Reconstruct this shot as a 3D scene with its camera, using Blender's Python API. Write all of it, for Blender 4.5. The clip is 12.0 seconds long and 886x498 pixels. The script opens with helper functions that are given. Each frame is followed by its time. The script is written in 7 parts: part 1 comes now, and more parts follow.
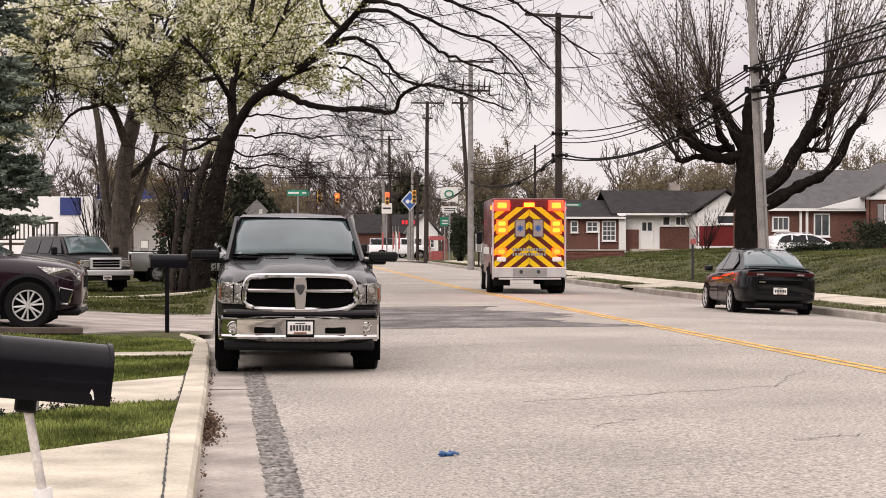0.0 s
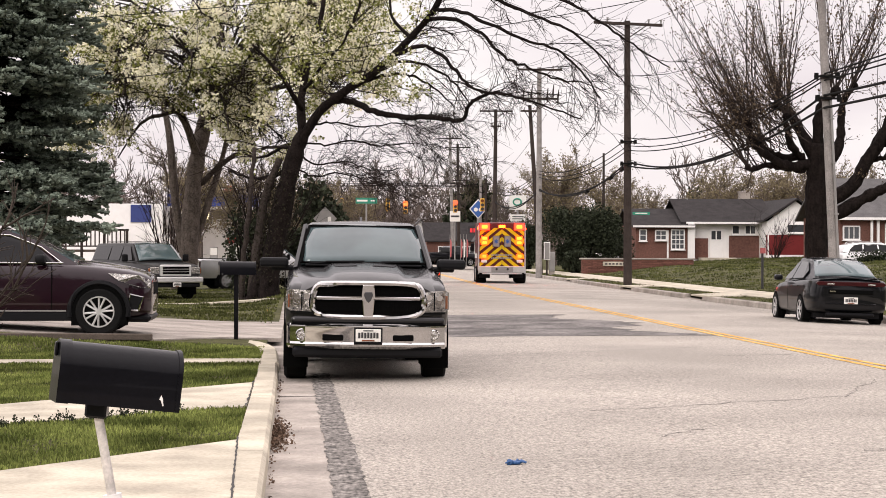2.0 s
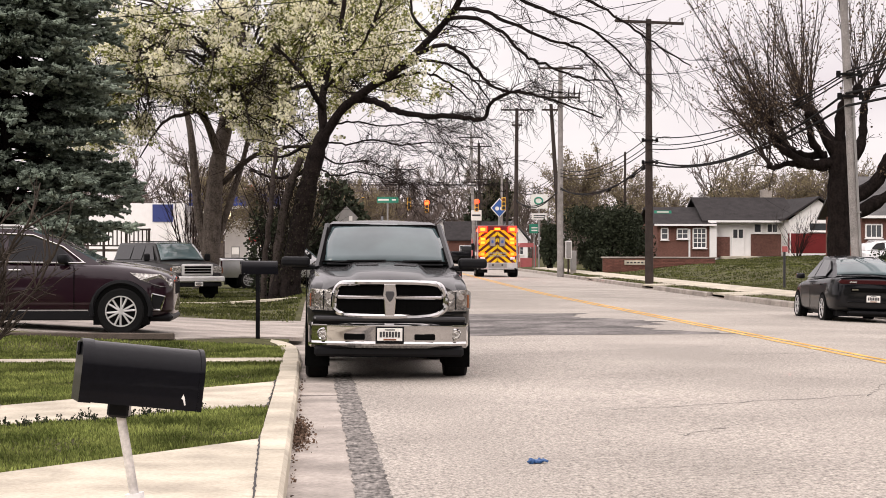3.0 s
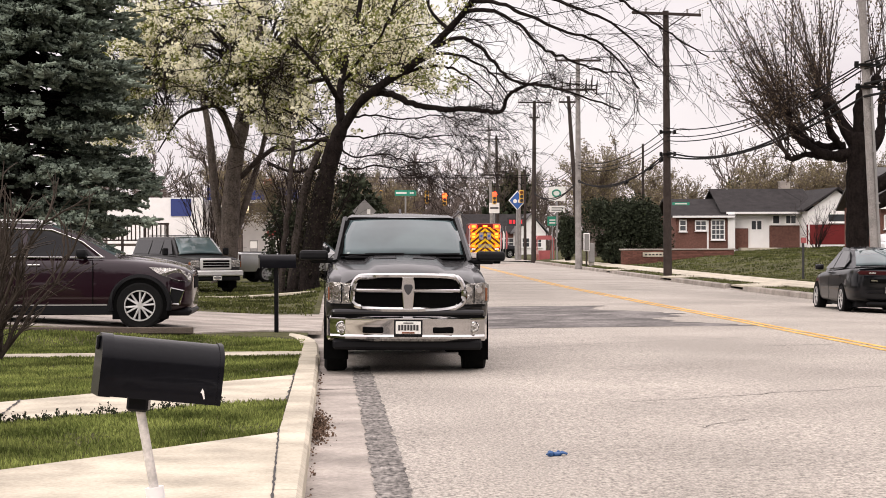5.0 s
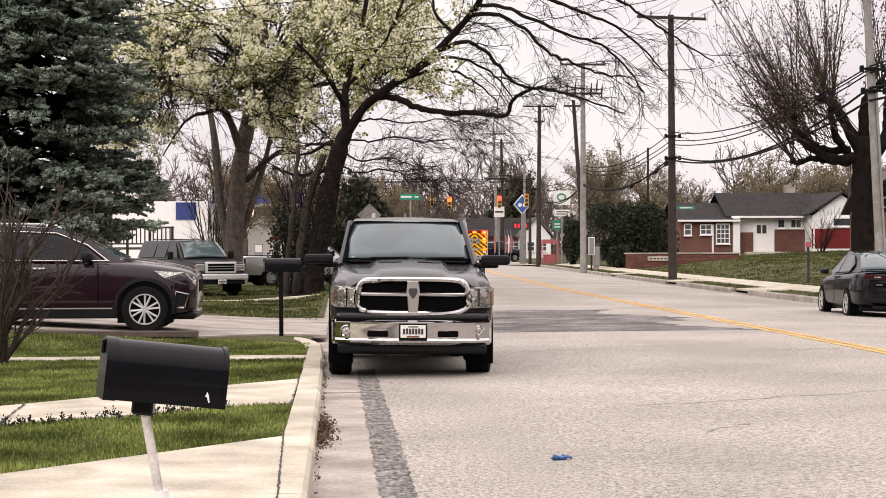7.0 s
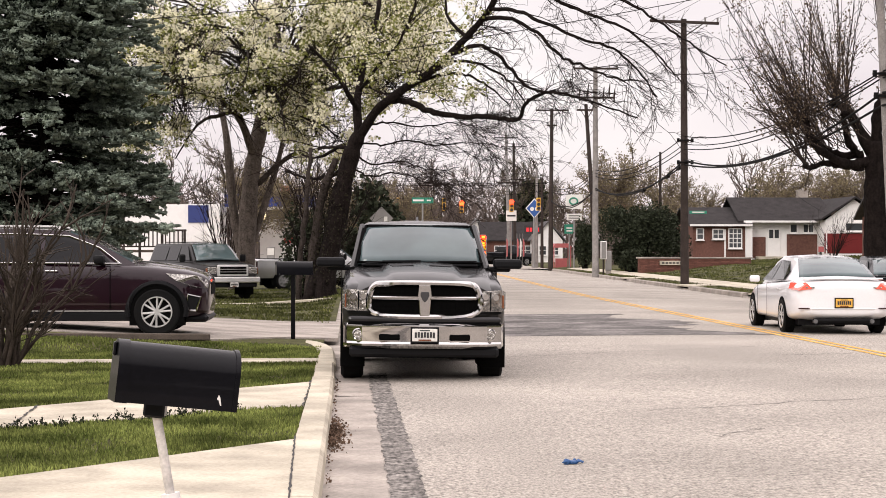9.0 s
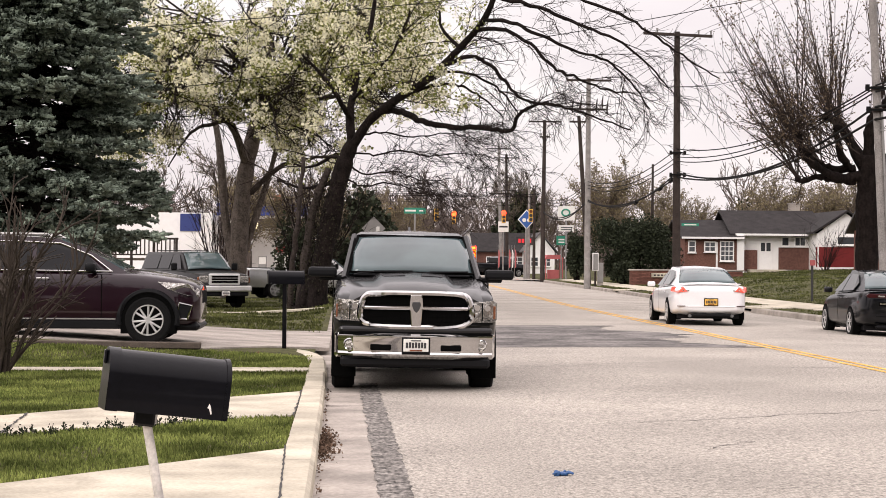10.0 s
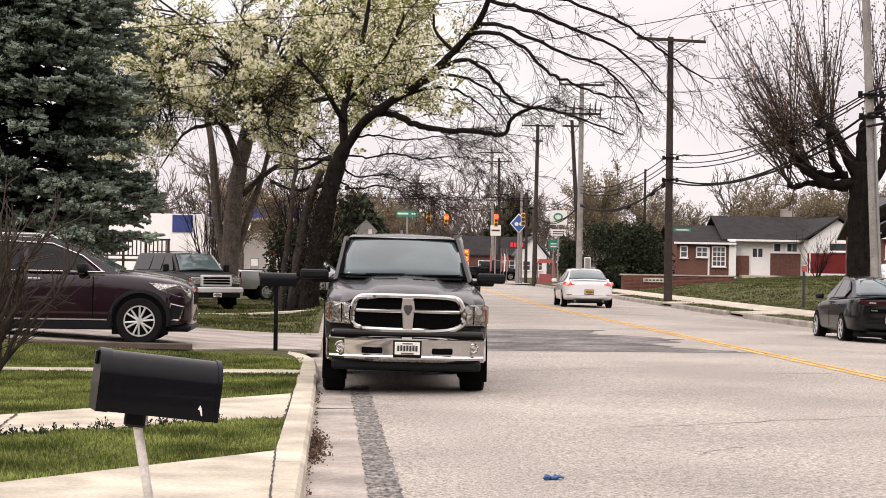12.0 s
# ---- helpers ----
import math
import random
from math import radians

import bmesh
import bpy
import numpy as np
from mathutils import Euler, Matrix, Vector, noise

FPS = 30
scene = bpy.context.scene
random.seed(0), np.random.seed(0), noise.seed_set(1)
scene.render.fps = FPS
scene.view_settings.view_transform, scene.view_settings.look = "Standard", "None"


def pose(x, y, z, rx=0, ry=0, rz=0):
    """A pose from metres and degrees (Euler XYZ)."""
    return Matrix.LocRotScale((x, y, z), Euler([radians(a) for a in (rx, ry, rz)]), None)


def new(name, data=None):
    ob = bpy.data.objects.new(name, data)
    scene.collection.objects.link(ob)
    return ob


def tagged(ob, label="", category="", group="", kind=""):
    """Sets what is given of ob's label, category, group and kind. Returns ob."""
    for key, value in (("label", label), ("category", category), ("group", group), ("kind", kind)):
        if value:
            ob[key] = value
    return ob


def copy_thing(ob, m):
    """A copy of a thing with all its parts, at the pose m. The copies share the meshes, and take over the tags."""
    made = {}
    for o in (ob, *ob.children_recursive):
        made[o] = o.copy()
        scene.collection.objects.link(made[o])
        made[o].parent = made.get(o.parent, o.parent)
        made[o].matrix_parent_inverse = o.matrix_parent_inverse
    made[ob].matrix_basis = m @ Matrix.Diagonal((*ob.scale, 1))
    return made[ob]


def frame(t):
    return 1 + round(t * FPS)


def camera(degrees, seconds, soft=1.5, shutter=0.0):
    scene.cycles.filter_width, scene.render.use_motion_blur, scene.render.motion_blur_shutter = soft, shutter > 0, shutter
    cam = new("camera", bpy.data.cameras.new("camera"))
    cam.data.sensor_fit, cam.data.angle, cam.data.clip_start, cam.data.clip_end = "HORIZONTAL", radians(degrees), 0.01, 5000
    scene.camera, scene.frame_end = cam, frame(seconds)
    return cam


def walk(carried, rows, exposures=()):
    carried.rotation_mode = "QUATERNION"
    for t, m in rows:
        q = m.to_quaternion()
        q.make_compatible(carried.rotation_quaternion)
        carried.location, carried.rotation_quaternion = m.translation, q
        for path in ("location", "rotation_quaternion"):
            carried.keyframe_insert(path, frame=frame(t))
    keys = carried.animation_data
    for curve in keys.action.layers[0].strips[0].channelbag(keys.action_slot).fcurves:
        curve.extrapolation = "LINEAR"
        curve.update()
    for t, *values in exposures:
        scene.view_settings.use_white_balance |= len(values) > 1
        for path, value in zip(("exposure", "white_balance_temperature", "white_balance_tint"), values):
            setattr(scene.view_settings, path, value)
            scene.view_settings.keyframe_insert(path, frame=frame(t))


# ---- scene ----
# camera: stands still on the kerb side, held by hand, and turns a little
LENS = 26.73
EYE = 1.58
cam = camera(LENS, 12.0, soft=0.9)
ROWS = [
    (0.0, -6.637, -0.208, 0.0), (0.5, -5.58, -0.159, -0.119), (1.0, -5.066, -0.106, -0.2), (1.5, -4.791, -0.067, -0.205),
    (2.0, -4.545, 0.036, -0.18), (2.5, -4.245, 0.05, -0.125), (3.0, -3.889, 0.004, -0.082), (3.5, -3.588, -0.072, 0.0),
    (5.5, -3.304, -0.23, 0.225), (6.0, -3.292, -0.238, 0.295), (6.5, -3.213, -0.192, 0.26), (7.0, -3.184, -0.094, 0.15),
    (9.0, -2.816, 0.019, -0.03), (9.5, -2.909, 0.164, -0.34), (10.0, -3.065, 0.342, -0.49), (10.5, -3.222, 0.47, -0.53),
    (11.0, -3.329, 0.511, -0.63), (11.5, -3.361, 0.484, -0.79), (12.0, -3.311, 0.445, -0.942),
]
walk(cam, [(t, pose(0, 0, EYE, 90 + pitch, roll, yaw)) for t, yaw, pitch, roll in ROWS], exposures=((0.0, 0.12), (1.2, 0.24), (3.0, 0.27), (12.0, 0.27)))

# light: a bright overcast evening sky, with a weak wide sun behind the cloud
SUN_EL, SUN_AZ = radians(28), radians(215)
world = bpy.data.worlds.new("overcast_sky")
scene.world = world
world.use_nodes = True
wt = world.node_tree
wt.nodes.clear()
sky = wt.nodes.new("ShaderNodeTexSky")
sky.sky_type, sky.sun_disc, sky.sun_elevation, sky.sun_rotation = "NISHITA", False, SUN_EL, SUN_AZ
sky_bg = wt.nodes.new("ShaderNodeBackground")
sky_bg.inputs["Strength"].default_value = 0.06
wt.links.new(sky.outputs[0], sky_bg.inputs["Color"])
cloud_co = wt.nodes.new("ShaderNodeTexCoord")
cloud_map = wt.nodes.new("ShaderNodeMapping")
cloud_map.inputs["Scale"].default_value = (2.0, 2.0, 9.0)
cloud = wt.nodes.new("ShaderNodeTexNoise")
cloud.inputs["Scale"].default_value, cloud.inputs["Detail"].default_value = 1.6, 6
cloud_ramp = wt.nodes.new("ShaderNodeValToRGB")
cloud_ramp.color_ramp.elements[0].position, cloud_ramp.color_ramp.elements[0].color = 0.32, (0.78, 0.69, 0.72, 1)
cloud_ramp.color_ramp.elements[1].position, cloud_ramp.color_ramp.elements[1].color = 0.68, (1.0, 0.925, 0.915, 1)
cloud_bg = wt.nodes.new("ShaderNodeBackground")
cloud_bg.inputs["Strength"].default_value = 0.9
# an overcast sky is about three times as bright overhead as at the horizon
up = wt.nodes.new("ShaderNodeSeparateXYZ")
dome = wt.nodes.new("ShaderNodeMapRange")
dome.inputs[1].default_value, dome.inputs[2].default_value, dome.inputs[3].default_value, dome.inputs[4].default_value = 0.12, 1.0, 0.96, 2.8
wt.links.new(cloud_co.outputs["Generated"], up.inputs[0])
wt.links.new(up.outputs["Z"], dome.inputs[0])
wt.links.new(dome.outputs[0], cloud_bg.inputs["Strength"])
both = wt.nodes.new("ShaderNodeMixShader")
both.inputs[0].default_value = 0.92
w_out = wt.nodes.new("ShaderNodeOutputWorld")
for a, b in ((cloud_co.outputs["Generated"], cloud_map.inputs[0]), (cloud_map.outputs[0], cloud.inputs["Vector"]), (cloud.outputs[0], cloud_ramp.inputs[0]),
             (cloud_ramp.outputs[0], cloud_bg.inputs["Color"]), (sky_bg.outputs[0], both.inputs[1]), (cloud_bg.outputs[0], both.inputs[2]), (both.outputs[0], w_out.inputs[0])):
    wt.links.new(a, b)
sun = new("sun", bpy.data.lights.new("sun", "SUN"))
sun.data.energy, sun.data.angle, sun.data.color = 0.9, radians(25), (1.0, 0.95, 0.88)
sun.rotation_euler = (radians(90) - SUN_EL, 0, radians(180) - SUN_AZ)
scene.view_settings.exposure = 0.25
# ---- materials ----
MATS = {}


def mat(name, color, rough=0.7, metal=0.0, vary=0.18, scale=4.0, fine=40.0, bump=0.0, bump_scale=60.0, coat=0.0, emit=0.0, color2=None, patch=0.0, patch_scale=0.5, objvary=0.0, glass=0.0, island=0.0, spec=0.5, thin=0.0, stretch=1.0, depth=0.02, along=1.0):
    """A procedural surface: base colour with grain at two scales, bump, gloss."""
    if name in MATS:
        return MATS[name]
    m = bpy.data.materials.new(name)
    m.use_nodes = True
    nt = m.node_tree
    b = nt.nodes["Principled BSDF"]
    L = nt.links.new
    b.inputs["Roughness"].default_value, b.inputs["Metallic"].default_value = rough, metal
    b.inputs["Coat Weight"].default_value = coat
    b.inputs["Specular IOR Level"].default_value = spec
    b.inputs["Coat Roughness"].default_value = 0.03
    b.inputs["Base Color"].default_value = (*color, 1)
    if glass:
        b.inputs["Transmission Weight"].default_value = glass
    co = nt.nodes.new("ShaderNodeTexCoord")
    col = None
    if vary or color2:
        n1 = nt.nodes.new("ShaderNodeTexNoise")
        n1.inputs["Scale"].default_value, n1.inputs["Detail"].default_value = scale, 8
        L(co.outputs["Object"], n1.inputs["Vector"])
        n2 = nt.nodes.new("ShaderNodeTexNoise")
        n2.inputs["Scale"].default_value, n2.inputs["Detail"].default_value = fine, 4
        grain = co.outputs["Object"]
        if along != 1.0:
            # grain drawn out by the traffic along the street
            gm = nt.nodes.new("ShaderNodeMapping")
            gm.inputs["Scale"].default_value = (1, along, 1)
            L(grain, gm.inputs[0])
            grain = gm.outputs[0]
        L(grain, n2.inputs["Vector"])
        add = nt.nodes.new("ShaderNodeMath")
        add.operation = "ADD"
        L(n1.outputs[0], add.inputs[0]), L(n2.outputs[0], add.inputs[1])
        rng = nt.nodes.new("ShaderNodeMapRange")
        rng.inputs[1].default_value, rng.inputs[2].default_value = 0.7, 1.3
        L(add.outputs[0], rng.inputs[0])
        mix = nt.nodes.new("ShaderNodeMix")
        mix.data_type = "RGBA"
        lo = tuple(c * (1 - vary) for c in color)
        hi = color2 or tuple(min(1, c * (1 + vary)) for c in color)
        mix.inputs["A"].default_value, mix.inputs["B"].default_value = (*lo, 1), (*hi, 1)
        L(rng.outputs[0], mix.inputs["Factor"])
        col = mix.outputs["Result"]
        if patch:
            n3 = nt.nodes.new("ShaderNodeTexNoise")
            n3.inputs["Scale"].default_value, n3.inputs["Detail"].default_value = patch_scale, 5
            L(co.outputs["Object"], n3.inputs["Vector"])
            r3 = nt.nodes.new("ShaderNodeMapRange")
            r3.inputs[1].default_value, r3.inputs[2].default_value = 0.35, 0.65
            r3.inputs[3].default_value, r3.inputs[4].default_value = 1 - patch, 1 + patch * 0.5
            L(n3.outputs[0], r3.inputs[0])
            mul = nt.nodes.new("ShaderNodeVectorMath")
            mul.operation = "SCALE"
            L(col, mul.inputs[0]), L(r3.outputs[0], mul.inputs["Scale"])
            col = mul.outputs[0]
    if objvary or island:
        info = nt.nodes.new("ShaderNodeObjectInfo") if objvary else nt.nodes.new("ShaderNodeNewGeometry")
        amount = objvary or island
        r4 = nt.nodes.new("ShaderNodeMapRange")
        r4.inputs[3].default_value, r4.inputs[4].default_value = 1 - amount, 1 + amount
        L(info.outputs["Random" if objvary else "Random Per Island"], r4.inputs[0])
        mul = nt.nodes.new("ShaderNodeVectorMath")
        mul.operation = "SCALE"
        if col:
            L(col, mul.inputs[0])
        else:
            mul.inputs[0].default_value = color
        L(r4.outputs[0], mul.inputs["Scale"])
        col = mul.outputs[0]
    if col:
        L(col, b.inputs["Base Color"])
    if bump:
        nb = nt.nodes.new("ShaderNodeTexNoise")
        nb.inputs["Scale"].default_value, nb.inputs["Detail"].default_value = bump_scale, 6
        mp = nt.nodes.new("ShaderNodeMapping")
        mp.inputs["Scale"].default_value = (1, along, stretch)
        L(co.outputs["Object"], mp.inputs[0]), L(mp.outputs[0], nb.inputs["Vector"])
        bp = nt.nodes.new("ShaderNodeBump")
        bp.inputs["Strength"].default_value, bp.inputs["Distance"].default_value = bump, depth
        L(nb.outputs[0], bp.inputs["Height"]), L(bp.outputs[0], b.inputs["Normal"])
    if emit:
        b.inputs["Emission Color"].default_value, b.inputs["Emission Strength"].default_value = (*color, 1), emit
    if thin:
        # leaves and petals let part of the light through
        tr, mx = nt.nodes.new("ShaderNodeBsdfTranslucent"), nt.nodes.new("ShaderNodeMixShader")
        mx.inputs[0].default_value = thin
        tr.inputs["Color"].default_value = (*color, 1)
        if col:
            L(col, tr.inputs["Color"])
        L(b.outputs[0], mx.inputs[1]), L(tr.outputs[0], mx.inputs[2])
        L(mx.outputs[0], nt.nodes["Material Output"].inputs["Surface"])
    MATS[name] = m
    return m


ASPHALT = mat("asphalt", (0.33, 0.3, 0.262), 0.9, vary=0.56, scale=26, fine=62, bump=0.6, bump_scale=62, patch=0.2, patch_scale=0.28, spec=0.25, along=0.35)
ASPHALT_DARK = mat("asphalt_patch", (0.17, 0.156, 0.142), 0.92, vary=0.85, scale=20, fine=30, bump=1.0, bump_scale=30, patch=0.4, patch_scale=5.0, spec=0.2, along=0.25)
CONCRETE = mat("concrete", (0.46, 0.415, 0.33), 0.9, vary=0.2, scale=2.2, fine=30, bump=0.4, bump_scale=45, patch=0.2, patch_scale=1.1, spec=0.2)
CONCRETE_OLD = mat("weathered_concrete", (0.335, 0.298, 0.262), 0.9, vary=0.25, scale=2, fine=30, bump=0.5, bump_scale=50, patch=0.3, patch_scale=1.2, spec=0.25)
CRACK = mat("crack_filler", (0.035, 0.032, 0.03), 0.9, vary=0.3, fine=90)
GRASS_SOIL = mat("lawn_soil", (0.05, 0.055, 0.024), 1.0, vary=0.5, scale=2.5, fine=14, bump=1.0, bump_scale=18, color2=(0.125, 0.12, 0.055), patch=0.35, patch_scale=0.5, spec=0.1)
BLADE = mat("grass_blade", (0.1, 0.142, 0.03), 0.85, vary=0.3, scale=1.6, color2=(0.27, 0.3, 0.09), patch=0.5, patch_scale=0.8, island=0.5, spec=0.12, thin=0.35)
BLADE_DRY = mat("bank_grass_blade", (0.062, 0.08, 0.022), 0.85, vary=0.3, scale=0.7, color2=(0.14, 0.145, 0.052), patch=0.5, patch_scale=0.35, island=0.4, spec=0.1, thin=0.3)
YELLOW_LINE = mat("yellow_road_paint", (0.62, 0.36, 0.09), 0.8, vary=0.35, scale=3, fine=30, bump=0.3, patch=0.3, patch_scale=2.5, spec=0.2)
BARK = mat("grey_brown_bark", (0.1, 0.082, 0.071), 0.95, vary=0.5, scale=4, fine=16, bump=1.0, bump_scale=9, spec=0.12, stretch=0.12, depth=0.12)
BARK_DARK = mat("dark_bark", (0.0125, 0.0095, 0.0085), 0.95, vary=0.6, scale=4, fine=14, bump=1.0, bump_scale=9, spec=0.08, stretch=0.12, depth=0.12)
SHOOT = mat("greyish_shoot_bark", (0.04, 0.031, 0.027), 0.95, vary=0.4, scale=3, spec=0.08)
TWIG = mat("twig_bark", (0.02, 0.0145, 0.0125), 0.95, vary=0.3, scale=6, spec=0.08)
POLE_WOOD = mat("weathered_pole_wood", (0.045, 0.035, 0.031), 0.9, vary=0.35, scale=3, fine=40, bump=0.5, spec=0.15)
POLE_PALE = mat("pale_pole_wood", (0.25, 0.232, 0.22), 0.85, vary=0.35, scale=3, fine=30, bump=0.5, spec=0.15, stretch=0.1, depth=0.04)
BLOSSOM = mat("white_blossom", (0.88, 0.85, 0.68), 0.85, vary=0.1, scale=3, island=0.2, spec=0.2, thin=0.55)
IVY = mat("dry_ivy", (0.022, 0.02, 0.013), 0.9, vary=0.3, island=0.5, spec=0.1)
LEAF_YOUNG = mat("young_leaf", (0.22, 0.235, 0.07), 0.8, vary=0.25, scale=2, island=0.4, spec=0.2, thin=0.5)
NEEDLE = mat("spruce_needles", (0.075, 0.098, 0.08), 0.85, vary=0.3, scale=3, color2=(0.235, 0.28, 0.215), island=0.45, spec=0.2)
EVERGREEN = mat("evergreen_leaf", (0.028, 0.034, 0.02), 0.85, vary=0.35, scale=2, island=0.4, spec=0.12)
BUD = mat("spring_buds", (0.13, 0.095, 0.062), 0.8, vary=0.25, island=0.3, spec=0.15, thin=0.4)
BRICK = mat("red_brick", (0.15, 0.068, 0.052), 0.9, vary=0.25, scale=3, fine=40, bump=0.3, objvary=0.25, spec=0.2)
BRICK_WALL = mat("brick_wall", (0.15, 0.074, 0.058), 0.9, vary=0.35, scale=9, fine=30, bump=0.4, bump_scale=25, patch=0.2, spec=0.2)
RED_SIDING = mat("dark_red_siding", (0.15, 0.02, 0.02), 0.8, vary=0.12, scale=2, spec=0.2)
WHITE_PAINT = mat("white_paint", (0.78, 0.76, 0.74), 0.6, vary=0.06, scale=2, fine=20)
SHINGLE = mat("dark_roof_shingles", (0.03, 0.027, 0.027), 0.95, vary=0.35, scale=2, fine=18, bump=0.6, bump_scale=18, spec=0.15)
SHINGLE_GREY = mat("grey_roof_shingles", (0.1, 0.096, 0.096), 0.95, vary=0.25, scale=2, fine=18, bump=0.6, bump_scale=18, spec=0.15)
GLASS_DARK = mat("window_glass", (0.05, 0.055, 0.06), 0.06, vary=0, coat=0.5)
CAR_GLASS = mat("tinted_car_glass", (0.003, 0.0033, 0.0037), 0.05, vary=0.1, coat=0.0, spec=0.25)
# reflected sky and some dust haze are put into this blue-grey base
SHIELD_GLASS = mat("sky_tinted_glass", (0.068, 0.098, 0.103), 0.05, vary=0.12, scale=0.8, fine=1.5, patch=0.3, patch_scale=0.9, coat=0.5, spec=0.35)
TRUCK_GREY = mat("granite_grey_metallic_paint", (0.0075, 0.007, 0.0075), 0.4, vary=0.06, fine=200, coat=0.65, spec=0.1)
MAROON = mat("dark_maroon_metallic_paint", (0.012, 0.0026, 0.0066), 0.4, vary=0.06, coat=0.85, spec=0.1)
BLACK_PAINT = mat("black_car_paint", (0.0035, 0.0037, 0.005), 0.4, vary=0.05, coat=0.55, spec=0.06)
WHITE_CAR = mat("white_car_paint", (0.82, 0.81, 0.82), 0.3, vary=0.03, coat=1.0)
SILVER = mat("silver_car_paint", (0.4, 0.4, 0.4), 0.3, metal=0.5, vary=0.06, coat=1.0)
FORD_GREY = mat("dark_grey_paint", (0.018, 0.017, 0.017), 0.4, vary=0.1, coat=0.35, spec=0.1)
CHROME = mat("chrome", (0.5, 0.49, 0.485), 0.06, metal=1.0, vary=0.03)
ALUMINIUM = mat("dull_aluminium", (0.5, 0.49, 0.48), 0.42, metal=0.45, vary=0.12)
RIM_DARK = mat("dark_grey_alloy", (0.13, 0.13, 0.13), 0.45, metal=0.4, vary=0.2)
# the blossom tree's backlit limbs: their shade is put into this brown
BARK_MID = mat("brown_limb_bark", (0.04, 0.032, 0.028), 0.95, vary=0.5, scale=4, fine=16, bump=1.0, bump_scale=9, spec=0.1, stretch=0.12, depth=0.1)
RUBBER = mat("tyre_rubber", (0.008, 0.008, 0.008), 0.9, vary=0.2, bump=0.2, spec=0.12)
PLASTIC = mat("black_plastic", (0.006, 0.006, 0.007), 0.5, vary=0.2, fine=80, spec=0.14)
MESH_BLACK = mat("black_grille_mesh", (0.003, 0.003, 0.003), 0.9, vary=0.3, scale=60, spec=0.04)
BLACK_METAL = mat("black_painted_steel", (0.003, 0.003, 0.0045), 0.28, vary=0.3, scale=5, fine=60, bump=0.05, spec=0.12, coat=0.12)
LAMP_CLEAR = mat("clear_lamp_lens", (0.32, 0.305, 0.285), 0.12, metal=0.85, vary=0.6, scale=16, bump=1.0, bump_scale=24, depth=0.03, coat=0.5)
LAMP_AMBER = mat("amber_lamp_lens", (0.17, 0.055, 0.022), 0.25, vary=0.3, coat=0.5)
LAMP_RED = mat("red_lamp_lens", (0.03, 0.002, 0.003), 0.3, vary=0.2, coat=0.15, spec=0.2)
PLATE_WHITE = mat("plate_white", (0.72, 0.7, 0.66), 0.5, vary=0.08)
PLATE_YELLOW = mat("plate_yellow", (0.75, 0.42, 0.07), 0.5, vary=0.08)
INK = mat("dark_ink", (0.03, 0.028, 0.03), 0.6, vary=0.1)
FIRE_RED = mat("fire_engine_red_paint", (0.11, 0.007, 0.006), 0.4, vary=0.06, coat=0.3, spec=0.2)
CHEVRON_RED = mat("chevron_red", (0.085, 0.014, 0.009), 0.5, vary=0.08, spec=0.2)
CHEVRON_YELLOW = mat("chevron_yellow", (0.66, 0.44, 0.006), 0.5, vary=0.08, spec=0.2)
GLOW_RED = mat("red_warning_light", (1.0, 0.03, 0.0025), 0.3, vary=0, emit=26)
RED_LENS_LIT = mat("lit_red_lens", (1.0, 0.006, 0.002), 0.3, vary=0, emit=26)
BRIGHT_TRIM = mat("bright_chrome_trim", (0.62, 0.61, 0.6), 0.3, metal=0.55, vary=0.1)
GLOW_AMBER = mat("amber_warning_light", (1.0, 0.05, 0.003), 0.3, vary=0, emit=12)
GLOW_SIGNAL = mat("signal_red_glow", (1.0, 0.012, 0.005), 0.3, vary=0, emit=16)
GLOW_ORANGE = mat("signal_orange_glow", (1.0, 0.03, 0.006), 0.3, vary=0, emit=16)
GLOW_WHITE = mat("site_light_glow", (1.0, 0.8, 0.5), 0.3, vary=0, emit=1.6)
SIGNAL_YELLOW = mat("signal_yellow_paint", (0.65, 0.36, 0.03), 0.5, vary=0.1)
BLUE = mat("royal_blue_cladding", (0.02, 0.035, 0.16), 0.5, vary=0.08)
BLUE_SIGN = mat("blue_sign", (0.03, 0.1, 0.33), 0.5, vary=0.06)
GREEN_SIGN = mat("green_sign", (0.02, 0.22, 0.14), 0.5, vary=0.06)
RED_SIGN = mat("red_sign", (0.55, 0.05, 0.05), 0.5, vary=0.08)
SIGN_BACK = mat("bare_sign_back", (0.3, 0.29, 0.28), 0.45, metal=0.6, vary=0.12)
GLOVE_BLUE = mat("blue_nitrile", (0.02, 0.08, 0.22), 0.5, vary=0.2)
DRY_LEAF = mat("dry_leaves", (0.12, 0.08, 0.056), 0.9, vary=0.3, island=0.5, spec=0.15)
WIRE = mat("cable_black", (0.008, 0.008, 0.008), 0.8, vary=0.1, spec=0.1)
PINK_TENT = mat("red_canopy", (0.4, 0.1, 0.1), 0.6, vary=0.1)
FAR_WOOD = mat("far_twigs", (0.125, 0.1, 0.088), 0.95, vary=0.3, scale=0.3, island=0.3, spec=0.1)
TIMBER = mat("old_timber", (0.085, 0.066, 0.052), 0.9, vary=0.3, scale=4, bump=0.4)

# ---- mesh helpers ----


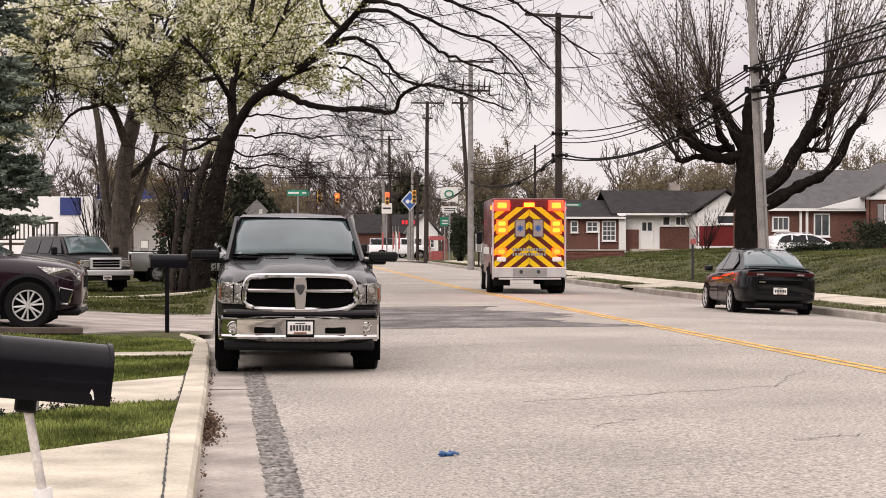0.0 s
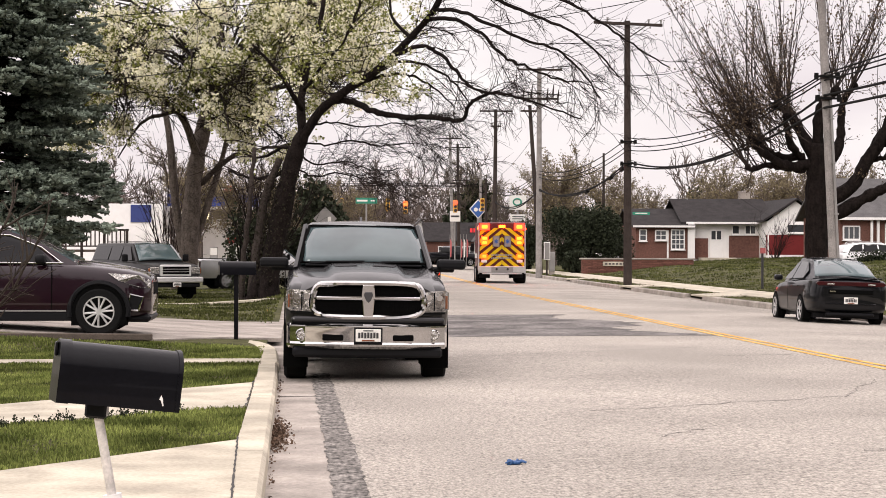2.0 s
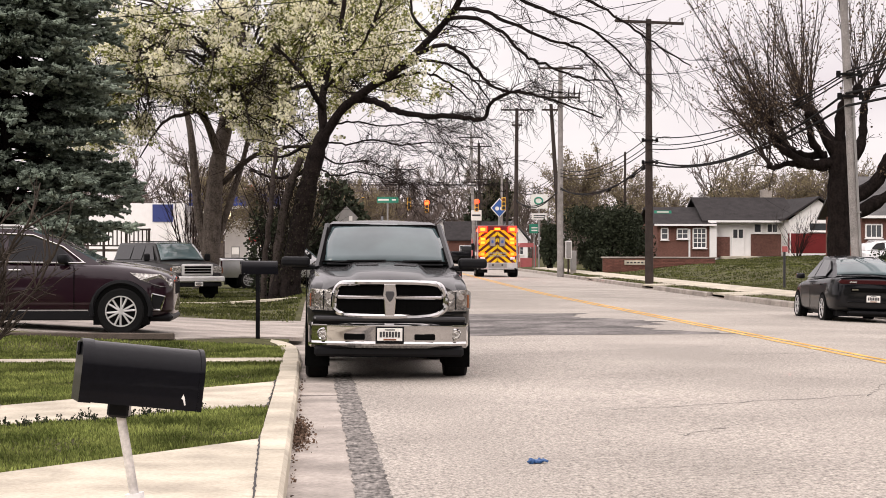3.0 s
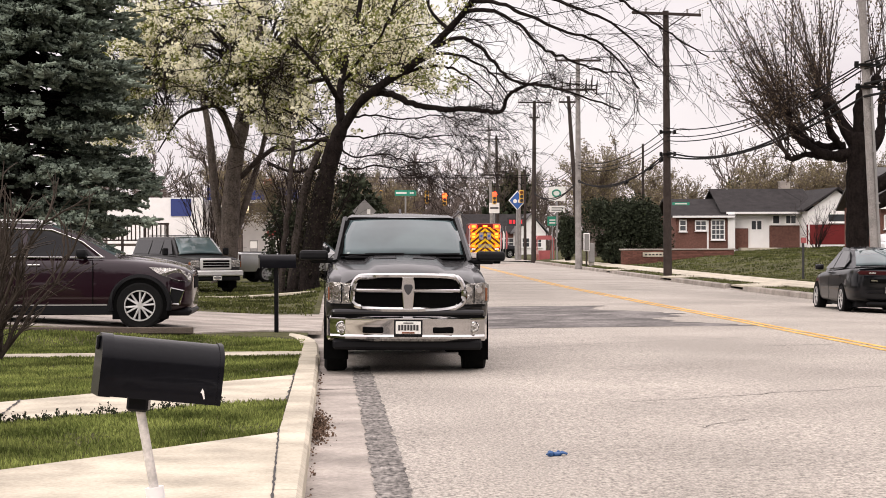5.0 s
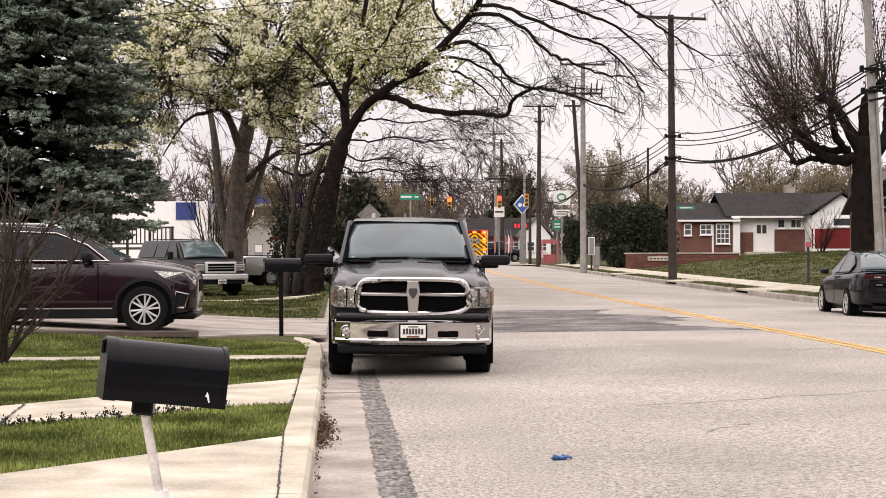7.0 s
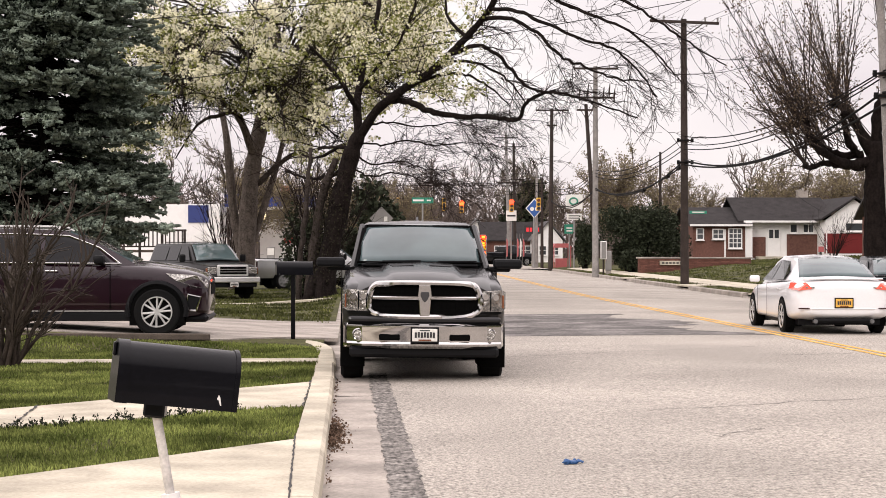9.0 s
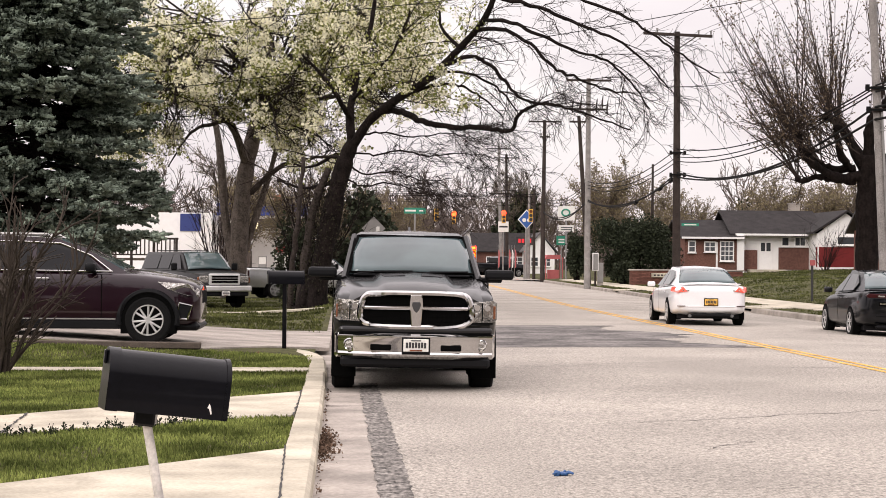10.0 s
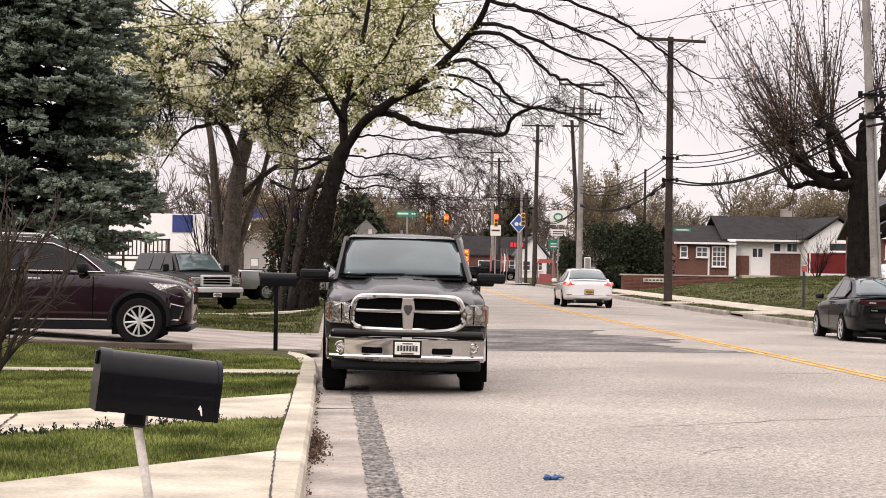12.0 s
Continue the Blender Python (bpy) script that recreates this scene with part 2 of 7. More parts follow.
def part(name, bm, material, parent=None, label="", smooth=False, kind=""):
    """Links a bmesh as one mesh object, under a thing or a part."""
    me = bpy.data.meshes.new(name)
    bmesh.ops.recalc_face_normals(bm, faces=bm.faces)
    bm.to_mesh(me)
    bm.free()
    for mm in (material if isinstance(material, (list, tuple)) else [material]):
        me.materials.append(mm)
    if smooth:
        for p in me.polygons:
            p.use_smooth = True
    ob = new(name, me)
    if parent:
        ob.parent = parent
    if label or kind:
        tagged(ob, label=label, kind=kind)
    return ob


def thing(name, label, category, m=None, group="", kind=""):
    ob = new(name)
    if m is not None:
        ob.matrix_basis = m
    return tagged(ob, label, category, group, kind)


def box(c, s, bm=None, bevel=0.0, rot=None, seg=1):
    bm = bm or bmesh.new()
    made = bmesh.ops.create_cube(bm, size=1.0)["verts"]
    bmesh.ops.scale(bm, vec=s, verts=made)
    if bevel:
        es = list({e for v in made for e in v.link_edges})
        r = bmesh.ops.bevel(bm, geom=es, offset=bevel, segments=seg, affect="EDGES", profile=0.5)
        made = list({v for v in r["verts"]} | {v for v in made if v.is_valid})
    if rot:
        bmesh.ops.rotate(bm, cent=(0, 0, 0), matrix=Euler([radians(a) for a in rot]).to_matrix(), verts=made)
    bmesh.ops.translate(bm, vec=c, verts=made)
    return bm


def tube(pts, radii, bm=None, seg=8, cap=True):
    """A tapering tube along points."""
    bm = bm or bmesh.new()
    pts = [Vector(p) for p in pts]
    rings, ref = [], Vector((0.31, 0.17, 0.93))
    for i, p in enumerate(pts):
        d = (pts[min(i + 1, len(pts) - 1)] - pts[max(i - 1, 0)]).normalized()
        if abs(d.dot(ref)) > 0.97:
            ref = Vector((0.9, 0.3, 0.1))
        u = d.cross(ref).normalized()
        v = d.cross(u)
        r = radii[i] if isinstance(radii, (list, tuple)) else radii
        rings.append([bm.verts.new(p + (u * math.cos(2 * math.pi * k / seg) + v * math.sin(2 * math.pi * k / seg)) * r) for k in range(seg)])
    for a, b in zip(rings, rings[1:]):
        for k in range(seg):
            bm.faces.new((a[k], a[(k + 1) % seg], b[(k + 1) % seg], b[k]))
    if cap:
        bm.faces.new(rings[0][::-1]), bm.faces.new(rings[-1])
    return bm


def loft(rings, bm=None, cap=True, closed=True):
    bm = bm or bmesh.new()
    rv = [[bm.verts.new(p) for p in r] for r in rings]
    n = len(rv[0])
    for a, b in zip(rv, rv[1:]):
        for k in range(n if closed else n - 1):
            bm.faces.new((a[k], a[(k + 1) % n], b[(k + 1) % n], b[k]))
    if cap:
        bm.faces.new(rv[0][::-1]), bm.faces.new(rv[-1])
    return bm


def prism(poly, axis, a, b, bm=None, bevel=0.0):
    """A polygon, given in the two other axes, drawn out along an axis from a to b."""
    bm = bm or bmesh.new()

    def put(p, w):
        return {"x": (w, p[0], p[1]), "y": (p[0], w, p[1]), "z": (p[0], p[1], w)}[axis]
    va, vb = [bm.verts.new(put(p, a)) for p in poly], [bm.verts.new(put(p, b)) for p in poly]
    n = len(poly)
    fs = [bm.faces.new(va), bm.faces.new(vb[::-1])] + [bm.faces.new((va[k], vb[k], vb[(k + 1) % n], va[(k + 1) % n])) for k in range(n)]
    if bevel:
        bmesh.ops.recalc_face_normals(bm, faces=fs)
        bmesh.ops.bevel(bm, geom=list({e for f in fs for e in f.edges}), offset=bevel, segments=2, affect="EDGES", profile=0.5)
    return bm


def disc(c, axis, r, w, bm=None, seg=24, r2=None):
    d = {"x": Vector((1, 0, 0)), "y": Vector((0, 1, 0)), "z": Vector((0, 0, 1))}[axis]
    return tube([Vector(c) - d * w / 2, Vector(c) + d * w / 2], [r, r if r2 is None else r2], bm, seg)


def lerp(a, b, t):
    return a + (b - a) * max(0.0, min(1.0, t))


def smooth01(t):
    t = max(0.0, min(1.0, t))
    return t * t * (3 - 2 * t)
AMBER_LENS_LIT = mat("lit_amber_lens", (1.0, 0.028, 0.002), 0.3, vary=0, emit=10)
DOOR_PANE = mat("frosted_rear_window", (0.3, 0.24, 0.22), 0.4, vary=0.15, scale=6)
# ---- the ground ----
LEFT_KERB, YELLOW_X, RIGHT_KERB = -0.2, 7.8, 13.7


def bend(y):
    """How far the street has swung to the right at y metres ahead."""
    d = max(0.0, y - 60)
    return 0.027 * d * d / (d + 8)


def left_edge(y):
    """The near kerb line, which comes in beyond the parked truck."""
    return LEFT_KERB + bend(y) + 1.6 * smooth01((y - 55) / 25)


def road_z(x, y):
    u = x - bend(y)
    return 0.04 - (0.06 * ((u - 7.8) / 8.0) ** 2 if u < 7.8 else 0.14 * ((u - 7.8) / 5.9) ** 2)


def left_z(x, y):
    """The yards on the kerb side: level with the kerb, rising to the drive, falling farther on."""
    u = max(0.0, left_edge(y) - 0.2 - x)
    rise = 0.06 * min(u, 4.5) * (0.68 * smooth01((y - 27.1) / 1.3) + 0.32 * smooth01((y - 28.5) / 0.12)) * (1 - smooth01((y - 36) / 16))
    return 0.08 + rise - (0.22 * smooth01((y - 36) / 30) - 0.16 * smooth01((y - 85) / 60)) * smooth01(u / 1.5)


def right_z(x, y):
    u = x - bend(y) - RIGHT_KERB
    return 0.05 + 0.12 * smooth01(u / 3) + 1.0 * smooth01((u - 2.6) / 6.5) * (1 - 0.7 * smooth01((y - 150) / 60)) * (1 - 0.45 * smooth01((y - 62) / 12) * (1 - smooth01((u - 9) / 12)))


def sheet(name, xs, ys, zf, material, label, category, bendy=True, kind="structure"):
    bm = bmesh.new()
    grid = [[bm.verts.new((x + (bend(y) if bendy else 0), y, zf(x + (bend(y) if bendy else 0), y))) for x in xs] for y in ys]
    for a, b in zip(grid, grid[1:]):
        for k in range(len(xs) - 1):
            bm.faces.new((a[k], a[k + 1], b[k + 1], b[k]))
    return tagged(part(name, bm, material, smooth=True), label, category, kind=kind)


def steps(a, b, n):
    return [a + (b - a) * i / n for i in range(n + 1)]


YS = steps(-90, -12, 8)[:-1] + steps(-12, 60, 48) + steps(62, 260, 66)
road = sheet("road", steps(0.28, RIGHT_KERB, 14), YS, road_z, ASPHALT, "wide worn grey asphalt street with double yellow line", "road")
gutter = sheet("gutter", [LEFT_KERB - 0.02, 0.05, 0.28], steps(-12, 60, 48), road_z, CONCRETE_OLD, "weathered concrete gutter along the kerb", "gutter")
side_road = sheet("side_road", steps(-90, 130, 20), [150, 165, 185], lambda x, y: 0.035, ASPHALT, "cross street at the signalled junction", "road", bendy=False)
far_ground = sheet("ground", [-3000, -300, 300, 3000], [-400, -90, 260, 5000], lambda x, y: -0.6, GRASS_SOIL, "open ground to the horizon", "ground", bendy=False)
bm = bmesh.new()
last = None
for y in sorted(YS + [27.0, 27.4, 27.8, 28.2, 28.48, 28.62, 29.0]):
    row = [bm.verts.new((x, y, left_z(x, y))) for x in [left_edge(y) - (0.24 if y < 32 else 0.12) - d for d in [60, 30, 18] + steps(13, 0, 26)]]
    if last:
        for k in range(len(row) - 1):
            bm.faces.new((last[k], last[k + 1], row[k + 1], row[k]))
    last = row
left_yard = tagged(part("lawn", bm, GRASS_SOIL, smooth=True), "front lawns with patchy spring grass", "lawn", kind="structure")
right_yard = sheet("grass_bank", [RIGHT_KERB + 0.15 + d for d in steps(0, 14, 24)] + [RIGHT_KERB + d for d in (20, 30, 45, 70, 110)], YS, right_z, GRASS_SOIL, "mown grass bank rising from the street", "lawn")


def strip(name, pts_l, pts_r, zf, lift, material, label="", category="", thick=0.06, parent=None, kind=""):
    """A slab between two lines of (x, y) points, laid on the ground."""
    bm = bmesh.new()
    rings = []
    for (xl, yl), (xr, yr) in zip(pts_l, pts_r):
        zl, zr = zf(xl, yl) + lift, zf(xr, yr) + lift
        rings.append([(xl, yl, zl), (xr, yr, zr), (xr, yr, zr - thick), (xl, yl, zl - thick)])
    loft(rings, bm)
    ob = part(name, bm, material, parent)
    return tagged(ob, label, category, kind=kind)


# double yellow line, kept just above the asphalt
for dx in (-0.13, 0.07):
    bm = bmesh.new()
    n0 = None
    for y in YS:
        if y > 148:
            break
        x = YELLOW_X + dx + bend(y)
        row = [bm.verts.new((x + w, y, road_z(x + w, y) + 0.005)) for w in (0, 0.11)]
        if n0:
            bm.faces.new((n0[0], n0[1], row[1], row[0]))
        n0 = row
    tagged(part("road_line", bm, YELLOW_LINE), "worn yellow centre line on the asphalt", "road marking", group="double centre line", kind="structure")

# kerb of the near side: concrete lengths with joints, bending away to the drive
kerb_left = thing("kerb", "pale concrete kerb beside the gutter", "kerb", kind="structure")


def kerb_piece(y0, y1, x0, x1, top, wide, parent, face=1, material=CONCRETE):
    bm = bmesh.new()
    rings = []
    for y, x in ((y0, x0), (y1, x1)):
        xb = x + bend(y)
        rings.append([(xb - face * wide, y, -0.12), (xb - face * wide, y, top), (xb - face * 0.03, y, top), (xb, y, top - 0.03), (xb + face * 0.02, y, -0.12)])
    loft(rings, bm)
    return part("kerbstone", bm, material, parent)


ky = [-6, -3, 0, 3, 6, 8.6, 11.2, 13.8, 16.4, 19.0, 21.8, 24.6, 27.2]
for a, b in zip(ky, ky[1:]):
    kerb_piece(a + 0.008, b - 0.008, LEFT_KERB + (0.0), LEFT_KERB - 0.005 * max(0, b - 20), 0.1, 0.24, kerb_left)
curve = [(27.2, -0.24), (28.2, -0.27), (29.2, -0.36), (30.1, -0.52), (30.9, -0.78), (31.4, -1.1)]
for (y0, x0), (y1, x1) in zip(curve, curve[1:]):
    kerb_piece(y0 + 0.004, y1 - 0.004, x0, x1, 0.1, 0.26, kerb_left)
for a in range(38, 146, 4):
    kerb_piece(a + 0.01, a + 3.99, left_edge(a) - bend(a), left_edge(a + 4) - bend(a + 4), 0.06, 0.13, kerb_left, material=CONCRETE_OLD)

kerb_right = thing("kerb", "weathered concrete kerb below the grass bank", "kerb", kind="structure")
for a in range(20, 148, 3):
    low = 60 <= a < 64 or 76 <= a < 80 or 96 <= a < 100
    kerb_piece(a + 0.01, a + 2.99, RIGHT_KERB, RIGHT_KERB, -0.06 if low else 0.07, 0.2, kerb_right, face=-1, material=CONCRETE_OLD)

# pavement slabs of the far side
pave = thing("pavement", "pale concrete pavement beyond the grass verge", "pavement", kind="structure")
for a in range(20, 146, 2):
    xs = (RIGHT_KERB + 1.15, RIGHT_KERB + 2.45)
    strip("slab", [(xs[0] + bend(a), a + 0.01), (xs[0] + bend(a + 2), a + 1.99)], [(xs[1] + bend(a), a + 0.01), (xs[1] + bend(a + 2), a + 1.99)], right_z, 0.03, CONCRETE, parent=pave)
for a in (60.5, 76.5, 96.5):
    strip("drive_apron", [(RIGHT_KERB + 0.02 + bend(a), a), (RIGHT_KERB + 0.02 + bend(a), a + 3.4)], [(RIGHT_KERB + 1.14 + bend(a), a), (RIGHT_KERB + 1.14 + bend(a), a + 3.4)], right_z, 0.035, CONCRETE, "concrete drive crossing the pavement", "driveway", kind="structure")

# near-side paving: the drive at the viewer's feet, a path, a narrow path, and the neighbour's drive
xe = LEFT_KERB - 0.25
strip("driveway", [(-6, 7.4), (-2.14, 12.43), (-1.3, 13.52), (-0.4, 14.7)], [(-6, 2), (-2.3, 2), (-1.4, 2), (-0.4, 2)], left_z, 0.018, CONCRETE, "pale concrete driveway meeting the kerb", "driveway", kind="structure")
strip("path", [(-7, 13.2), (-3.06, 17.76), (-2.0, 19.1), (xe - 0.003, 21.0)], [(-7, 12.2), (-2.73, 15.86), (-1.6, 16.8), (xe - 0.003, 17.8)], left_z, 0.016, CONCRETE, "pale concrete path crossing the lawn", "path", kind="structure")
strip("path", [(-9, 25.3), (-4.8, 25.35), (xe - 0.003, 25.6)], [(-9, 24.55), (-4.8, 24.6), (xe - 0.003, 24.85)], left_z, 0.016, CONCRETE, "narrow concrete path crossing the lawn", "path", kind="structure")
strip("driveway", [(-12, 36.5), (-5, 36.8), (-3.5, 36.9), (-2.14, 37.0), (-1.2, 37.2), (-0.22, 38.4)], [(-12, 28.6), (-5, 28.65), (-3.5, 28.68), (-2.14, 28.7), (-1.2, 30.6), (-0.22, 31.2)], left_z, 0.022, CONCRETE_OLD, "weathered concrete driveway of the neighbouring house", "driveway", kind="structure")
strip("path", [(-9, 58.2), (-3, 58.2), (-0.6, 58.2)], [(-9, 57.2), (-3, 57.2), (-0.6, 57.2)], left_z, 0.02, CONCRETE, "narrow concrete path between two lawns", "path", kind="structure")
strip("drive_apron", [(-1.5, 39), (-0.2, 39)], [(-1.5, 27.5), (-0.2, 27.5)], lambda x, y: -0.02, 0.0, CONCRETE_OLD, "weathered concrete apron where the drive meets the street", "driveway", kind="structure")
# ---- vehicles: built with the front towards +y, on z = 0 ----


def sharp(ob, deg=35):
    for p in ob.data.polygons:
        p.use_smooth = True
    ob.data.set_sharp_from_angle(angle=radians(deg))
    return ob


def soft(ob, levels=2):
    """Rounds a coarse car shell."""
    for p in ob.data.polygons:
        p.use_smooth = True
    md = ob.modifiers.new("rounding", "SUBSURF")
    md.levels = md.render_levels = levels
    return ob


def body_loft(stations, crown=0.03, tuck=0.9, shoulder=0.86):
    """A car's lower body from (y, half width, bottom, top) stations."""
    rings = []
    for y, w, zb, zt in stations:
        h = zt - zb
        half = [(w * tuck, zb), (w * 0.985, zb + 0.16 * h), (w, zb + 0.5 * h), (w * 0.985, zb + 0.78 * h), (w * 0.955, zt - 0.05 * h), (w * shoulder, zt)]
        rings.append([(-x, y, z) for x, z in half] + [(0, y, zt + crown)] + [(x, y, z) for x, z in half[::-1]])
    return loft(rings)


def cabin_loft(stations, crown=0.03):
    """Glasshouse from (y, half width at belt, belt z, half width at top, top z)."""
    rings = []
    for y, wb, zb, wt_, zt in stations:
        rings.append([(-wb, y, zb), (-wt_, y, zt), (0, y, zt + crown), (wt_, y, zt), (wb, y, zb)])
    return loft(rings)


def wheel(parent, x, y, r, wide, spokes=5, rim_mat=ALUMINIUM, rim_r=0.62, twin=False):
    """A wheel: tyre with rounded shoulders, rim with spokes and a hub."""
    side = 1 if x > 0 else -1
    w = thing("wheel", "", "")
    w.parent = parent
    w.matrix_basis = pose(x, y, r)
    rings = []
    for dx, rr in ((-0.5, 0.66), (-0.5, 0.9), (-0.38, 1.0), (0.38, 1.0), (0.5, 0.9), (0.5, rim_r + 0.02), (0.36, rim_r - 0.01)):
        rings.append([(side * dx * wide, math.cos(a) * r * rr, math.sin(a) * r * rr) for a in [2 * math.pi * k / 28 for k in range(28)]])
    sharp(part("tyre", loft(rings), RUBBER, w))
    bm = disc((side * 0.2 * wide, 0, 0), "x", r * rim_r, 0.02 * wide, seg=28)
    part("rim_well", bm, MESH_BLACK, w)
    bm = bmesh.new()
    ring_pts = [[(side * dx * wide, math.cos(a) * r * rr, math.sin(a) * r * rr) for a in [2 * math.pi * k / 28 for k in range(28)]] for dx, rr in ((0.3, rim_r + 0.01), (0.53, rim_r + 0.01), (0.53, rim_r - 0.035), (0.3, rim_r - 0.06))]
    loft(ring_pts + [ring_pts[0]], bm, cap=False)
    for k in range(spokes):
        for off in (-0.2, 0.2):
            a = 2 * math.pi * k / spokes + 0.3
            p0 = (side * 0.44 * wide, math.cos(a + off * 0.6) * r * 0.1, math.sin(a + off * 0.6) * r * 0.1)
            p1 = (side * 0.42 * wide, math.cos(a + off) * r * (rim_r - 0.04), math.sin(a + off) * r * (rim_r - 0.04))
            tube([p0, p1], [r * 0.042, r * 0.048], bm, 6)
    disc((side * 0.43 * wide, 0, 0), "x", r * 0.15, 0.08 * wide, bm, 14)
    part("rim", bm, rim_mat, w)
    return w


def arch(parent, x, y, z, r, material=MESH_BLACK):
    """A wheel arch with a lip round it: a black plate stands for the shaded hollow."""
    side = 1 if x > 0 else -1
    bm = bmesh.new()
    n = 20
    pts = [(y + math.cos(math.pi * k / n) * r, z + math.sin(math.pi * k / n) * r) for k in range(n + 1)] + [(y - r, z - r * 0.5), (y + r, z - r * 0.5)]
    prism(pts, "x", x - side * 0.3, x, bm)
    part("wheel_arch_shade", bm, material, parent)


def lip(parent, x, y, z, r, wide, material):
    bm = tube([(x, y + math.cos(math.pi * k / 18) * r, z + math.sin(math.pi * k / 18) * r) for k in range(-1, 20)], wide, seg=6)
    sharp(part("arch_lip", bm, material, parent))


def plate(parent, y, z, wide, high, face, material=PLATE_WHITE):
    pl = part("number_plate", box((0, y, z), (wide, 0.015, high), bevel=0.004), material, parent, "number plate with dark bars")
    part("plate_frame", prism([(-wide / 2 - 0.02, z - high / 2 - 0.02), (wide / 2 + 0.02, z - high / 2 - 0.02), (wide / 2 + 0.02, z + high / 2 + 0.02), (-wide / 2 - 0.02, z + high / 2 + 0.02)], "y", y - face * 0.02, y - face * 0.002), PLASTIC, pl)
    bm = bmesh.new()
    for k in range(7):
        box(((k - 3) * wide * 0.12, y + face * 0.011, z + (0.004 if k % 2 else 0)), (wide * 0.085, 0.006, high * 0.44), bm)
    box((0, y + face * 0.011, z + high * 0.38), (wide * 0.4, 0.006, high * 0.08), bm)
    part("bars", bm, INK, pl)
    part("lower_band", box((0, y + face * 0.01, z - high * 0.4), (wide * 0.5, 0.006, high * 0.12)), LAMP_AMBER, pl)


def panel(corners, thick, bm=None):
    """A thin slab between four corners, given in order."""
    bm = bm or bmesh.new()
    c = [Vector(p) for p in corners]
    n = (c[1] - c[0]).cross(c[-1] - c[0]).normalized()
    n *= abs(thick) * (1 if n.z >= 0 else -1) if abs(n.z) > 0.1 else thick
    loft([c, [p + n for p in c]], bm)
    return bm


def curved_screen(w0, y0, z0, w1, y1, z1, bow, thick=0.045):
    """A windscreen that bows forwards in the middle and eases over at its head."""
    bm = bmesh.new()
    nx, nz = 12, 8
    n = Vector((0, z1 - z0, y0 - y1)).normalized()
    n = n if n.z > 0 else -n

    def at(i, k, lift):
        u, q = -1 + 2 * i / nx, k / nz
        w = w0 + (w1 - w0) * q
        p = Vector((u * w, y0 + (y1 - y0) * q, z0 + (z1 - z0) * q))
        return p + n * (lift + bow * (1 - u * u) + 0.03 * math.sin(q * math.pi))
    front = [[bm.verts.new(at(i, k, thick)) for i in range(nx + 1)] for k in range(nz + 1)]
    back = [[bm.verts.new(at(i, k, 0.0)) for i in range(nx + 1)] for k in range(nz + 1)]
    for k in range(nz):
        for i in range(nx):
            bm.faces.new((front[k][i], front[k][i + 1], front[k + 1][i + 1], front[k + 1][i]))
            bm.faces.new((back[k][i], back[k + 1][i], back[k + 1][i + 1], back[k][i + 1]))
    rim = [(0, i) for i in range(nx + 1)] + [(k, nx) for k in range(1, nz + 1)] + [(nz, i) for i in range(nx - 1, -1, -1)] + [(k, 0) for k in range(nz - 1, 0, -1)]
    for (a, b), (c, d) in zip(rim, rim[1:] + rim[:1]):
        bm.faces.new((front[a][b], back[a][b], back[c][d], front[c][d]))
    return bm


def rounded(pts, times=2):
    """Cuts the corners of a closed outline."""
    for _ in range(times):
        out = []
        for (x0, z0), (x1, z1) in zip(pts, pts[1:] + pts[:1]):
            out += [(x0 * 0.75 + x1 * 0.25, z0 * 0.75 + z1 * 0.25), (x0 * 0.25 + x1 * 0.75, z0 * 0.25 + z1 * 0.75)]
        pts = out
    return pts


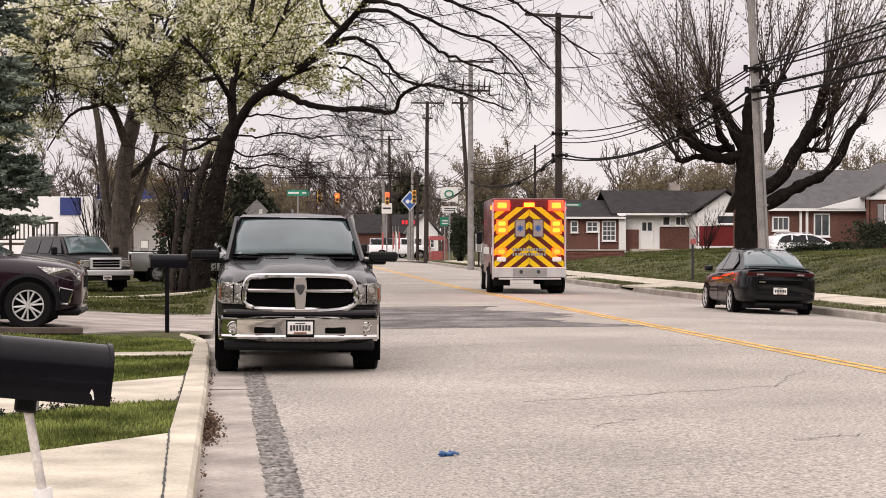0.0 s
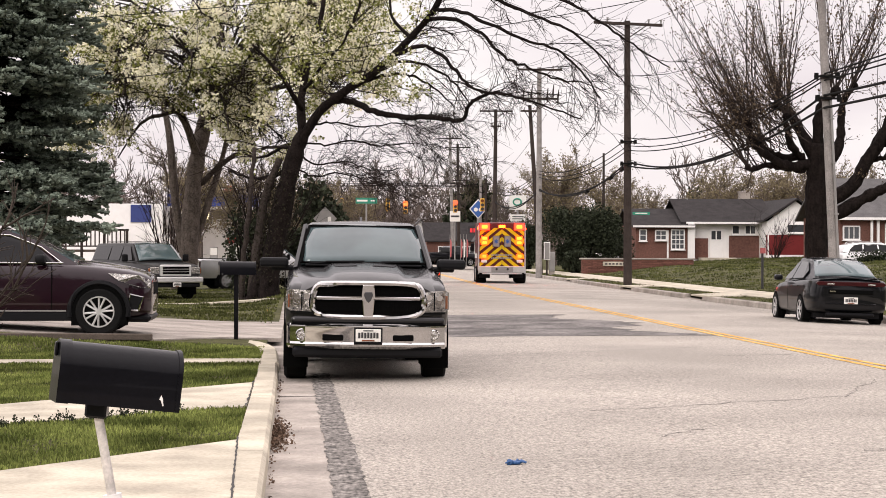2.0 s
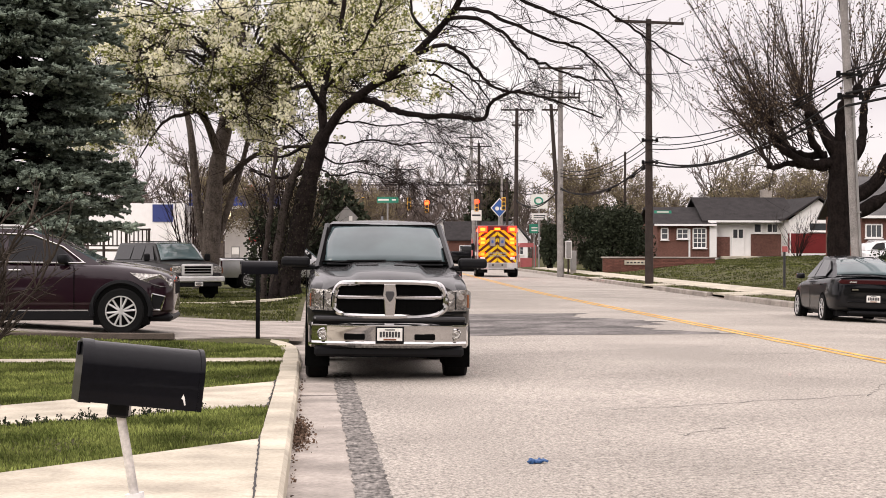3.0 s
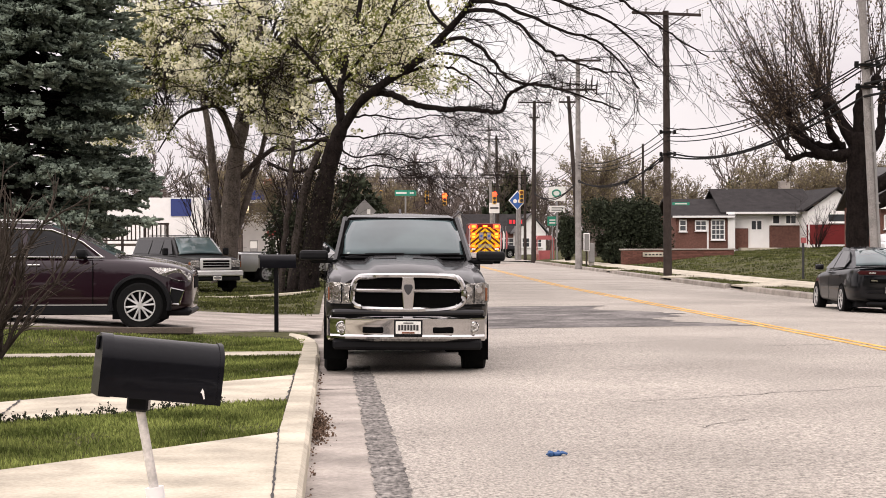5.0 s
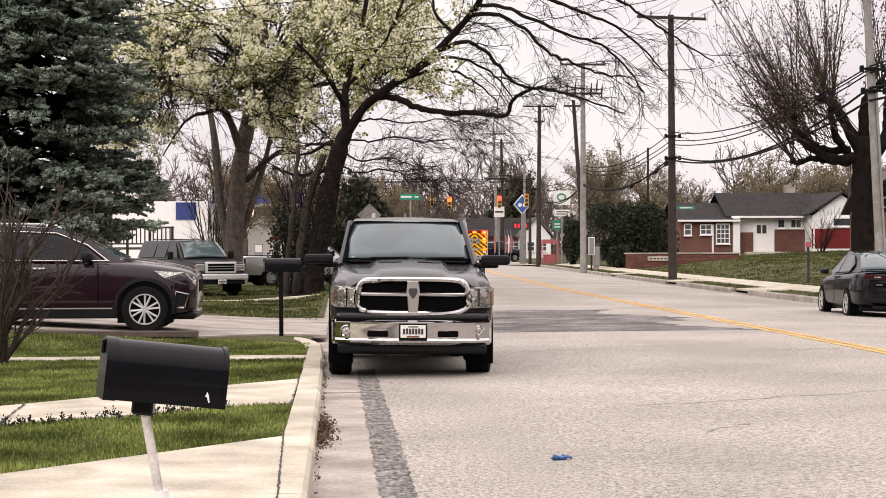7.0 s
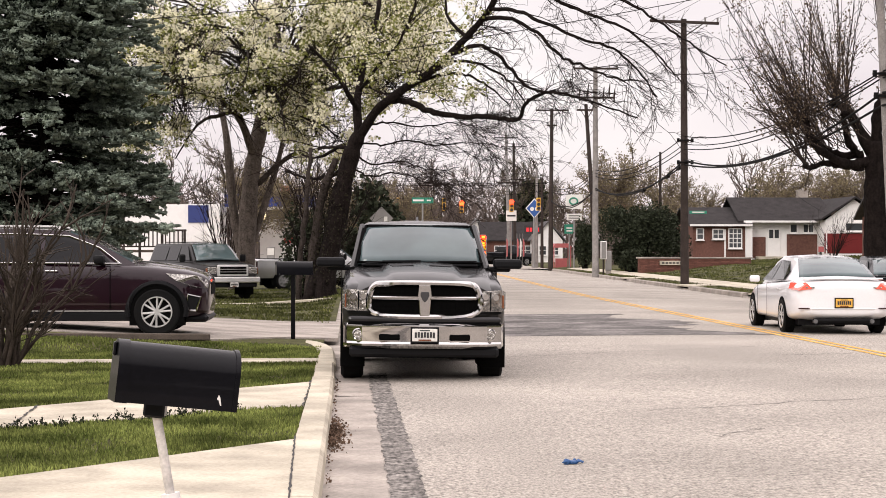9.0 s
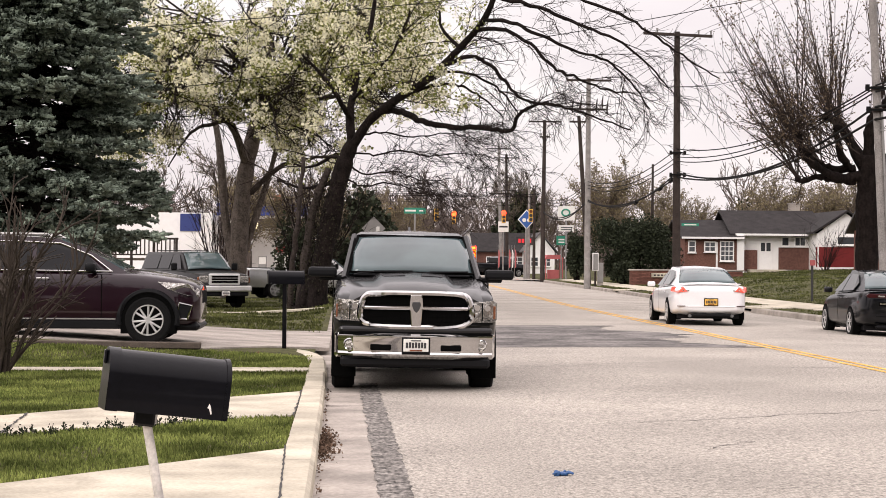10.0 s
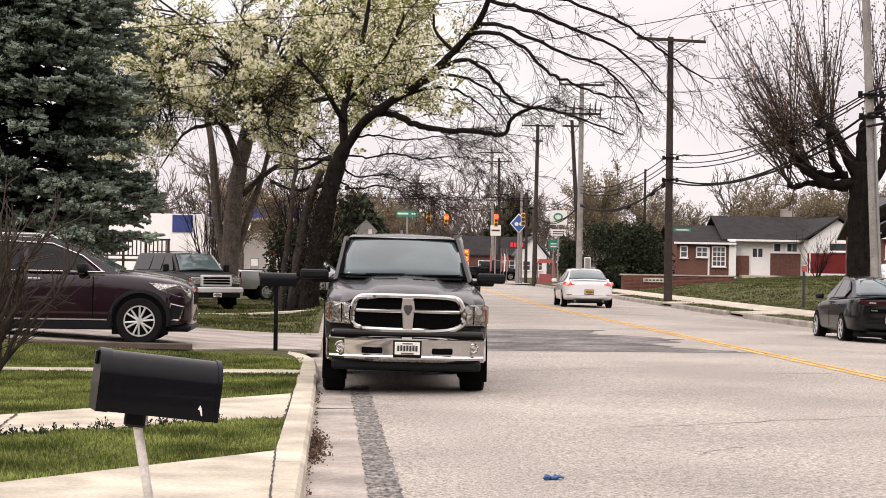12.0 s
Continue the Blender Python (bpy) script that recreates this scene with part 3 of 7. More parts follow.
def pickup_truck(m):
    t = thing("pickup_truck", "dark grey pickup truck with chrome grille parked at the kerb", "truck", m)
    H = 2.9
    st = [(2.78, 0.80, 0.62, 1.0), (2.75, 0.90, 0.60, 1.1), (2.66, 0.965, 0.56, 1.17), (2.5, 0.99, 0.5, 1.2), (2.0, 1.0, 0.45, 1.26), (1.3, 1.0, 0.45, 1.33), (1.0, 1.0, 0.45, 1.36), (-0.9, 1.0, 0.45, 1.36), (-1.0, 1.0, 0.5, 1.4), (-2.8, 1.0, 0.5, 1.42), (-2.9, 0.97, 0.55, 1.4)]
    sharp(part("body", body_loft(st, 0.02, 0.93, 0.9), TRUCK_GREY, t))
    # bonnet with a raised middle; two dark panels paint in its reflections
    rings = []
    for y, w, z, c in ((2.78, 0.66, 1.15, 0.03), (2.66, 0.72, 1.2, 0.06), (2.3, 0.77, 1.25, 0.075), (1.7, 0.8, 1.31, 0.08), (1.08, 0.83, 1.37, 0.07)):
        rings.append([(-w - 0.14, y, z - 0.06), (-w, y, z + 0.01), (-w * 0.62, y, z + 0.02), (-w * 0.5, y, z + c), (0, y, z + c + 0.015), (w * 0.5, y, z + c), (w * 0.62, y, z + 0.02), (w, y, z + 0.01), (w + 0.14, y, z - 0.06), (0, y, z - 0.12)])
    sharp(part("bonnet", loft(rings), TRUCK_GREY, t), 30)
    for s in (-1, 1):
        part("bonnet_scoop", panel([(s * 0.12, 1.55, 1.42), (s * 0.4, 1.55, 1.406), (s * 0.37, 1.7, 1.39), (s * 0.1, 1.7, 1.403)], 0.006), PLASTIC, t)
    # cab: glass core, roof and pillars
    cab = [(1.12, 0.84, 1.34, 0.80, 1.38), (0.42, 0.9, 1.34, 0.74, 1.88), (0.2, 0.91, 1.34, 0.74, 1.92), (-0.85, 0.91, 1.34, 0.74, 1.92), (-1.02, 0.88, 1.34, 0.7, 1.8)]
    sharp(part("cab_glass", cabin_loft(cab, 0.015), CAR_GLASS, t), 20)
    part("windscreen", curved_screen(0.8, 1.1, 1.405, 0.695, 0.42, 1.885, 0.028), SHIELD_GLASS, t, "large slightly hazy windscreen, reflected sky put into its colour", smooth=True)
    rim = [(x, 1.1 + 0.68 * (1.405 - z) / 0.48 + 0.055 + 0.03 * (1 - (x / 0.8) ** 2), z + 0.03) for x, z in
           [(-0.8 + 0.16 * k, 1.405) for k in range(11)] + [(0.695 - 0.139 * k, 1.885) for k in range(11)]]
    part("screen_border", tube(rim + rim[:1], 0.017, seg=5), MESH_BLACK, t)
    part("header_rail", box((0, 0.475, 1.905), (1.36, 0.07, 0.05), bevel=0.02, rot=(-35, 0, 0)), MESH_BLACK, t)
    rings = [[(-0.73, y, z), (-0.66, y, z + 0.045), (0, y, z + 0.07), (0.66, y, z + 0.045), (0.73, y, z), (0, y, z - 0.02)] for y, z in ((0.5, 1.85), (0.36, 1.905), (0.0, 1.93), (-0.8, 1.925), (-1.02, 1.86))]
    sharp(part("roof", loft(rings), TRUCK_GREY, t), 40)
    for s in (-1, 1):
        sharp(part("pillar", tube([(s * 0.86, 1.14, 1.34), (s * 0.8, 0.8, 1.62), (s * 0.74, 0.4, 1.91)], [0.055, 0.05, 0.045], seg=6), TRUCK_GREY, t))
        part("door", panel([(s * 1.004, 1.0, 0.6), (s * 1.004, -0.05, 0.6), (s * 1.004, -0.05, 1.34), (s * 1.004, 1.0, 1.34)], -0.008 * s), TRUCK_GREY, t)
        mir = part("mirror", box((s * 1.15, 0.98, 1.43), (0.37, 0.2, 0.13), bevel=0.04, seg=2), PLASTIC, t, "wide black towing mirror")
        part("mirror_arm", box((s * 0.98, 0.95, 1.36), (0.42, 0.09, 0.07), bevel=0.02), PLASTIC, mir)
        # headlamp: lens that wraps the corner, two bowls, amber edge, dark divider
        hl = part("headlight", loft([[(s * 0.65, 2.872, 0.86), (s * 0.93, 2.835, 0.87), (s * 0.985, 2.7, 0.9), (s * 0.985, 2.7, 1.1), (s * 0.93, 2.8, 1.125), (s * 0.66, 2.85, 1.105)], [(s * 0.65, 2.6, 0.86), (s * 0.9, 2.6, 0.87), (s * 0.94, 2.5, 0.9), (s * 0.94, 2.5, 1.1), (s * 0.9, 2.55, 1.125), (s * 0.66, 2.6, 1.105)]]), LAMP_CLEAR, t, "clear quad headlight with amber corner")
        for dx, dz in ((0.735, 1.04), (0.86, 1.035)):
            part("reflector", disc((s * dx, 2.868 - (dx - 0.65) * 0.14, dz), "y", 0.036, 0.016, seg=16), CHROME, hl)
        part("indicator", box((s * 0.945, 2.81, 0.985), (0.014, 0.05, 0.16), bevel=0.006, rot=(0, 0, -s * 20)), LAMP_AMBER, hl)
        part("divider", box((s * 0.795, 2.862, 0.99), (0.014, 0.02, 0.22)), MESH_BLACK, hl)
        part("lamp_surround", loft([[(s * 0.6, 2.85, 0.83), (s * 0.93, 2.78, 0.84), (s * 0.93, 2.6, 0.84), (s * 0.6, 2.6, 0.83)], [(s * 0.6, 2.85, 0.855), (s * 0.93, 2.78, 0.862), (s * 0.93, 2.6, 0.862), (s * 0.6, 2.6, 0.855)]]), PLASTIC, hl)
    # grille: rounded chrome surround, cross bars, black mesh
    g = thing("grille", "", "")
    g.parent = t
    out = rounded([(-0.52, 0.79), (-0.66, 0.87), (-0.68, 0.98), (-0.63, 1.17), (-0.5, 1.2), (0.5, 1.2), (0.63, 1.17), (0.68, 0.98), (0.66, 0.87), (0.52, 0.79)])
    part("mesh", prism(out, "y", 2.76, 2.845), MESH_BLACK, g)
    sharp(part("surround", tube([(x, 2.875 - abs(x) * 0.03, z) for x, z in out + out[:2]], 0.038, seg=8), CHROME, g))
    part("bar", box((0, 2.875, 1.025), (1.26, 0.05, 0.04), bevel=0.012), CHROME, g)
    part("bar", prism([(-0.06, 0.8), (-0.075, 1.0), (-0.07, 1.19), (0.07, 1.19), (0.075, 1.0), (0.06, 0.8)], "y", 2.84, 2.905, bevel=0.012), CHROME, g)
    part("badge", prism([(-0.045, 1.1), (-0.055, 1.06), (-0.03, 1.0), (0, 0.97), (0.03, 1.0), (0.055, 1.06), (0.045, 1.1)], "y", 2.9, 2.925, bevel=0.008), INK, g)
    part("badge_shield", prism([(-0.07, 1.15), (-0.08, 1.05), (-0.045, 0.97), (0, 0.935), (0.045, 0.97), (0.08, 1.05), (0.07, 1.15)], "y", 2.895, 2.909), CHROME, g)
    for s in (-1, 1):
        for z0, z1 in ((0.84, 1.0), (1.05, 1.19)):
            bm = bmesh.new()
            for k in range(9):
                box((s * (0.14 + k * 0.056), 2.848, (z0 + z1) / 2), (0.008, 0.012, z1 - z0 - 0.02), bm)
            for k in range(3):
                box((s * 0.36, 2.849, z0 + 0.03 + k * (z1 - z0 - 0.05) / 2), (0.46, 0.01, 0.008), bm)
            part("lattice", bm, MESH_BLACK, g)
    # bumper
    ring = []
    for x, y in ((-0.97, 2.62), (-0.93, 2.8), (-0.75, 2.93), (-0.4, 2.985), (0, 3.0), (0.4, 2.985), (0.75, 2.93), (0.93, 2.8), (0.97, 2.62)):
        ring.append([(x, y - 0.2, 0.42), (x, y - 0.06, 0.42), (x, y - 0.012, 0.45), (x, y - 0.005, 0.475), (x, y - 0.022, 0.5), (x, y - 0.016, 0.6), (x, y - 0.004, 0.67), (x, y - 0.006, 0.7), (x, y - 0.04, 0.718), (x, y - 0.2, 0.718)])
    bu = sharp(part("bumper", loft(ring), CHROME, t, "bright chrome front bumper"), 25)
    for s in (-1, 1):
        part("intake", box((s * 0.42, 2.96, 0.555), (0.25, 0.03, 0.075), bevel=0.012, rot=(0, 0, -s * 4)), MESH_BLACK, bu)
        part("fog_lamp", disc((s * 0.79, 2.885, 0.585), "y", 0.055, 0.05, seg=16), LAMP_CLEAR, bu)
        part("fog_bezel", tube([(s * 0.79 + 0.065 * math.cos(a), 2.9 - 0.3 * abs(0.065 * math.cos(a)), 0.585 + 0.065 * math.sin(a)) for a in [k * math.pi / 8 for k in range(17)]], 0.012, seg=5), CHROME, bu)
    part("valance", box((0, 2.7, 0.375), (1.8, 0.35, 0.12), bevel=0.03), PLASTIC, t)
    part("lower_panel", box((0, 2.8, 0.755), (1.84, 0.2, 0.1), bevel=0.04, seg=3), TRUCK_GREY, t)
    part("bumper_gap", box((0, 2.83, 0.712), (1.84, 0.2, 0.02)), MESH_BLACK, t)
    plate(t, 3.004, 0.585, 0.3, 0.15, 1)
    for x, y in ((-0.86, 1.9), (0.86, 1.9), (-0.86, -1.67), (0.86, -1.67)):
        wheel(t, x, y, 0.4, 0.28, 5, CHROME)
        arch(t, 1.008 * (1 if x > 0 else -1), y, 0.42, 0.5)
    # underside box also widened and lowered to keep skylight from under the truck
    part("underside", box((0, -0.1, 0.41), (1.66, 5.3, 0.24)), MESH_BLACK, t)
    part("axle", tube([(-0.8, 1.9, 0.36), (0.8, 1.9, 0.36)], 0.06), PLASTIC, t)
    part("cowl", box((0, 1.16, 1.405), (1.5, 0.1, 0.03), bevel=0.01), PLASTIC, t)
    for s in (-0.38, 0.34):
        wp = part("wiper", tube([(s + 0.36, 1.2, 1.425), (s + 0.05, 1.2, 1.45), (s - 0.32, 1.19, 1.45)], 0.007, seg=5), PLASTIC, t)
        part("blade", box((s - 0.1, 1.2, 1.456), (0.5, 0.012, 0.018), rot=(0, 1.0, 0)), PLASTIC, wp)
    part("cargo_bed_floor", box((0, -1.9, 1.3), (1.6, 1.7, 0.05)), PLASTIC, t)
    part("roof_antenna", prism([(-0.1, 1.98), (0.06, 1.98), (-0.06, 2.05)], "x", -0.015, 0.015), TRUCK_GREY, t)
    part("rear_mirror", box((0.0, 0.62, 1.73), (0.24, 0.03, 0.07), bevel=0.01), PLASTIC, t)
    return t


def side_glass(parent, s, pts, material=CAR_GLASS, name="side_window"):
    """A pane on the cabin's side from (x, y, z) points, a little proud."""
    c = [Vector((s * x, y, z)) for x, y, z in pts]
    bm = bmesh.new()
    loft([c, [p + Vector((s * 0.008, 0, 0.002)) for p in c]], bm)
    return part(name, bm, material, parent)


def suv(m, paint, label):
    """A mid-size crossover, seen from its right side."""
    t = thing("suv", label, "car", m)
    st = [(2.3, 0.6, 0.34, 0.84), (2.27, 0.72, 0.3, 0.9), (2.2, 0.83, 0.26, 0.95), (2.04, 0.92, 0.24, 1.0), (1.75, 0.955, 0.24, 1.05), (1.3, 0.96, 0.24, 1.1), (0.95, 0.945, 0.24, 1.12), (0.0, 0.945, 0.24, 1.13), (-1.2, 0.945, 0.24, 1.15), (-2.0, 0.93, 0.28, 1.16), (-2.3, 0.88, 0.36, 1.1), (-2.38, 0.8, 0.45, 1.0)]
    soft(part("body", body_loft(st, 0.04, 0.95, 0.84), paint, t))
    rings = [[(-w, y, z - 0.03), (-w * 0.7, y, z + 0.02), (0, y, z + 0.055), (w * 0.7, y, z + 0.02), (w, y, z - 0.03), (0, y, z - 0.1)] for y, w, z in ((2.2, 0.6, 0.93), (2.05, 0.72, 0.99), (1.6, 0.8, 1.075), (1.0, 0.82, 1.14))]
    soft(part("bonnet", loft(rings), paint, t))
    cab = [(1.15, 0.82, 1.08, 0.8, 1.11), (0.5, 0.86, 1.1, 0.69, 1.47), (0.05, 0.87, 1.1, 0.655, 1.62), (-0.8, 0.87, 1.12, 0.655, 1.66), (-1.7, 0.86, 1.14, 0.63, 1.62), (-2.15, 0.82, 1.14, 0.6, 1.5), (-2.3, 0.8, 1.1, 0.7, 1.15)]
    sharp(part("cabin", cabin_loft(cab, 0.02), paint, t), 35)
    part("windscreen", panel([(-0.72, 1.09, 1.14), (0.72, 1.09, 1.14), (0.62, 0.12, 1.585), (-0.62, 0.12, 1.585)], 0.04), SHIELD_GLASS, t)
    for s in (-1, 1):
        side_glass(t, s, [(0.868, 0.78, 1.13), (0.76, 0.55, 1.36), (0.68, 0.1, 1.53), (0.685, -0.25, 1.545), (0.875, -0.22, 1.13)])
        side_glass(t, s, [(0.875, -0.3, 1.13), (0.685, -0.33, 1.55), (0.685, -1.1, 1.56), (0.875, -1.15, 1.14)])
        side_glass(t, s, [(0.875, -1.22, 1.15), (0.688, -1.18, 1.555), (0.69, -1.6, 1.53), (0.8, -1.95, 1.28), (0.86, -1.95, 1.17)])
        trim = thing("chrome_trim", "", "")
        trim.parent = t
        sharp(part("belt_strip", tube([(s * 0.885, 0.95, 1.115), (s * 0.893, 0.3, 1.118), (s * 0.893, -1.2, 1.13), (s * 0.87, -2.0, 1.17)], 0.012, seg=5), CHROME, trim))
        sharp(part("roof_strip", tube([(s * 0.87, 0.92, 1.12), (s * 0.77, 0.6, 1.36), (s * 0.695, 0.12, 1.545), (s * 0.698, -0.6, 1.575), (s * 0.7, -1.3, 1.57), (s * 0.72, -1.7, 1.5), (s * 0.86, -2.05, 1.18)], 0.013, seg=5), CHROME, trim))
        sharp(part("roof_rail", tube([(s * 0.62, 0.0, 1.63), (s * 0.62, -0.1, 1.69), (s * 0.62, -1.6, 1.7), (s * 0.6, -1.75, 1.63)], 0.018, seg=6), ALUMINIUM, t))
        mir = sharp(part("mirror", box((s * 1.0, 0.62, 1.18), (0.2, 0.16, 0.14), bevel=0.04, seg=2), PLASTIC, t))
        part("mirror_foot", box((s * 0.9, 0.66, 1.12), (0.12, 0.06, 0.05)), PLASTIC, mir)
        for y in (-0.12, -1.02):
            part("door_handle", box((s * 0.955, y, 1.0), (0.03, 0.2, 0.03), bevel=0.01), CHROME, t)
        for y in (0.78, -0.27, -1.25):
            part("door_gap", box((s * 0.9455, y, 0.72), (0.006, 0.012, 0.7)), MESH_BLACK, t)
        part("sill_trim", box((s * 0.93, 0.0, 0.3), (0.06, 2.2, 0.14), bevel=0.02), PLASTIC, t)
        part("sill_strip", box((s * 0.958, 0.0, 0.385), (0.012, 2.0, 0.02)), SIGN_BACK, t)
        part("headlight", loft([[(s * 0.9, 1.64, 0.95), (s * 0.91, 1.8, 0.84), (s * 0.86, 2.06, 0.76), (s * 0.7, 2.2, 0.74), (s * 0.66, 2.2, 0.84), (s * 0.82, 2.06, 0.91)], [(s * 0.955, 1.64, 0.965), (s * 0.965, 1.8, 0.85), (s * 0.925, 2.08, 0.755), (s * 0.75, 2.27, 0.73), (s * 0.7, 2.27, 0.85), (s * 0.87, 2.1, 0.935)]]), LAMP_CLEAR, t, "clear wraparound headlight")
        part("fog_recess", prism([(2.1, 0.39), (2.17, 0.6), (1.98, 0.64), (1.94, 0.5), (1.98, 0.4)], "x", s * 0.8, s * 0.925), PLASTIC, t)
        sharp(part("fog_bezel", tube([(s * 0.928, y, z) for y, z in ((2.1, 0.39), (2.17, 0.6), (1.98, 0.64), (1.94, 0.5), (1.98, 0.4), (2.1, 0.39))], 0.02, seg=6), CHROME, t))
        for y in (1.5, -1.24):
            arch(t, s * 0.962, y, 0.37, 0.42)
            lip(t, s * 0.955, y, 0.37, 0.45, 0.04, PLASTIC)
            wheel(t, s * 0.86, y, 0.37, 0.24, 6, BRIGHT_TRIM, 0.64)
    part("grille", box((0, 2.26, 0.72), (0.9, 0.08, 0.24), bevel=0.03), MESH_BLACK, t)
    part("bumper_lip", box((0, 2.08, 0.27), (1.6, 0.4, 0.13), bevel=0.05), PLASTIC, t)
    return t


def sedan(m, paint, label, plate_mat, length=4.67, wide=1.83, high=1.465, r=0.33, racetrack=False, category="car"):
    """A four-door saloon, seen from behind."""
    t = thing("sedan", label, category, m)
    L, w = length / 2, wide / 2
    k = high / 1.465
    st = [(L, w * 0.6, 0.4, 0.6), (L - 0.06, w * 0.78, 0.3, 0.68 * k), (L - 0.3, w * 0.93, 0.22, 0.76 * k), (L - 0.9, w, 0.2, 0.86 * k), (L - 1.4, w, 0.2, 0.92 * k), (0, w, 0.2, 0.95 * k), (-L + 1.1, w, 0.2, 1.0 * k), (-L + 0.6, w * 0.99, 0.23, 1.02 * k), (-L + 0.32, w * 0.965, 0.26, 1.02 * k), (-L + 0.14, w * 0.92, 0.3, 1.015 * k), (-L + 0.05, w * 0.86, 0.34, 0.98 * k), (-L + 0.01, w * 0.79, 0.38, 0.92 * k), (-L, w * 0.72, 0.44, 0.84 * k)]
    soft(part("body", body_loft(st, 0.03, 0.93, 0.86), paint, t))
    cab = [(L - 1.25, w * 0.84, 0.9 * k, w * 0.82, 0.93 * k), (L - 1.95, w * 0.88, 0.93 * k, w * 0.66, 1.34 * k), (L - 2.35, w * 0.88, 0.93 * k, w * 0.63, 1.43 * k), (0.1, w * 0.88, 0.95 * k, w * 0.63, 1.455 * k), (-0.35, w * 0.88, 0.96 * k, w * 0.63, 1.445 * k), (-L + 1.65, w * 0.875, 0.98 * k, w * 0.625, 1.415 * k), (-L + 1.35, w * 0.87, 0.99 * k, w * 0.62, 1.36 * k), (-L + 0.95, w * 0.86, 1.0 * k, w * 0.68, 1.21 * k), (-L + 0.52, w * 0.84, 1.0 * k, w * 0.76, 1.035 * k)]
    sharp(part("cabin", cabin_loft(cab, 0.035), paint, t), 50)
    part("windscreen", panel([(-w * 0.76, L - 1.3, 0.97 * k), (w * 0.76, L - 1.3, 0.97 * k), (w * 0.6, L - 2.1, 1.4 * k), (-w * 0.6, L - 2.1, 1.4 * k)], 0.04), CAR_GLASS, t)
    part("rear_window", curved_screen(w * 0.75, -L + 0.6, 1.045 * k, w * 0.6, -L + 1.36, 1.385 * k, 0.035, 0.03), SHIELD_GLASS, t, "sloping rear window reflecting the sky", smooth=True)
    part("roof_panel", panel([(-w * 0.5, -0.45, 1.452 * k), (w * 0.5, -0.45, 1.452 * k), (w * 0.5, L - 2.4, 1.445 * k), (-w * 0.5, L - 2.4, 1.445 * k)], 0.012), paint, t)
    for s in (-1, 1):
        side_glass(t, s, [(w * 0.885, L - 1.5, 0.97 * k), (w * 0.75, L - 1.95, 1.22 * k), (w * 0.66, L - 2.3, 1.37 * k), (w * 0.655, 0.0, 1.385 * k), (w * 0.885, 0.02, 0.99 * k)])
        side_glass(t, s, [(w * 0.885, -0.05, 0.99 * k), (w * 0.655, -0.07, 1.385 * k), (w * 0.66, -0.75, 1.36 * k), (w * 0.76, -1.2, 1.18 * k), (w * 0.88, -1.15, 1.02 * k)])
        sharp(part("mirror", box((s * (w + 0.08), L - 1.62, 1.0 * k), (0.2, 0.12, 0.13), bevel=0.035, seg=2), paint, t))
        for y in (-0.2, -1.05):
            part("door_handle", box((s * (w + 0.008), y, 0.84 * k), (0.02, 0.16, 0.03), bevel=0.006), paint, t)
        for y in (0.0, 0.98):
            part("door_gap", box((s * (w + 0.0005), y, 0.6 * k), (0.004, 0.01, 0.6)), MESH_BLACK, t)
        for y in (L - 0.95, -L + 1.02):
            arch(t, s * (w - 0.004), y, r, r + 0.035)
            wheel(t, s * (w - 0.1), y, r, 0.21, 5, ALUMINIUM, 0.68)
        if not racetrack:
            tl = part("tail_light", loft([[(s * w * 0.56, -L + 0.12, 0.86 * k), (s * w * 0.86, -L + 0.15, 0.83 * k), (s * w * 0.93, -L + 0.4, 0.87 * k), (s * w * 0.9, -L + 0.4, 0.99 * k), (s * w * 0.74, -L + 0.12, 0.985 * k)], [(s * w * 0.62, -L - 0.025, 0.86 * k), (s * w * 0.88, -L + 0.01, 0.83 * k), (s * w * 1.005, -L + 0.36, 0.86 * k), (s * w * 0.98, -L + 0.31, 0.97 * k), (s * w * 0.72, -L - 0.015, 0.965 * k)]]), LAMP_TAIL, t, "lit red tail light")
            part("reverse_lens", box((s * w * 0.66, -L + 0.0, 0.885 * k), (0.16, 0.03, 0.03), bevel=0.006), LAMP_CLEAR, tl)
            part("reflector", box((s * w * 0.78, -L - 0.002, 0.5 * k), (0.2, 0.05, 0.018)), LAMP_RED, t)
            part("exhaust", disc((s * w * 0.55, -L + 0.05, 0.26), "y", 0.04, 0.14, seg=12), RIM_DARK, t)
    if racetrack:
        bar = part("tail_light", prism([(-w * 0.8, 0.875 * k), (-w * 0.86, 0.92 * k), (-w * 0.8, 0.965 * k), (w * 0.8, 0.965 * k), (w * 0.86, 0.92 * k), (w * 0.8, 0.875 * k)], "y", -L - 0.012, -L + 0.2, bevel=0.012), LAMP_RED, t, "dark red full-width tail light bar")
        for s in (-1, 1):
            part("reverse_light", box((s * w * 0.5, -L - 0.014, 0.915 * k), (0.16, 0.02, 0.035)), LAMP_CLEAR, bar)
        part("garnish", box((0, -L - 0.005, 0.75 * k), (1.0, 0.03, 0.09), bevel=0.01), MESH_BLACK, t)
        part("badge", box((-w * 0.45, -L - 0.022, 0.755 * k), (0.14, 0.012, 0.03)), CHROME, t)
    part("spoiler", box((0, -L + 0.13, 1.045 * k), (wide * 0.78, 0.16, 0.025), bevel=0.01), paint, t)
    part("bumper_insert", box((0, -L + 0.08, 0.27), (wide * 0.6, 0.14, 0.08), bevel=0.03), PLASTIC, t)
    part("bumper_crease", box((0, -L + 0.0, 0.49 * k), (wide * 0.62, 0.03, 0.03), bevel=0.01), paint, t)
    plate(t, -L - 0.02, 0.6 * k if not racetrack else 0.585, 0.305, 0.15, -1, plate_mat)
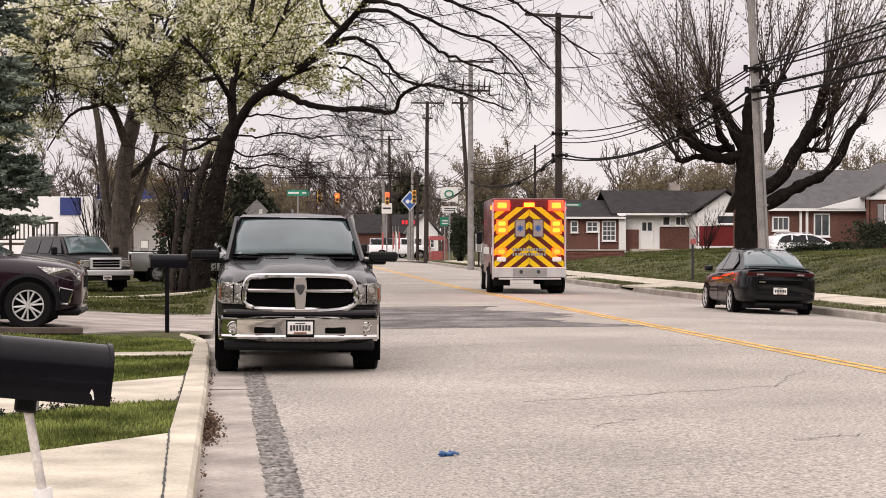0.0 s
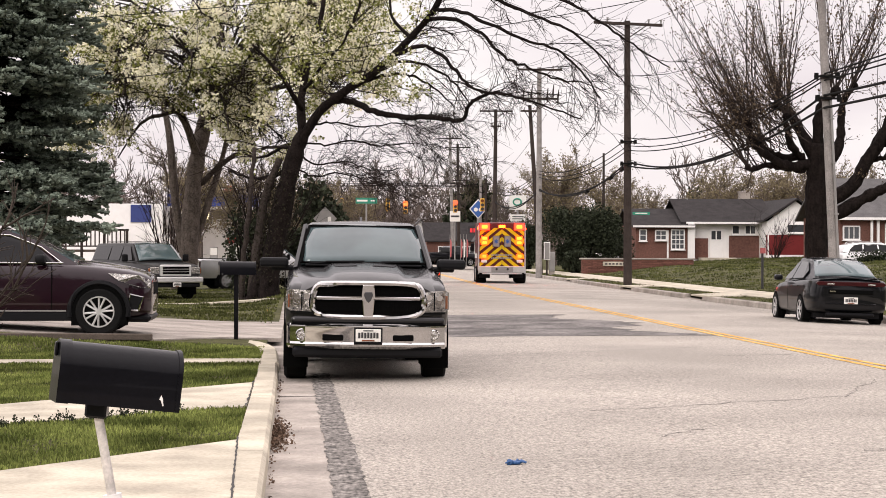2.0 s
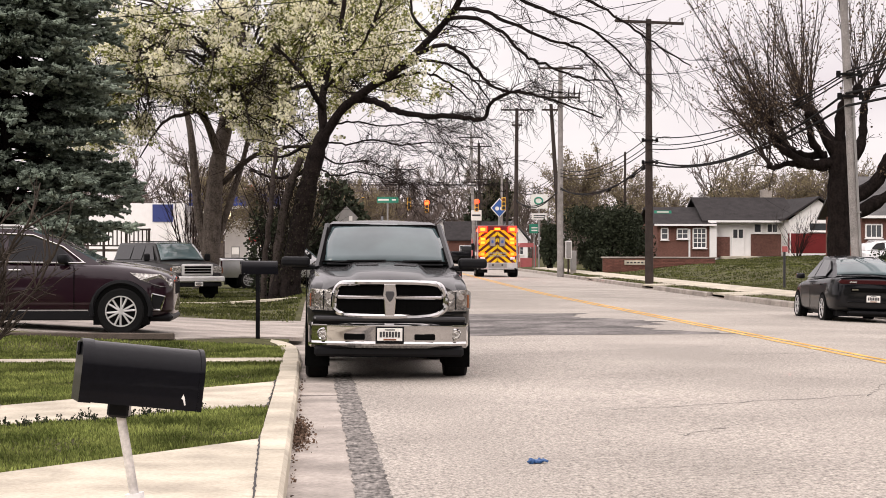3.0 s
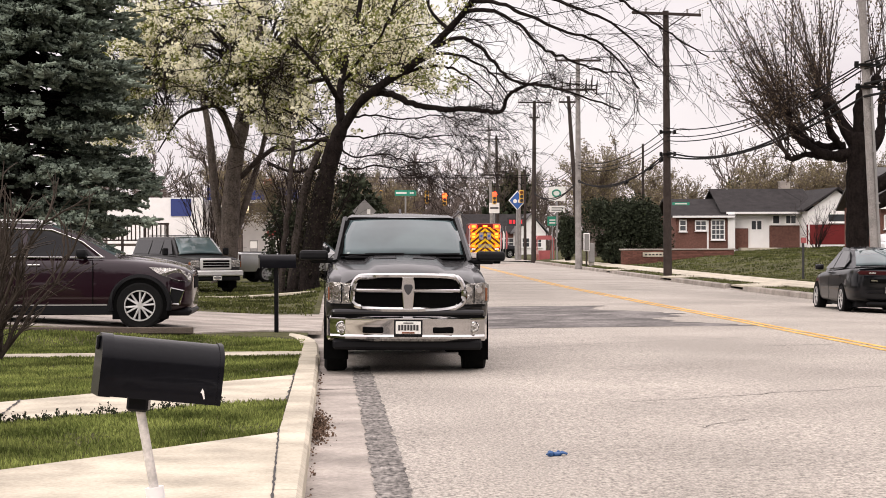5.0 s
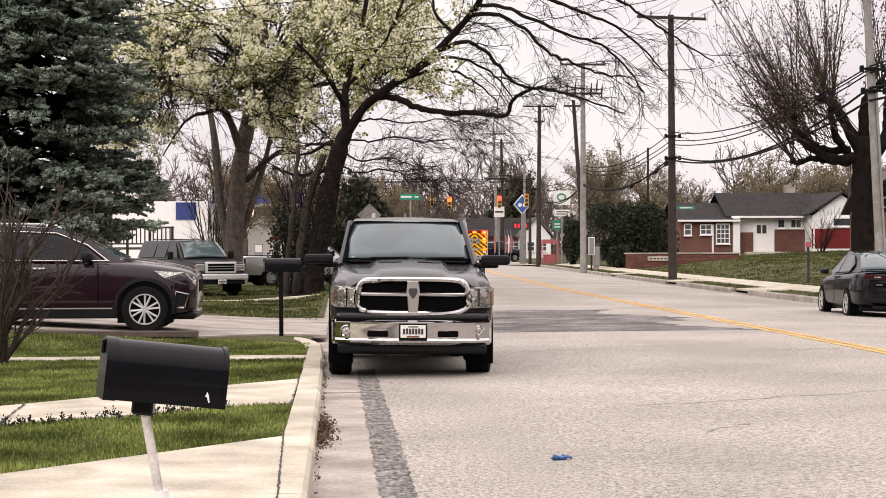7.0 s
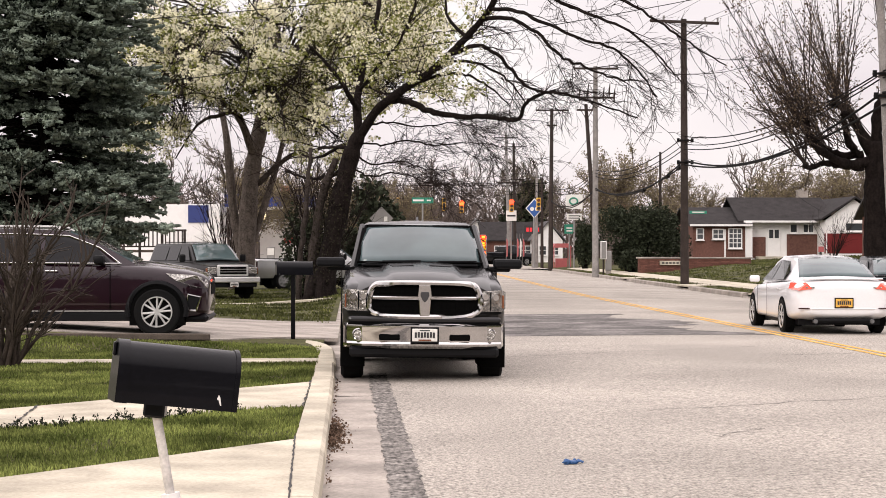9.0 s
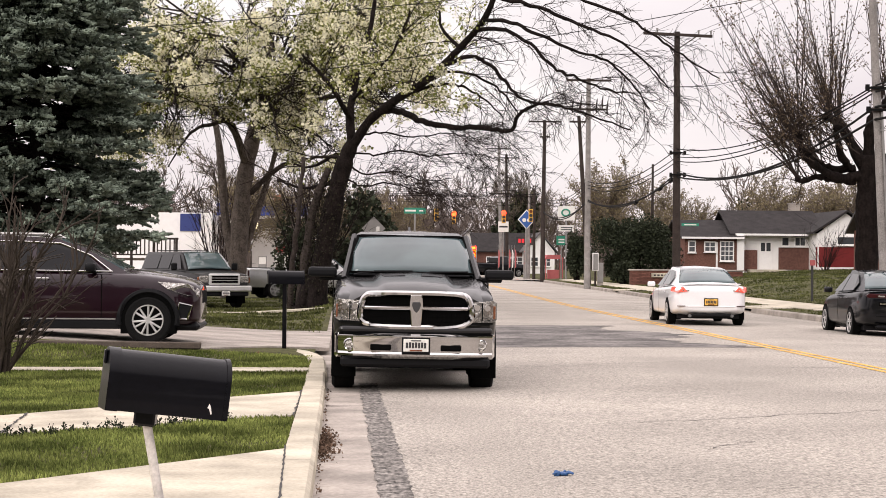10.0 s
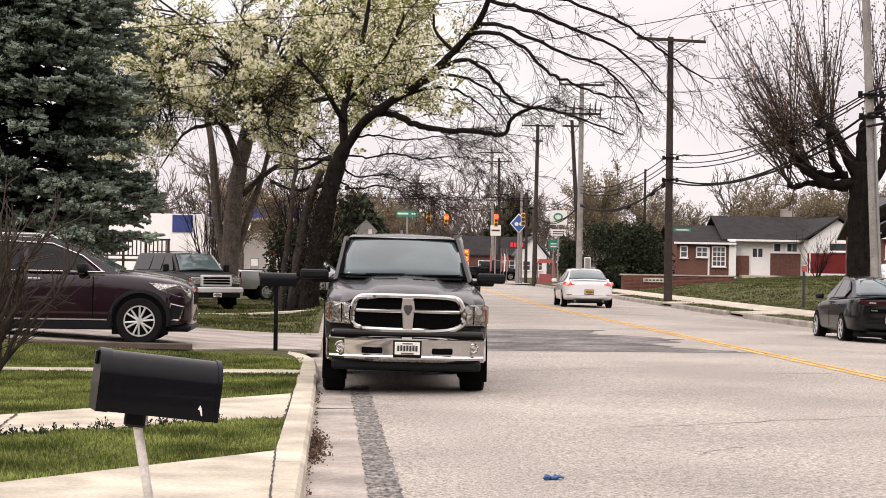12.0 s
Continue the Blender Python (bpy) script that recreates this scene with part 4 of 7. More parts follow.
    part("underside", box((0, 0, 0.24), (wide * 0.8, length * 0.85, 0.12)), PLASTIC, t)
    return t


LAMP_TAIL = mat("lit_tail_lens", (0.6, 0.09, 0.06), 0.25, vary=0.2, scale=14, coat=0.6, emit=0.4)


def ambulance(m):
    """A box-bodied rescue ambulance, seen from behind."""
    t = thing("ambulance", "red box ambulance with yellow and red chevrons, warning lights lit", "ambulance", m)
    W, Y0 = 1.2, -3.3
    sharp(part("box_body", box((0, -1.15, 1.73), (2.4, 4.3, 2.3), bevel=0.05, seg=2), FIRE_RED, t), 30)
    rings = [[(-w, y, zb), (-w, y, zm), (-w * 0.8, y, zt), (w * 0.8, y, zt), (w, y, zm), (w, y, zb)] for y, w, zb, zm, zt in ((3.35, 0.85, 0.5, 0.95, 1.1), (2.2, 1.0, 0.5, 1.2, 1.32), (1.95, 1.0, 0.5, 1.3, 1.6), (1.4, 1.0, 0.5, 1.4, 2.15), (1.02, 1.0, 0.5, 1.4, 2.2))]
    sharp(part("cab", loft(rings), FIRE_RED, t), 30)
    part("frame_rail", box((0, -0.3, 0.52), (1.0, 5.6, 0.2)), PLASTIC, t)
    # rear face: aluminium step, doors with chevrons, windows
    f = Y0 - 0.003
    lt = part("rear_panel", box((0, f, 1.7), (2.3, 0.02, 1.9)), CHEVRON_RED, t)
    for s in (-1, 1):
        bm = bmesh.new()
        for k in range(11):
            z0 = 0.2 + k * 0.36
            # slanted band from the middle out and down, clipped to the panel
            pts = []
            for x, z in ((0.0, z0 + 0.19), (1.13, z0 - 0.85 + 0.19), (1.13, z0 - 0.85), (0.0, z0)):
                pts.append((x, z))
            poly = clip_band(pts, 0.79, 2.62)
            if len(poly) >= 3:
                prism([(s * x, z) for x, z in poly], "y", f - 0.016, f - 0.008, bm)
        part("chevron", bm, CHEVRON_YELLOW, lt)
        wn = part("door_window", box((s * 0.29, f - 0.025, 1.98), (0.32, 0.02, 0.5), bevel=0.02), DOOR_PANE, t, "pale rear door window with a star emblem")
        bm = bmesh.new()
        for k in range(3):
            box((0, 0, 0), (0.05, 0.01, 0.2), bm)
            vs = list(bm.verts)[-8:]
            bmesh.ops.rotate(bm, cent=(0, 0, 0), matrix=Euler((0, radians(60 * k), 0)).to_matrix(), verts=vs)
        bmesh.ops.translate(bm, vec=(s * 0.29, f - 0.04, 1.98), verts=bm.verts)
        part("star_emblem", bm, BLUE_SIGN, wn)
        part("window_rim", tube([(s * 0.29 + a, f - 0.03, 1.98 + b) for a, b in ((-0.17, -0.26), (0.17, -0.26), (0.17, 0.26), (-0.17, 0.26), (-0.17, -0.26))], 0.018, seg=5), INK, wn)
        for x, z, w_, h_, mt, nm in ((0.88, 2.66, 0.3, 0.17, GLOW_RED, "warning_light"), (0.88, 2.12, 0.24, 0.13, GLOW_AMBER_DIM, "warning_light"), (0.88, 1.92, 0.24, 0.13, GLOW_AMBER_DIM, "warning_light"), (0.9, 1.28, 0.2, 0.12, GLOW_AMBER, "warning_light"), (0.9, 1.05, 0.3, 0.14, PLATE_WHITE, "side_lamp")):
            lamp = part(nm, box((s * x, f - (0.075 if mt in (GLOW_RED, GLOW_AMBER) else 0.04), z), (w_, 0.1 if mt in (GLOW_RED, GLOW_AMBER) else 0.05, h_), bevel=0.03), mt, t)
            # lens plates glow and stand wide of each lamp, for its halo
            if mt is GLOW_RED:
                part("red_lens", box((s * x, f - 0.028, z), (w_ + 0.2, 0.04, h_ + 0.14), bevel=0.01), RED_LENS_LIT, lamp)
            elif mt is not PLATE_WHITE:
                part("amber_lens", box((s * x, f - 0.026, z), (w_ + 0.12, 0.03, h_ + 0.09), bevel=0.01), AMBER_LENS_LIT, lamp)
        part("corner_post", box((s * 1.175, f + 0.01, 1.6), (0.06, 0.06, 2.3), bevel=0.01), ALUMINIUM, t)
        part("mud_flap", box((s * 0.85, -2.75, 0.45), (0.55, 0.03, 0.4)), PLASTIC, t)
        part("cab_mirror", box((s * 1.3, 1.9, 1.7), (0.2, 0.12, 0.4), bevel=0.03), PLASTIC, t)
        part("marker_light", box((s * 1.21, -3.0, 2.6), (0.04, 0.2, 0.12)), GLOW_RED, t)
        part("side_stripe", box((s * 1.203, -1.15, 1.3), (0.012, 4.1, 0.22)), PLATE_WHITE, t)
        for z in (1.5, 2.1):
            part("locker_door", box((s * 1.206, -2.5, z - 0.3), (0.015, 0.9, 0.5), bevel=0.005), FIRE_RED, t)
        for y in (2.25, -1.9):
            wheel(t, s * (0.98 if y > 0 else 0.94), y, 0.42, 0.26 if y > 0 else 0.5, 6, ALUMINIUM)
            arch(t, s * (1.003 if y > 0 else 1.205), y, 0.45, 0.52)
    part("warning_light", box((0, f - 0.04, 2.68), (0.34, 0.05, 0.13), bevel=0.012), GLOW_AMBER_DIM, t)
    part("header", box((0, f - 0.01, 2.72), (2.3, 0.03, 0.22), bevel=0.01), FIRE_RED, t)
    part("door_gap", box((0, f - 0.02, 1.7), (0.015, 0.012, 1.8)), INK, t)
    for z in (1.34, 1.2):
        bm = bmesh.new()
        for k in range(13):
            box(((k - 6) * 0.085, f - 0.022, z), (0.055, 0.008, 0.085), bm)
        part("lettering", bm, SIGN_BACK, t, "row of grey lettering bars")
    stp = part("rear_step", box((0, f - 0.12, 0.66), (2.36, 0.32, 0.3), bevel=0.015), ALUMINIUM, t, "wide diamond-plate rear step bumper")
    part("step_recess", box((0, f - 0.285, 0.66), (1.1, 0.01, 0.24)), SIGN_BACK, stp)
    for s in (-1, 1):
        part("tow_light", disc((s * 0.28, f - 0.295, 0.68), "y", 0.06, 0.02, seg=12), INK, stp)
    part("step_tread", box((0, f - 0.2, 0.47), (2.0, 0.35, 0.05), bevel=0.01), ALUMINIUM, stp)
    slim = Matrix.Diagonal((0.925, 1, 1, 1))
    for c in t.children_recursive:
        if c.data and not c.parent.name.startswith("wheel"):
            c.data.transform(slim)
    return t


GLOW_AMBER_DIM = mat("amber_light_between_flashes", (1.0, 0.055, 0.004), 0.3, vary=0, emit=15)


def clip_band(pts, z0, z1):
    """Cuts a polygon of (x, z) points to z0 <= z <= z1."""
    for zc, keep in ((z0, 1), (z1, -1)):
        out = []
        for a, b in zip(pts, pts[1:] + pts[:1]):
            ia, ib = keep * (a[1] - zc) >= 0, keep * (b[1] - zc) >= 0
            if ia:
                out.append(a)
            if ia != ib:
                u = (zc - a[1]) / (b[1] - a[1])
                out.append((a[0] + u * (b[0] - a[0]), zc))
        pts = out
        if len(pts) < 3:
            return []
    return pts


def old_truck(name, m, paint, label, cat, wagon=True, length=5.7):
    """A tall truck or wagon with an upright chrome front."""
    t = thing(name, label, cat, m)
    L = length / 2
    st = [(L, 0.85, 0.6, 1.0), (L - 0.1, 0.95, 0.55, 1.15), (L - 0.4, 1.0, 0.5, 1.2), (L - 1.3, 1.0, 0.5, 1.28), (-L + 0.1, 1.0, 0.5, 1.32), (-L, 0.95, 0.55, 1.28)]
    sharp(part("body", body_loft(st, 0.03, 0.94, 0.88), paint, t), 40)
    back = -L + 0.15 if wagon else -0.4
    cab = [(L - 1.3, 0.86, 1.26, 0.84, 1.3), (L - 2.0, 0.92, 1.28, 0.72, 1.86), (L - 2.3, 0.92, 1.28, 0.72, 1.92), (back + 0.25, 0.92, 1.28, 0.72, 1.92), (back, 0.9, 1.28, 0.7, 1.8)]
    sharp(part("cabin", cabin_loft(cab, 0.03), paint, t), 35)
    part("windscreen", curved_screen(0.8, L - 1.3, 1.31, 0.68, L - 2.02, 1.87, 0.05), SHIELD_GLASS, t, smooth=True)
    for s in (-1, 1):
        side_glass(t, s, [(0.925, L - 1.6, 1.34), (0.75, L - 2.15, 1.82), (0.74, L - 2.7, 1.84), (0.925, L - 2.7, 1.34)])
        side_glass(t, s, [(0.925, L - 2.8, 1.34), (0.74, L - 2.8, 1.84), (0.74, max(back + 0.3, L - 3.8), 1.84), (0.925, max(back + 0.2, L - 3.8), 1.34)])
        if wagon:
            side_glass(t, s, [(0.925, L - 3.9, 1.34), (0.74, L - 3.9, 1.84), (0.74, back + 0.3, 1.84), (0.925, back + 0.2, 1.34)])
        hl = part("headlight", box((s * 0.75, L - 0.02, 1.0), (0.34, 0.08, 0.24), bevel=0.03), LAMP_CLEAR, t)
        part("indicator", box((s * 0.93, L - 0.06, 0.98), (0.08, 0.08, 0.2), bevel=0.02), LAMP_AMBER, hl)
        part("mirror", box((s * 1.14, L - 1.75, 1.42), (0.22, 0.12, 0.26), bevel=0.04), PLASTIC, t)
        for y in (L - 1.0, -L + 1.2):
            arch(t, s * 1.008, y, 0.4, 0.48)
            wheel(t, s * 0.88, y, 0.39, 0.27, 6, ALUMINIUM)
    g = part("grille", box((0, L + 0.0, 1.0), (1.16, 0.1, 0.4), bevel=0.05, seg=2), BRIGHT_TRIM, t, "chrome grille")
    for z in (0.91, 1.0, 1.09):
        part("grille_slot", box((0, L + 0.05, z), (0.98, 0.02, 0.072), bevel=0.01), MESH_BLACK, g)
    part("bumper", box((0, L + 0.05, 0.68), (1.98, 0.16, 0.2), bevel=0.04), BRIGHT_TRIM, t)
    part("lower_bumper", box((0, L - 0.02, 0.5), (1.8, 0.14, 0.16), bevel=0.03), PLASTIC, t)
    plate(t, L + 0.145, 0.52, 0.3, 0.15, 1)
    part("rear_bumper", box((0, -L - 0.05, 0.62), (1.9, 0.14, 0.18), bevel=0.03), CHROME, t)
    for s in (-1, 1):
        part("tail_light", box((s * 0.9, -L - 0.0, 1.05), (0.14, 0.06, 0.36), bevel=0.02), LAMP_RED, t)
    if not wagon:
        part("bed_liner", box((0, (-L - 0.4) / 2, 1.3), (1.7, L - 0.6, 0.1)), MESH_BLACK, t)
    for s in (-0.3, 0.2, 0.4) if wagon else ():
        part("roof_rail", tube([(s, L - 2.5, 1.98), (s, back + 0.4, 1.98)], 0.015, seg=5), PLASTIC, t)
    return t


pickup_truck(pose(0.87, 25.22, -0.025, 0, -0.6, 180))
suv(pose(-4.5, 29.95, 0.245, 0, 0, -90), MAROON, "dark maroon family suv parked on the concrete drive")
suv(pose(33.0, 103.5, 0.42, 0, 0, -88), WHITE_CAR, "white family car parked on the bank before the house")
sedan(pose(12.42, 42.9, -0.1, 0, 1.5, -3.0), BLACK_PAINT, "black compact sedan parked along the far kerb", PLATE_WHITE, high=1.52, racetrack=True)
white_sedan = sedan(pose(9.0, -70, 0), WHITE_CAR, "white sedan driving away with its lights lit", PLATE_YELLOW, length=4.93, wide=1.88, high=1.45)
rescue = ambulance(pose(9.35, 62.3, 0.02))
old_truck("large_suv", pose(-5.35, 66.7, -0.14, 0, 0, -153), FORD_GREY, "old dark grey large suv with chrome grille on the grass", "car")
old_truck("pickup_truck", pose(-1.7, 82.5, -0.16, 0, 0, -70), SILVER, "silver pickup truck parked behind the trees", "truck", wagon=False)
waiting_pickup = old_truck("pickup_truck", pose(14.7, 178, 0.03, 0, 0, -60), BLACK_PAINT, "dark pickup truck waiting at the junction", "truck", wagon=False)
crossing_pickup = old_truck("pickup_truck", pose(15.9, 172, 0.03, 0, 0, -90), WHITE_CAR, "white pickup truck crossing at the junction", "truck", wagon=False)
# ---- trees and plants ----


class Acc:
    """Collects many small tubes and leaves into one mesh."""

    def __init__(self):
        self.v, self.f = [], []

    def tube(self, pts, r0, r1, seg=4):
        n, base = len(pts), len(self.v)
        ref = Vector((0.3, 0.2, 0.93))
        for i, p in enumerate(pts):
            d = pts[min(i + 1, n - 1)] - pts[max(i - 1, 0)]
            u = d.cross(ref)
            if u.length < 1e-4:
                u = d.cross(Vector((1, 0, 0)))
            u.normalize()
            w = d.cross(u).normalized()
            r = r0 + (r1 - r0) * i / (n - 1)
            for k in range(seg):
                a = 2 * math.pi * k / seg
                q = p + u * (math.cos(a) * r) + w * (math.sin(a) * r)
                self.v.append((q.x, q.y, q.z))
        for i in range(n - 1):
            for k in range(seg):
                a, b = base + i * seg + k, base + i * seg + (k + 1) % seg
                self.f.append((a, b, b + seg, a + seg))

    def leaf(self, p, size, rng):
        """A small bent leaf or petal, of two triangles folded on the mid-rib."""
        a = Vector((rng.uniform(-1, 1), rng.uniform(-1, 1), rng.uniform(-1, 1))).normalized()
        b = a.cross(Vector((rng.uniform(-1, 1), rng.uniform(-1, 1), rng.uniform(-1, 1)))).normalized()
        c = a.cross(b)
        i = len(self.v)
        for q in (p, p + a * size * 0.5 + b * size * 0.45 + c * size * 0.1, p + a * size, p + a * size * 0.5 - b * size * 0.45 + c * size * 0.1):
            self.v.append((q.x, q.y, q.z))
        self.f += [(i, i + 1, i + 2), (i, i + 2, i + 3)]

    def ob(self, name, material, parent=None, kind="", label="", smooth=False):
        me = bpy.data.meshes.new(name)
        me.from_pydata(self.v, [], self.f)
        me.materials.append(material)
        if smooth:
            me.polygons.foreach_set("use_smooth", [True] * len(me.polygons))
        o = new(name, me)
        o.parent = parent
        if kind or label:
            tagged(o, label=label, kind=kind)
        return o


def rv(rng, s=1.0):
    return Vector((rng.uniform(-s, s), rng.uniform(-s, s), rng.uniform(-s, s)))


def sub_path(p, d, length, rng, bend_z, n=4, wob=0.18):
    pts, q, d = [p.copy()], p.copy(), d.normalized()
    for i in range(n):
        d = (d + rv(rng, wob) + Vector((0, 0, bend_z / n))).normalized()
        q = q + d * (length / n)
        pts.append(q.copy())
    return pts


def twigs(acc, pts, r, rng, level, length, bend_z, out, ends, spread=0.9, count=7, rmin=0.006, wob=0.18):
    """Branchlets off a branch, and branchlets off those."""
    n = len(pts)
    for _ in range(count):
        t = rng.uniform(0.15, 1.0) * (n - 1)
        i = min(int(t), n - 2)
        p = pts[i].lerp(pts[i + 1], t - i)
        d = (pts[i + 1] - pts[i]).normalized() + rv(rng, spread) + out * 0.25
        ln = length * rng.uniform(0.55, 1.25)
        path = sub_path(p, d, ln, rng, bend_z, 5 if level > 1 else 3, wob)
        rr = max(rmin, r * rng.uniform(0.7, 1.0))
        acc.tube(path, rr, max(rmin * 0.6, rr * 0.4), 4 if level > 1 else 3)
        if level > 1:
            twigs(acc, path, rr * 0.55, rng, level - 1, length * 0.48, bend_z, out, ends, spread, max(3, int(count * 0.75)), rmin, wob)
        else:
            ends.append(path[-1])
            ends.append(path[-2])


def smooth_path(pts, n=4):
    """Rounds a coarse polyline (Catmull-Rom)."""
    P = [Vector(p) for p in pts]
    P = [P[0] * 2 - P[1]] + P + [P[-1] * 2 - P[-2]]
    out = []
    for i in range(1, len(P) - 2):
        for k in range(n):
            t = k / n
            out.append(0.5 * ((2 * P[i]) + (P[i + 1] - P[i - 1]) * t + (2 * P[i - 1] - 5 * P[i] + 4 * P[i + 1] - P[i + 2]) * t * t + (3 * P[i] - P[i - 1] - 3 * P[i + 1] + P[i + 2]) * t ** 3))
    out.append(P[-2])
    return out


def limb(name, pts, r0, r1, material, parent, rng, seg=9, rough=0.08):
    path = smooth_path(pts, 5)
    n = len(path)
    if r0 < 0.16:
        # thin limbs wander
        path = [path[0]] + [p + rv(rng, 0.035) for p in path[1:]]
    rad = [(r0 + (r1 - r0) * i / (n - 1)) * (1 + rng.uniform(-rough, rough)) for i in range(n)]
    bm = tube(path, rad, seg=seg)
    ob = part(name, bm, material, parent, smooth=True)
    return path, ob


def root_flare(pts, r, material, parent, rng):
    """A trunk's foot with buttress roots."""
    p = Vector(pts)
    bm = bmesh.new()
    for k in range(7):
        a = 2 * math.pi * k / 7 + rng.uniform(-0.3, 0.3)
        d = Vector((math.cos(a), math.sin(a), 0))
        tube([p + Vector((0, 0, r * 1.8)) + d * r * 0.3, p + d * r * 0.75 + Vector((0, 0, r * 0.5)), p + d * r * 1.35 + Vector((0, 0, -0.15))], [r * 0.45, r * 0.42, r * 0.2], bm, 7)
    part("root", bm, material, parent, smooth=True)


# the dark leaning tree by the kerb
def leaning_tree():
    rng = random.Random(4)
    t = thing("tree", "large dark leaning tree with bare arching branches", "tree")
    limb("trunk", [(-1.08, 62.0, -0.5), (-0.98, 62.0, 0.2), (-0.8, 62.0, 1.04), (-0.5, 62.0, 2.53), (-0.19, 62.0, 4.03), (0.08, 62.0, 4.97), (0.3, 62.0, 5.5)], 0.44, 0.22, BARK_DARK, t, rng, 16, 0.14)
    root_flare((-1.0, 62, -0.25), 0.52, BARK_DARK, t, rng)
    limb("stem", [(-1.42, 62.3, -0.4), (-1.36, 62.3, 0.6), (-1.15, 62.3, 2.4), (-0.9, 62.2, 3.6), (-0.5, 62.1, 4.6)], 0.2, 0.12, BARK_MID, t, rng, 10, 0.16)
    limb("stem", [(-1.75, 62.6, -0.4), (-1.7, 62.6, 1.2), (-1.5, 62.5, 3.0), (-1.35, 62.8, 5.0)], 0.13, 0.06, BARK_MID, t, rng, 9, 0.16)
    acc, ends = Acc(), []
    limbs = [
        ([(0.27, 62.0, 5.3), (0.18, 62.2, 6.3), (0.26, 62.4, 6.97), (0.47, 62.6, 7.94), (0.82, 62.8, 9.19), (1.02, 63.0, 10.55)], 0.17, 0.06, 9),
        ([(0.2, 62.0, 5.2), (0.75, 61.67, 6.07), (1.25, 61.33, 6.51), (1.89, 61.0, 6.95), (2.53, 60.67, 7.34), (3.16, 60.33, 7.89), (3.69, 60.0, 8.41), (4.22, 59.67, 9.0), (4.56, 59.33, 9.54), (4.86, 59.0, 10.36)], 0.16, 0.085, 12),
        ([(1.3, 61.5, 6.5), (1.9, 61.21, 6.45), (2.35, 60.92, 6.18), (2.98, 60.62, 5.98), (3.88, 60.33, 5.9), (4.78, 60.04, 5.81), (5.36, 59.75, 5.77), (5.51, 59.46, 6.13), (5.83, 59.17, 6.43), (6.4, 58.88, 6.56), (7.17, 58.58, 6.38), (8.03, 58.29, 6.09), (8.96, 58.0, 5.69)], 0.12, 0.02, 15),
        ([(3.1, 60.3, 7.84), (3.95, 59.75, 8.14), (4.47, 59.5, 7.94), (4.99, 59.25, 7.42), (5.51, 59.0, 6.81), (6.02, 58.75, 6.57), (6.45, 58.5, 6.59)], 0.075, 0.03, 11),
        ([(1.95, 61.0, 6.98), (2.99, 60.75, 7.29), (3.72, 60.5, 7.27), (4.43, 60.25, 6.88), (5.14, 60.0, 6.22)], 0.06, 0.02, 10),
        ([(4.4, 59.5, 9.3), (5.21, 58.5, 9.07), (6.04, 58.0, 8.66), (7.05, 57.5, 8.13), (8.03, 57.0, 7.78), (8.74, 56.5, 7.04), (9.26, 56.0, 6.17)], 0.07, 0.02, 13),
        ([(4.2, 59.6, 8.96), (5.03, 58.58, 8.83), (5.79, 58.17, 8.38), (6.46, 57.75, 7.63), (7.2, 57.33, 7.24), (8.02, 56.92, 6.85), (8.65, 56.5, 6.73)], 0.07, 0.02, 13),
        ([(4.71, 59.1, 10.0), (6.07, 58.2, 9.53), (7.21, 57.4, 8.9), (8.24, 56.6, 8.37), (9.06, 55.8, 7.6), (9.61, 55.0, 6.76)], 0.07, 0.02, 13),
        ([(4.8, 59.0, 10.2), (6.76, 58.0, 9.95), (8.39, 57.0, 9.2), (9.44, 56.0, 8.39), (10.2, 55.0, 7.6), (10.93, 54.0, 6.99)], 0.06, 0.018, 12),
        ([(2.5, 60.6, 7.31), (3.51, 60.12, 7.69), (4.58, 59.75, 7.35), (5.18, 59.38, 6.8), (5.51, 59.0, 6.23)], 0.055, 0.02, 11),
        ([(0.23, 62.0, 5.16), (0.97, 61.6, 5.04), (1.89, 61.2, 5.15), (2.8, 60.8, 4.97), (3.7, 60.4, 5.06), (4.59, 60.0, 4.95)], 0.035, 0.012, 15),
        ([(0.11, 62.0, 4.75), (0.78, 61.62, 4.39), (1.7, 61.25, 4.46), (2.62, 60.88, 4.17), (3.52, 60.5, 4.24)], 0.035, 0.012, 15),
        ([(-0.04, 62.0, 4.31), (0.59, 61.75, 4.02), (1.52, 61.5, 4.1), (2.44, 61.25, 3.81), (3.27, 61.0, 3.65)], 0.035, 0.012, 15),
        ([(0.42, 62.0, 5.63), (1.16, 61.5, 5.78), (2.26, 61.0, 5.62), (3.34, 60.5, 5.71), (4.23, 60.0, 5.49)], 0.035, 0.012, 15),
        ([(0.04, 62.0, 4.88), (-0.43, 62.67, 5.01), (-1.01, 63.33, 4.7), (-1.7, 64.0, 4.85)], 0.08, 0.03, 7),
        ([(-0.04, 62.0, 4.41), (-0.72, 62.67, 4.06), (-1.49, 63.33, 3.99), (-2.28, 64.0, 4.27)], 0.08, 0.03, 7),
        ([(3.69, 60.0, 8.41), (3.17, 60.5, 9.1), (3.02, 61.0, 10.09)], 0.07, 0.03, 9),
        ([(0.2, 62.0, 6.28), (-0.14, 61.33, 6.79), (-0.68, 60.67, 7.47), (-1.39, 60.0, 8.13)], 0.1, 0.04, 9),
        ([(0.26, 62.4, 6.9), (0.9, 61.0, 7.6), (1.6, 60.4, 8.4), (2.1, 60.0, 9.6)], 0.06, 0.03, 10),
    ]
    for pts, r0, r1, k in limbs:
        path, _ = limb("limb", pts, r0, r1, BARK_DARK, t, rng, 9)
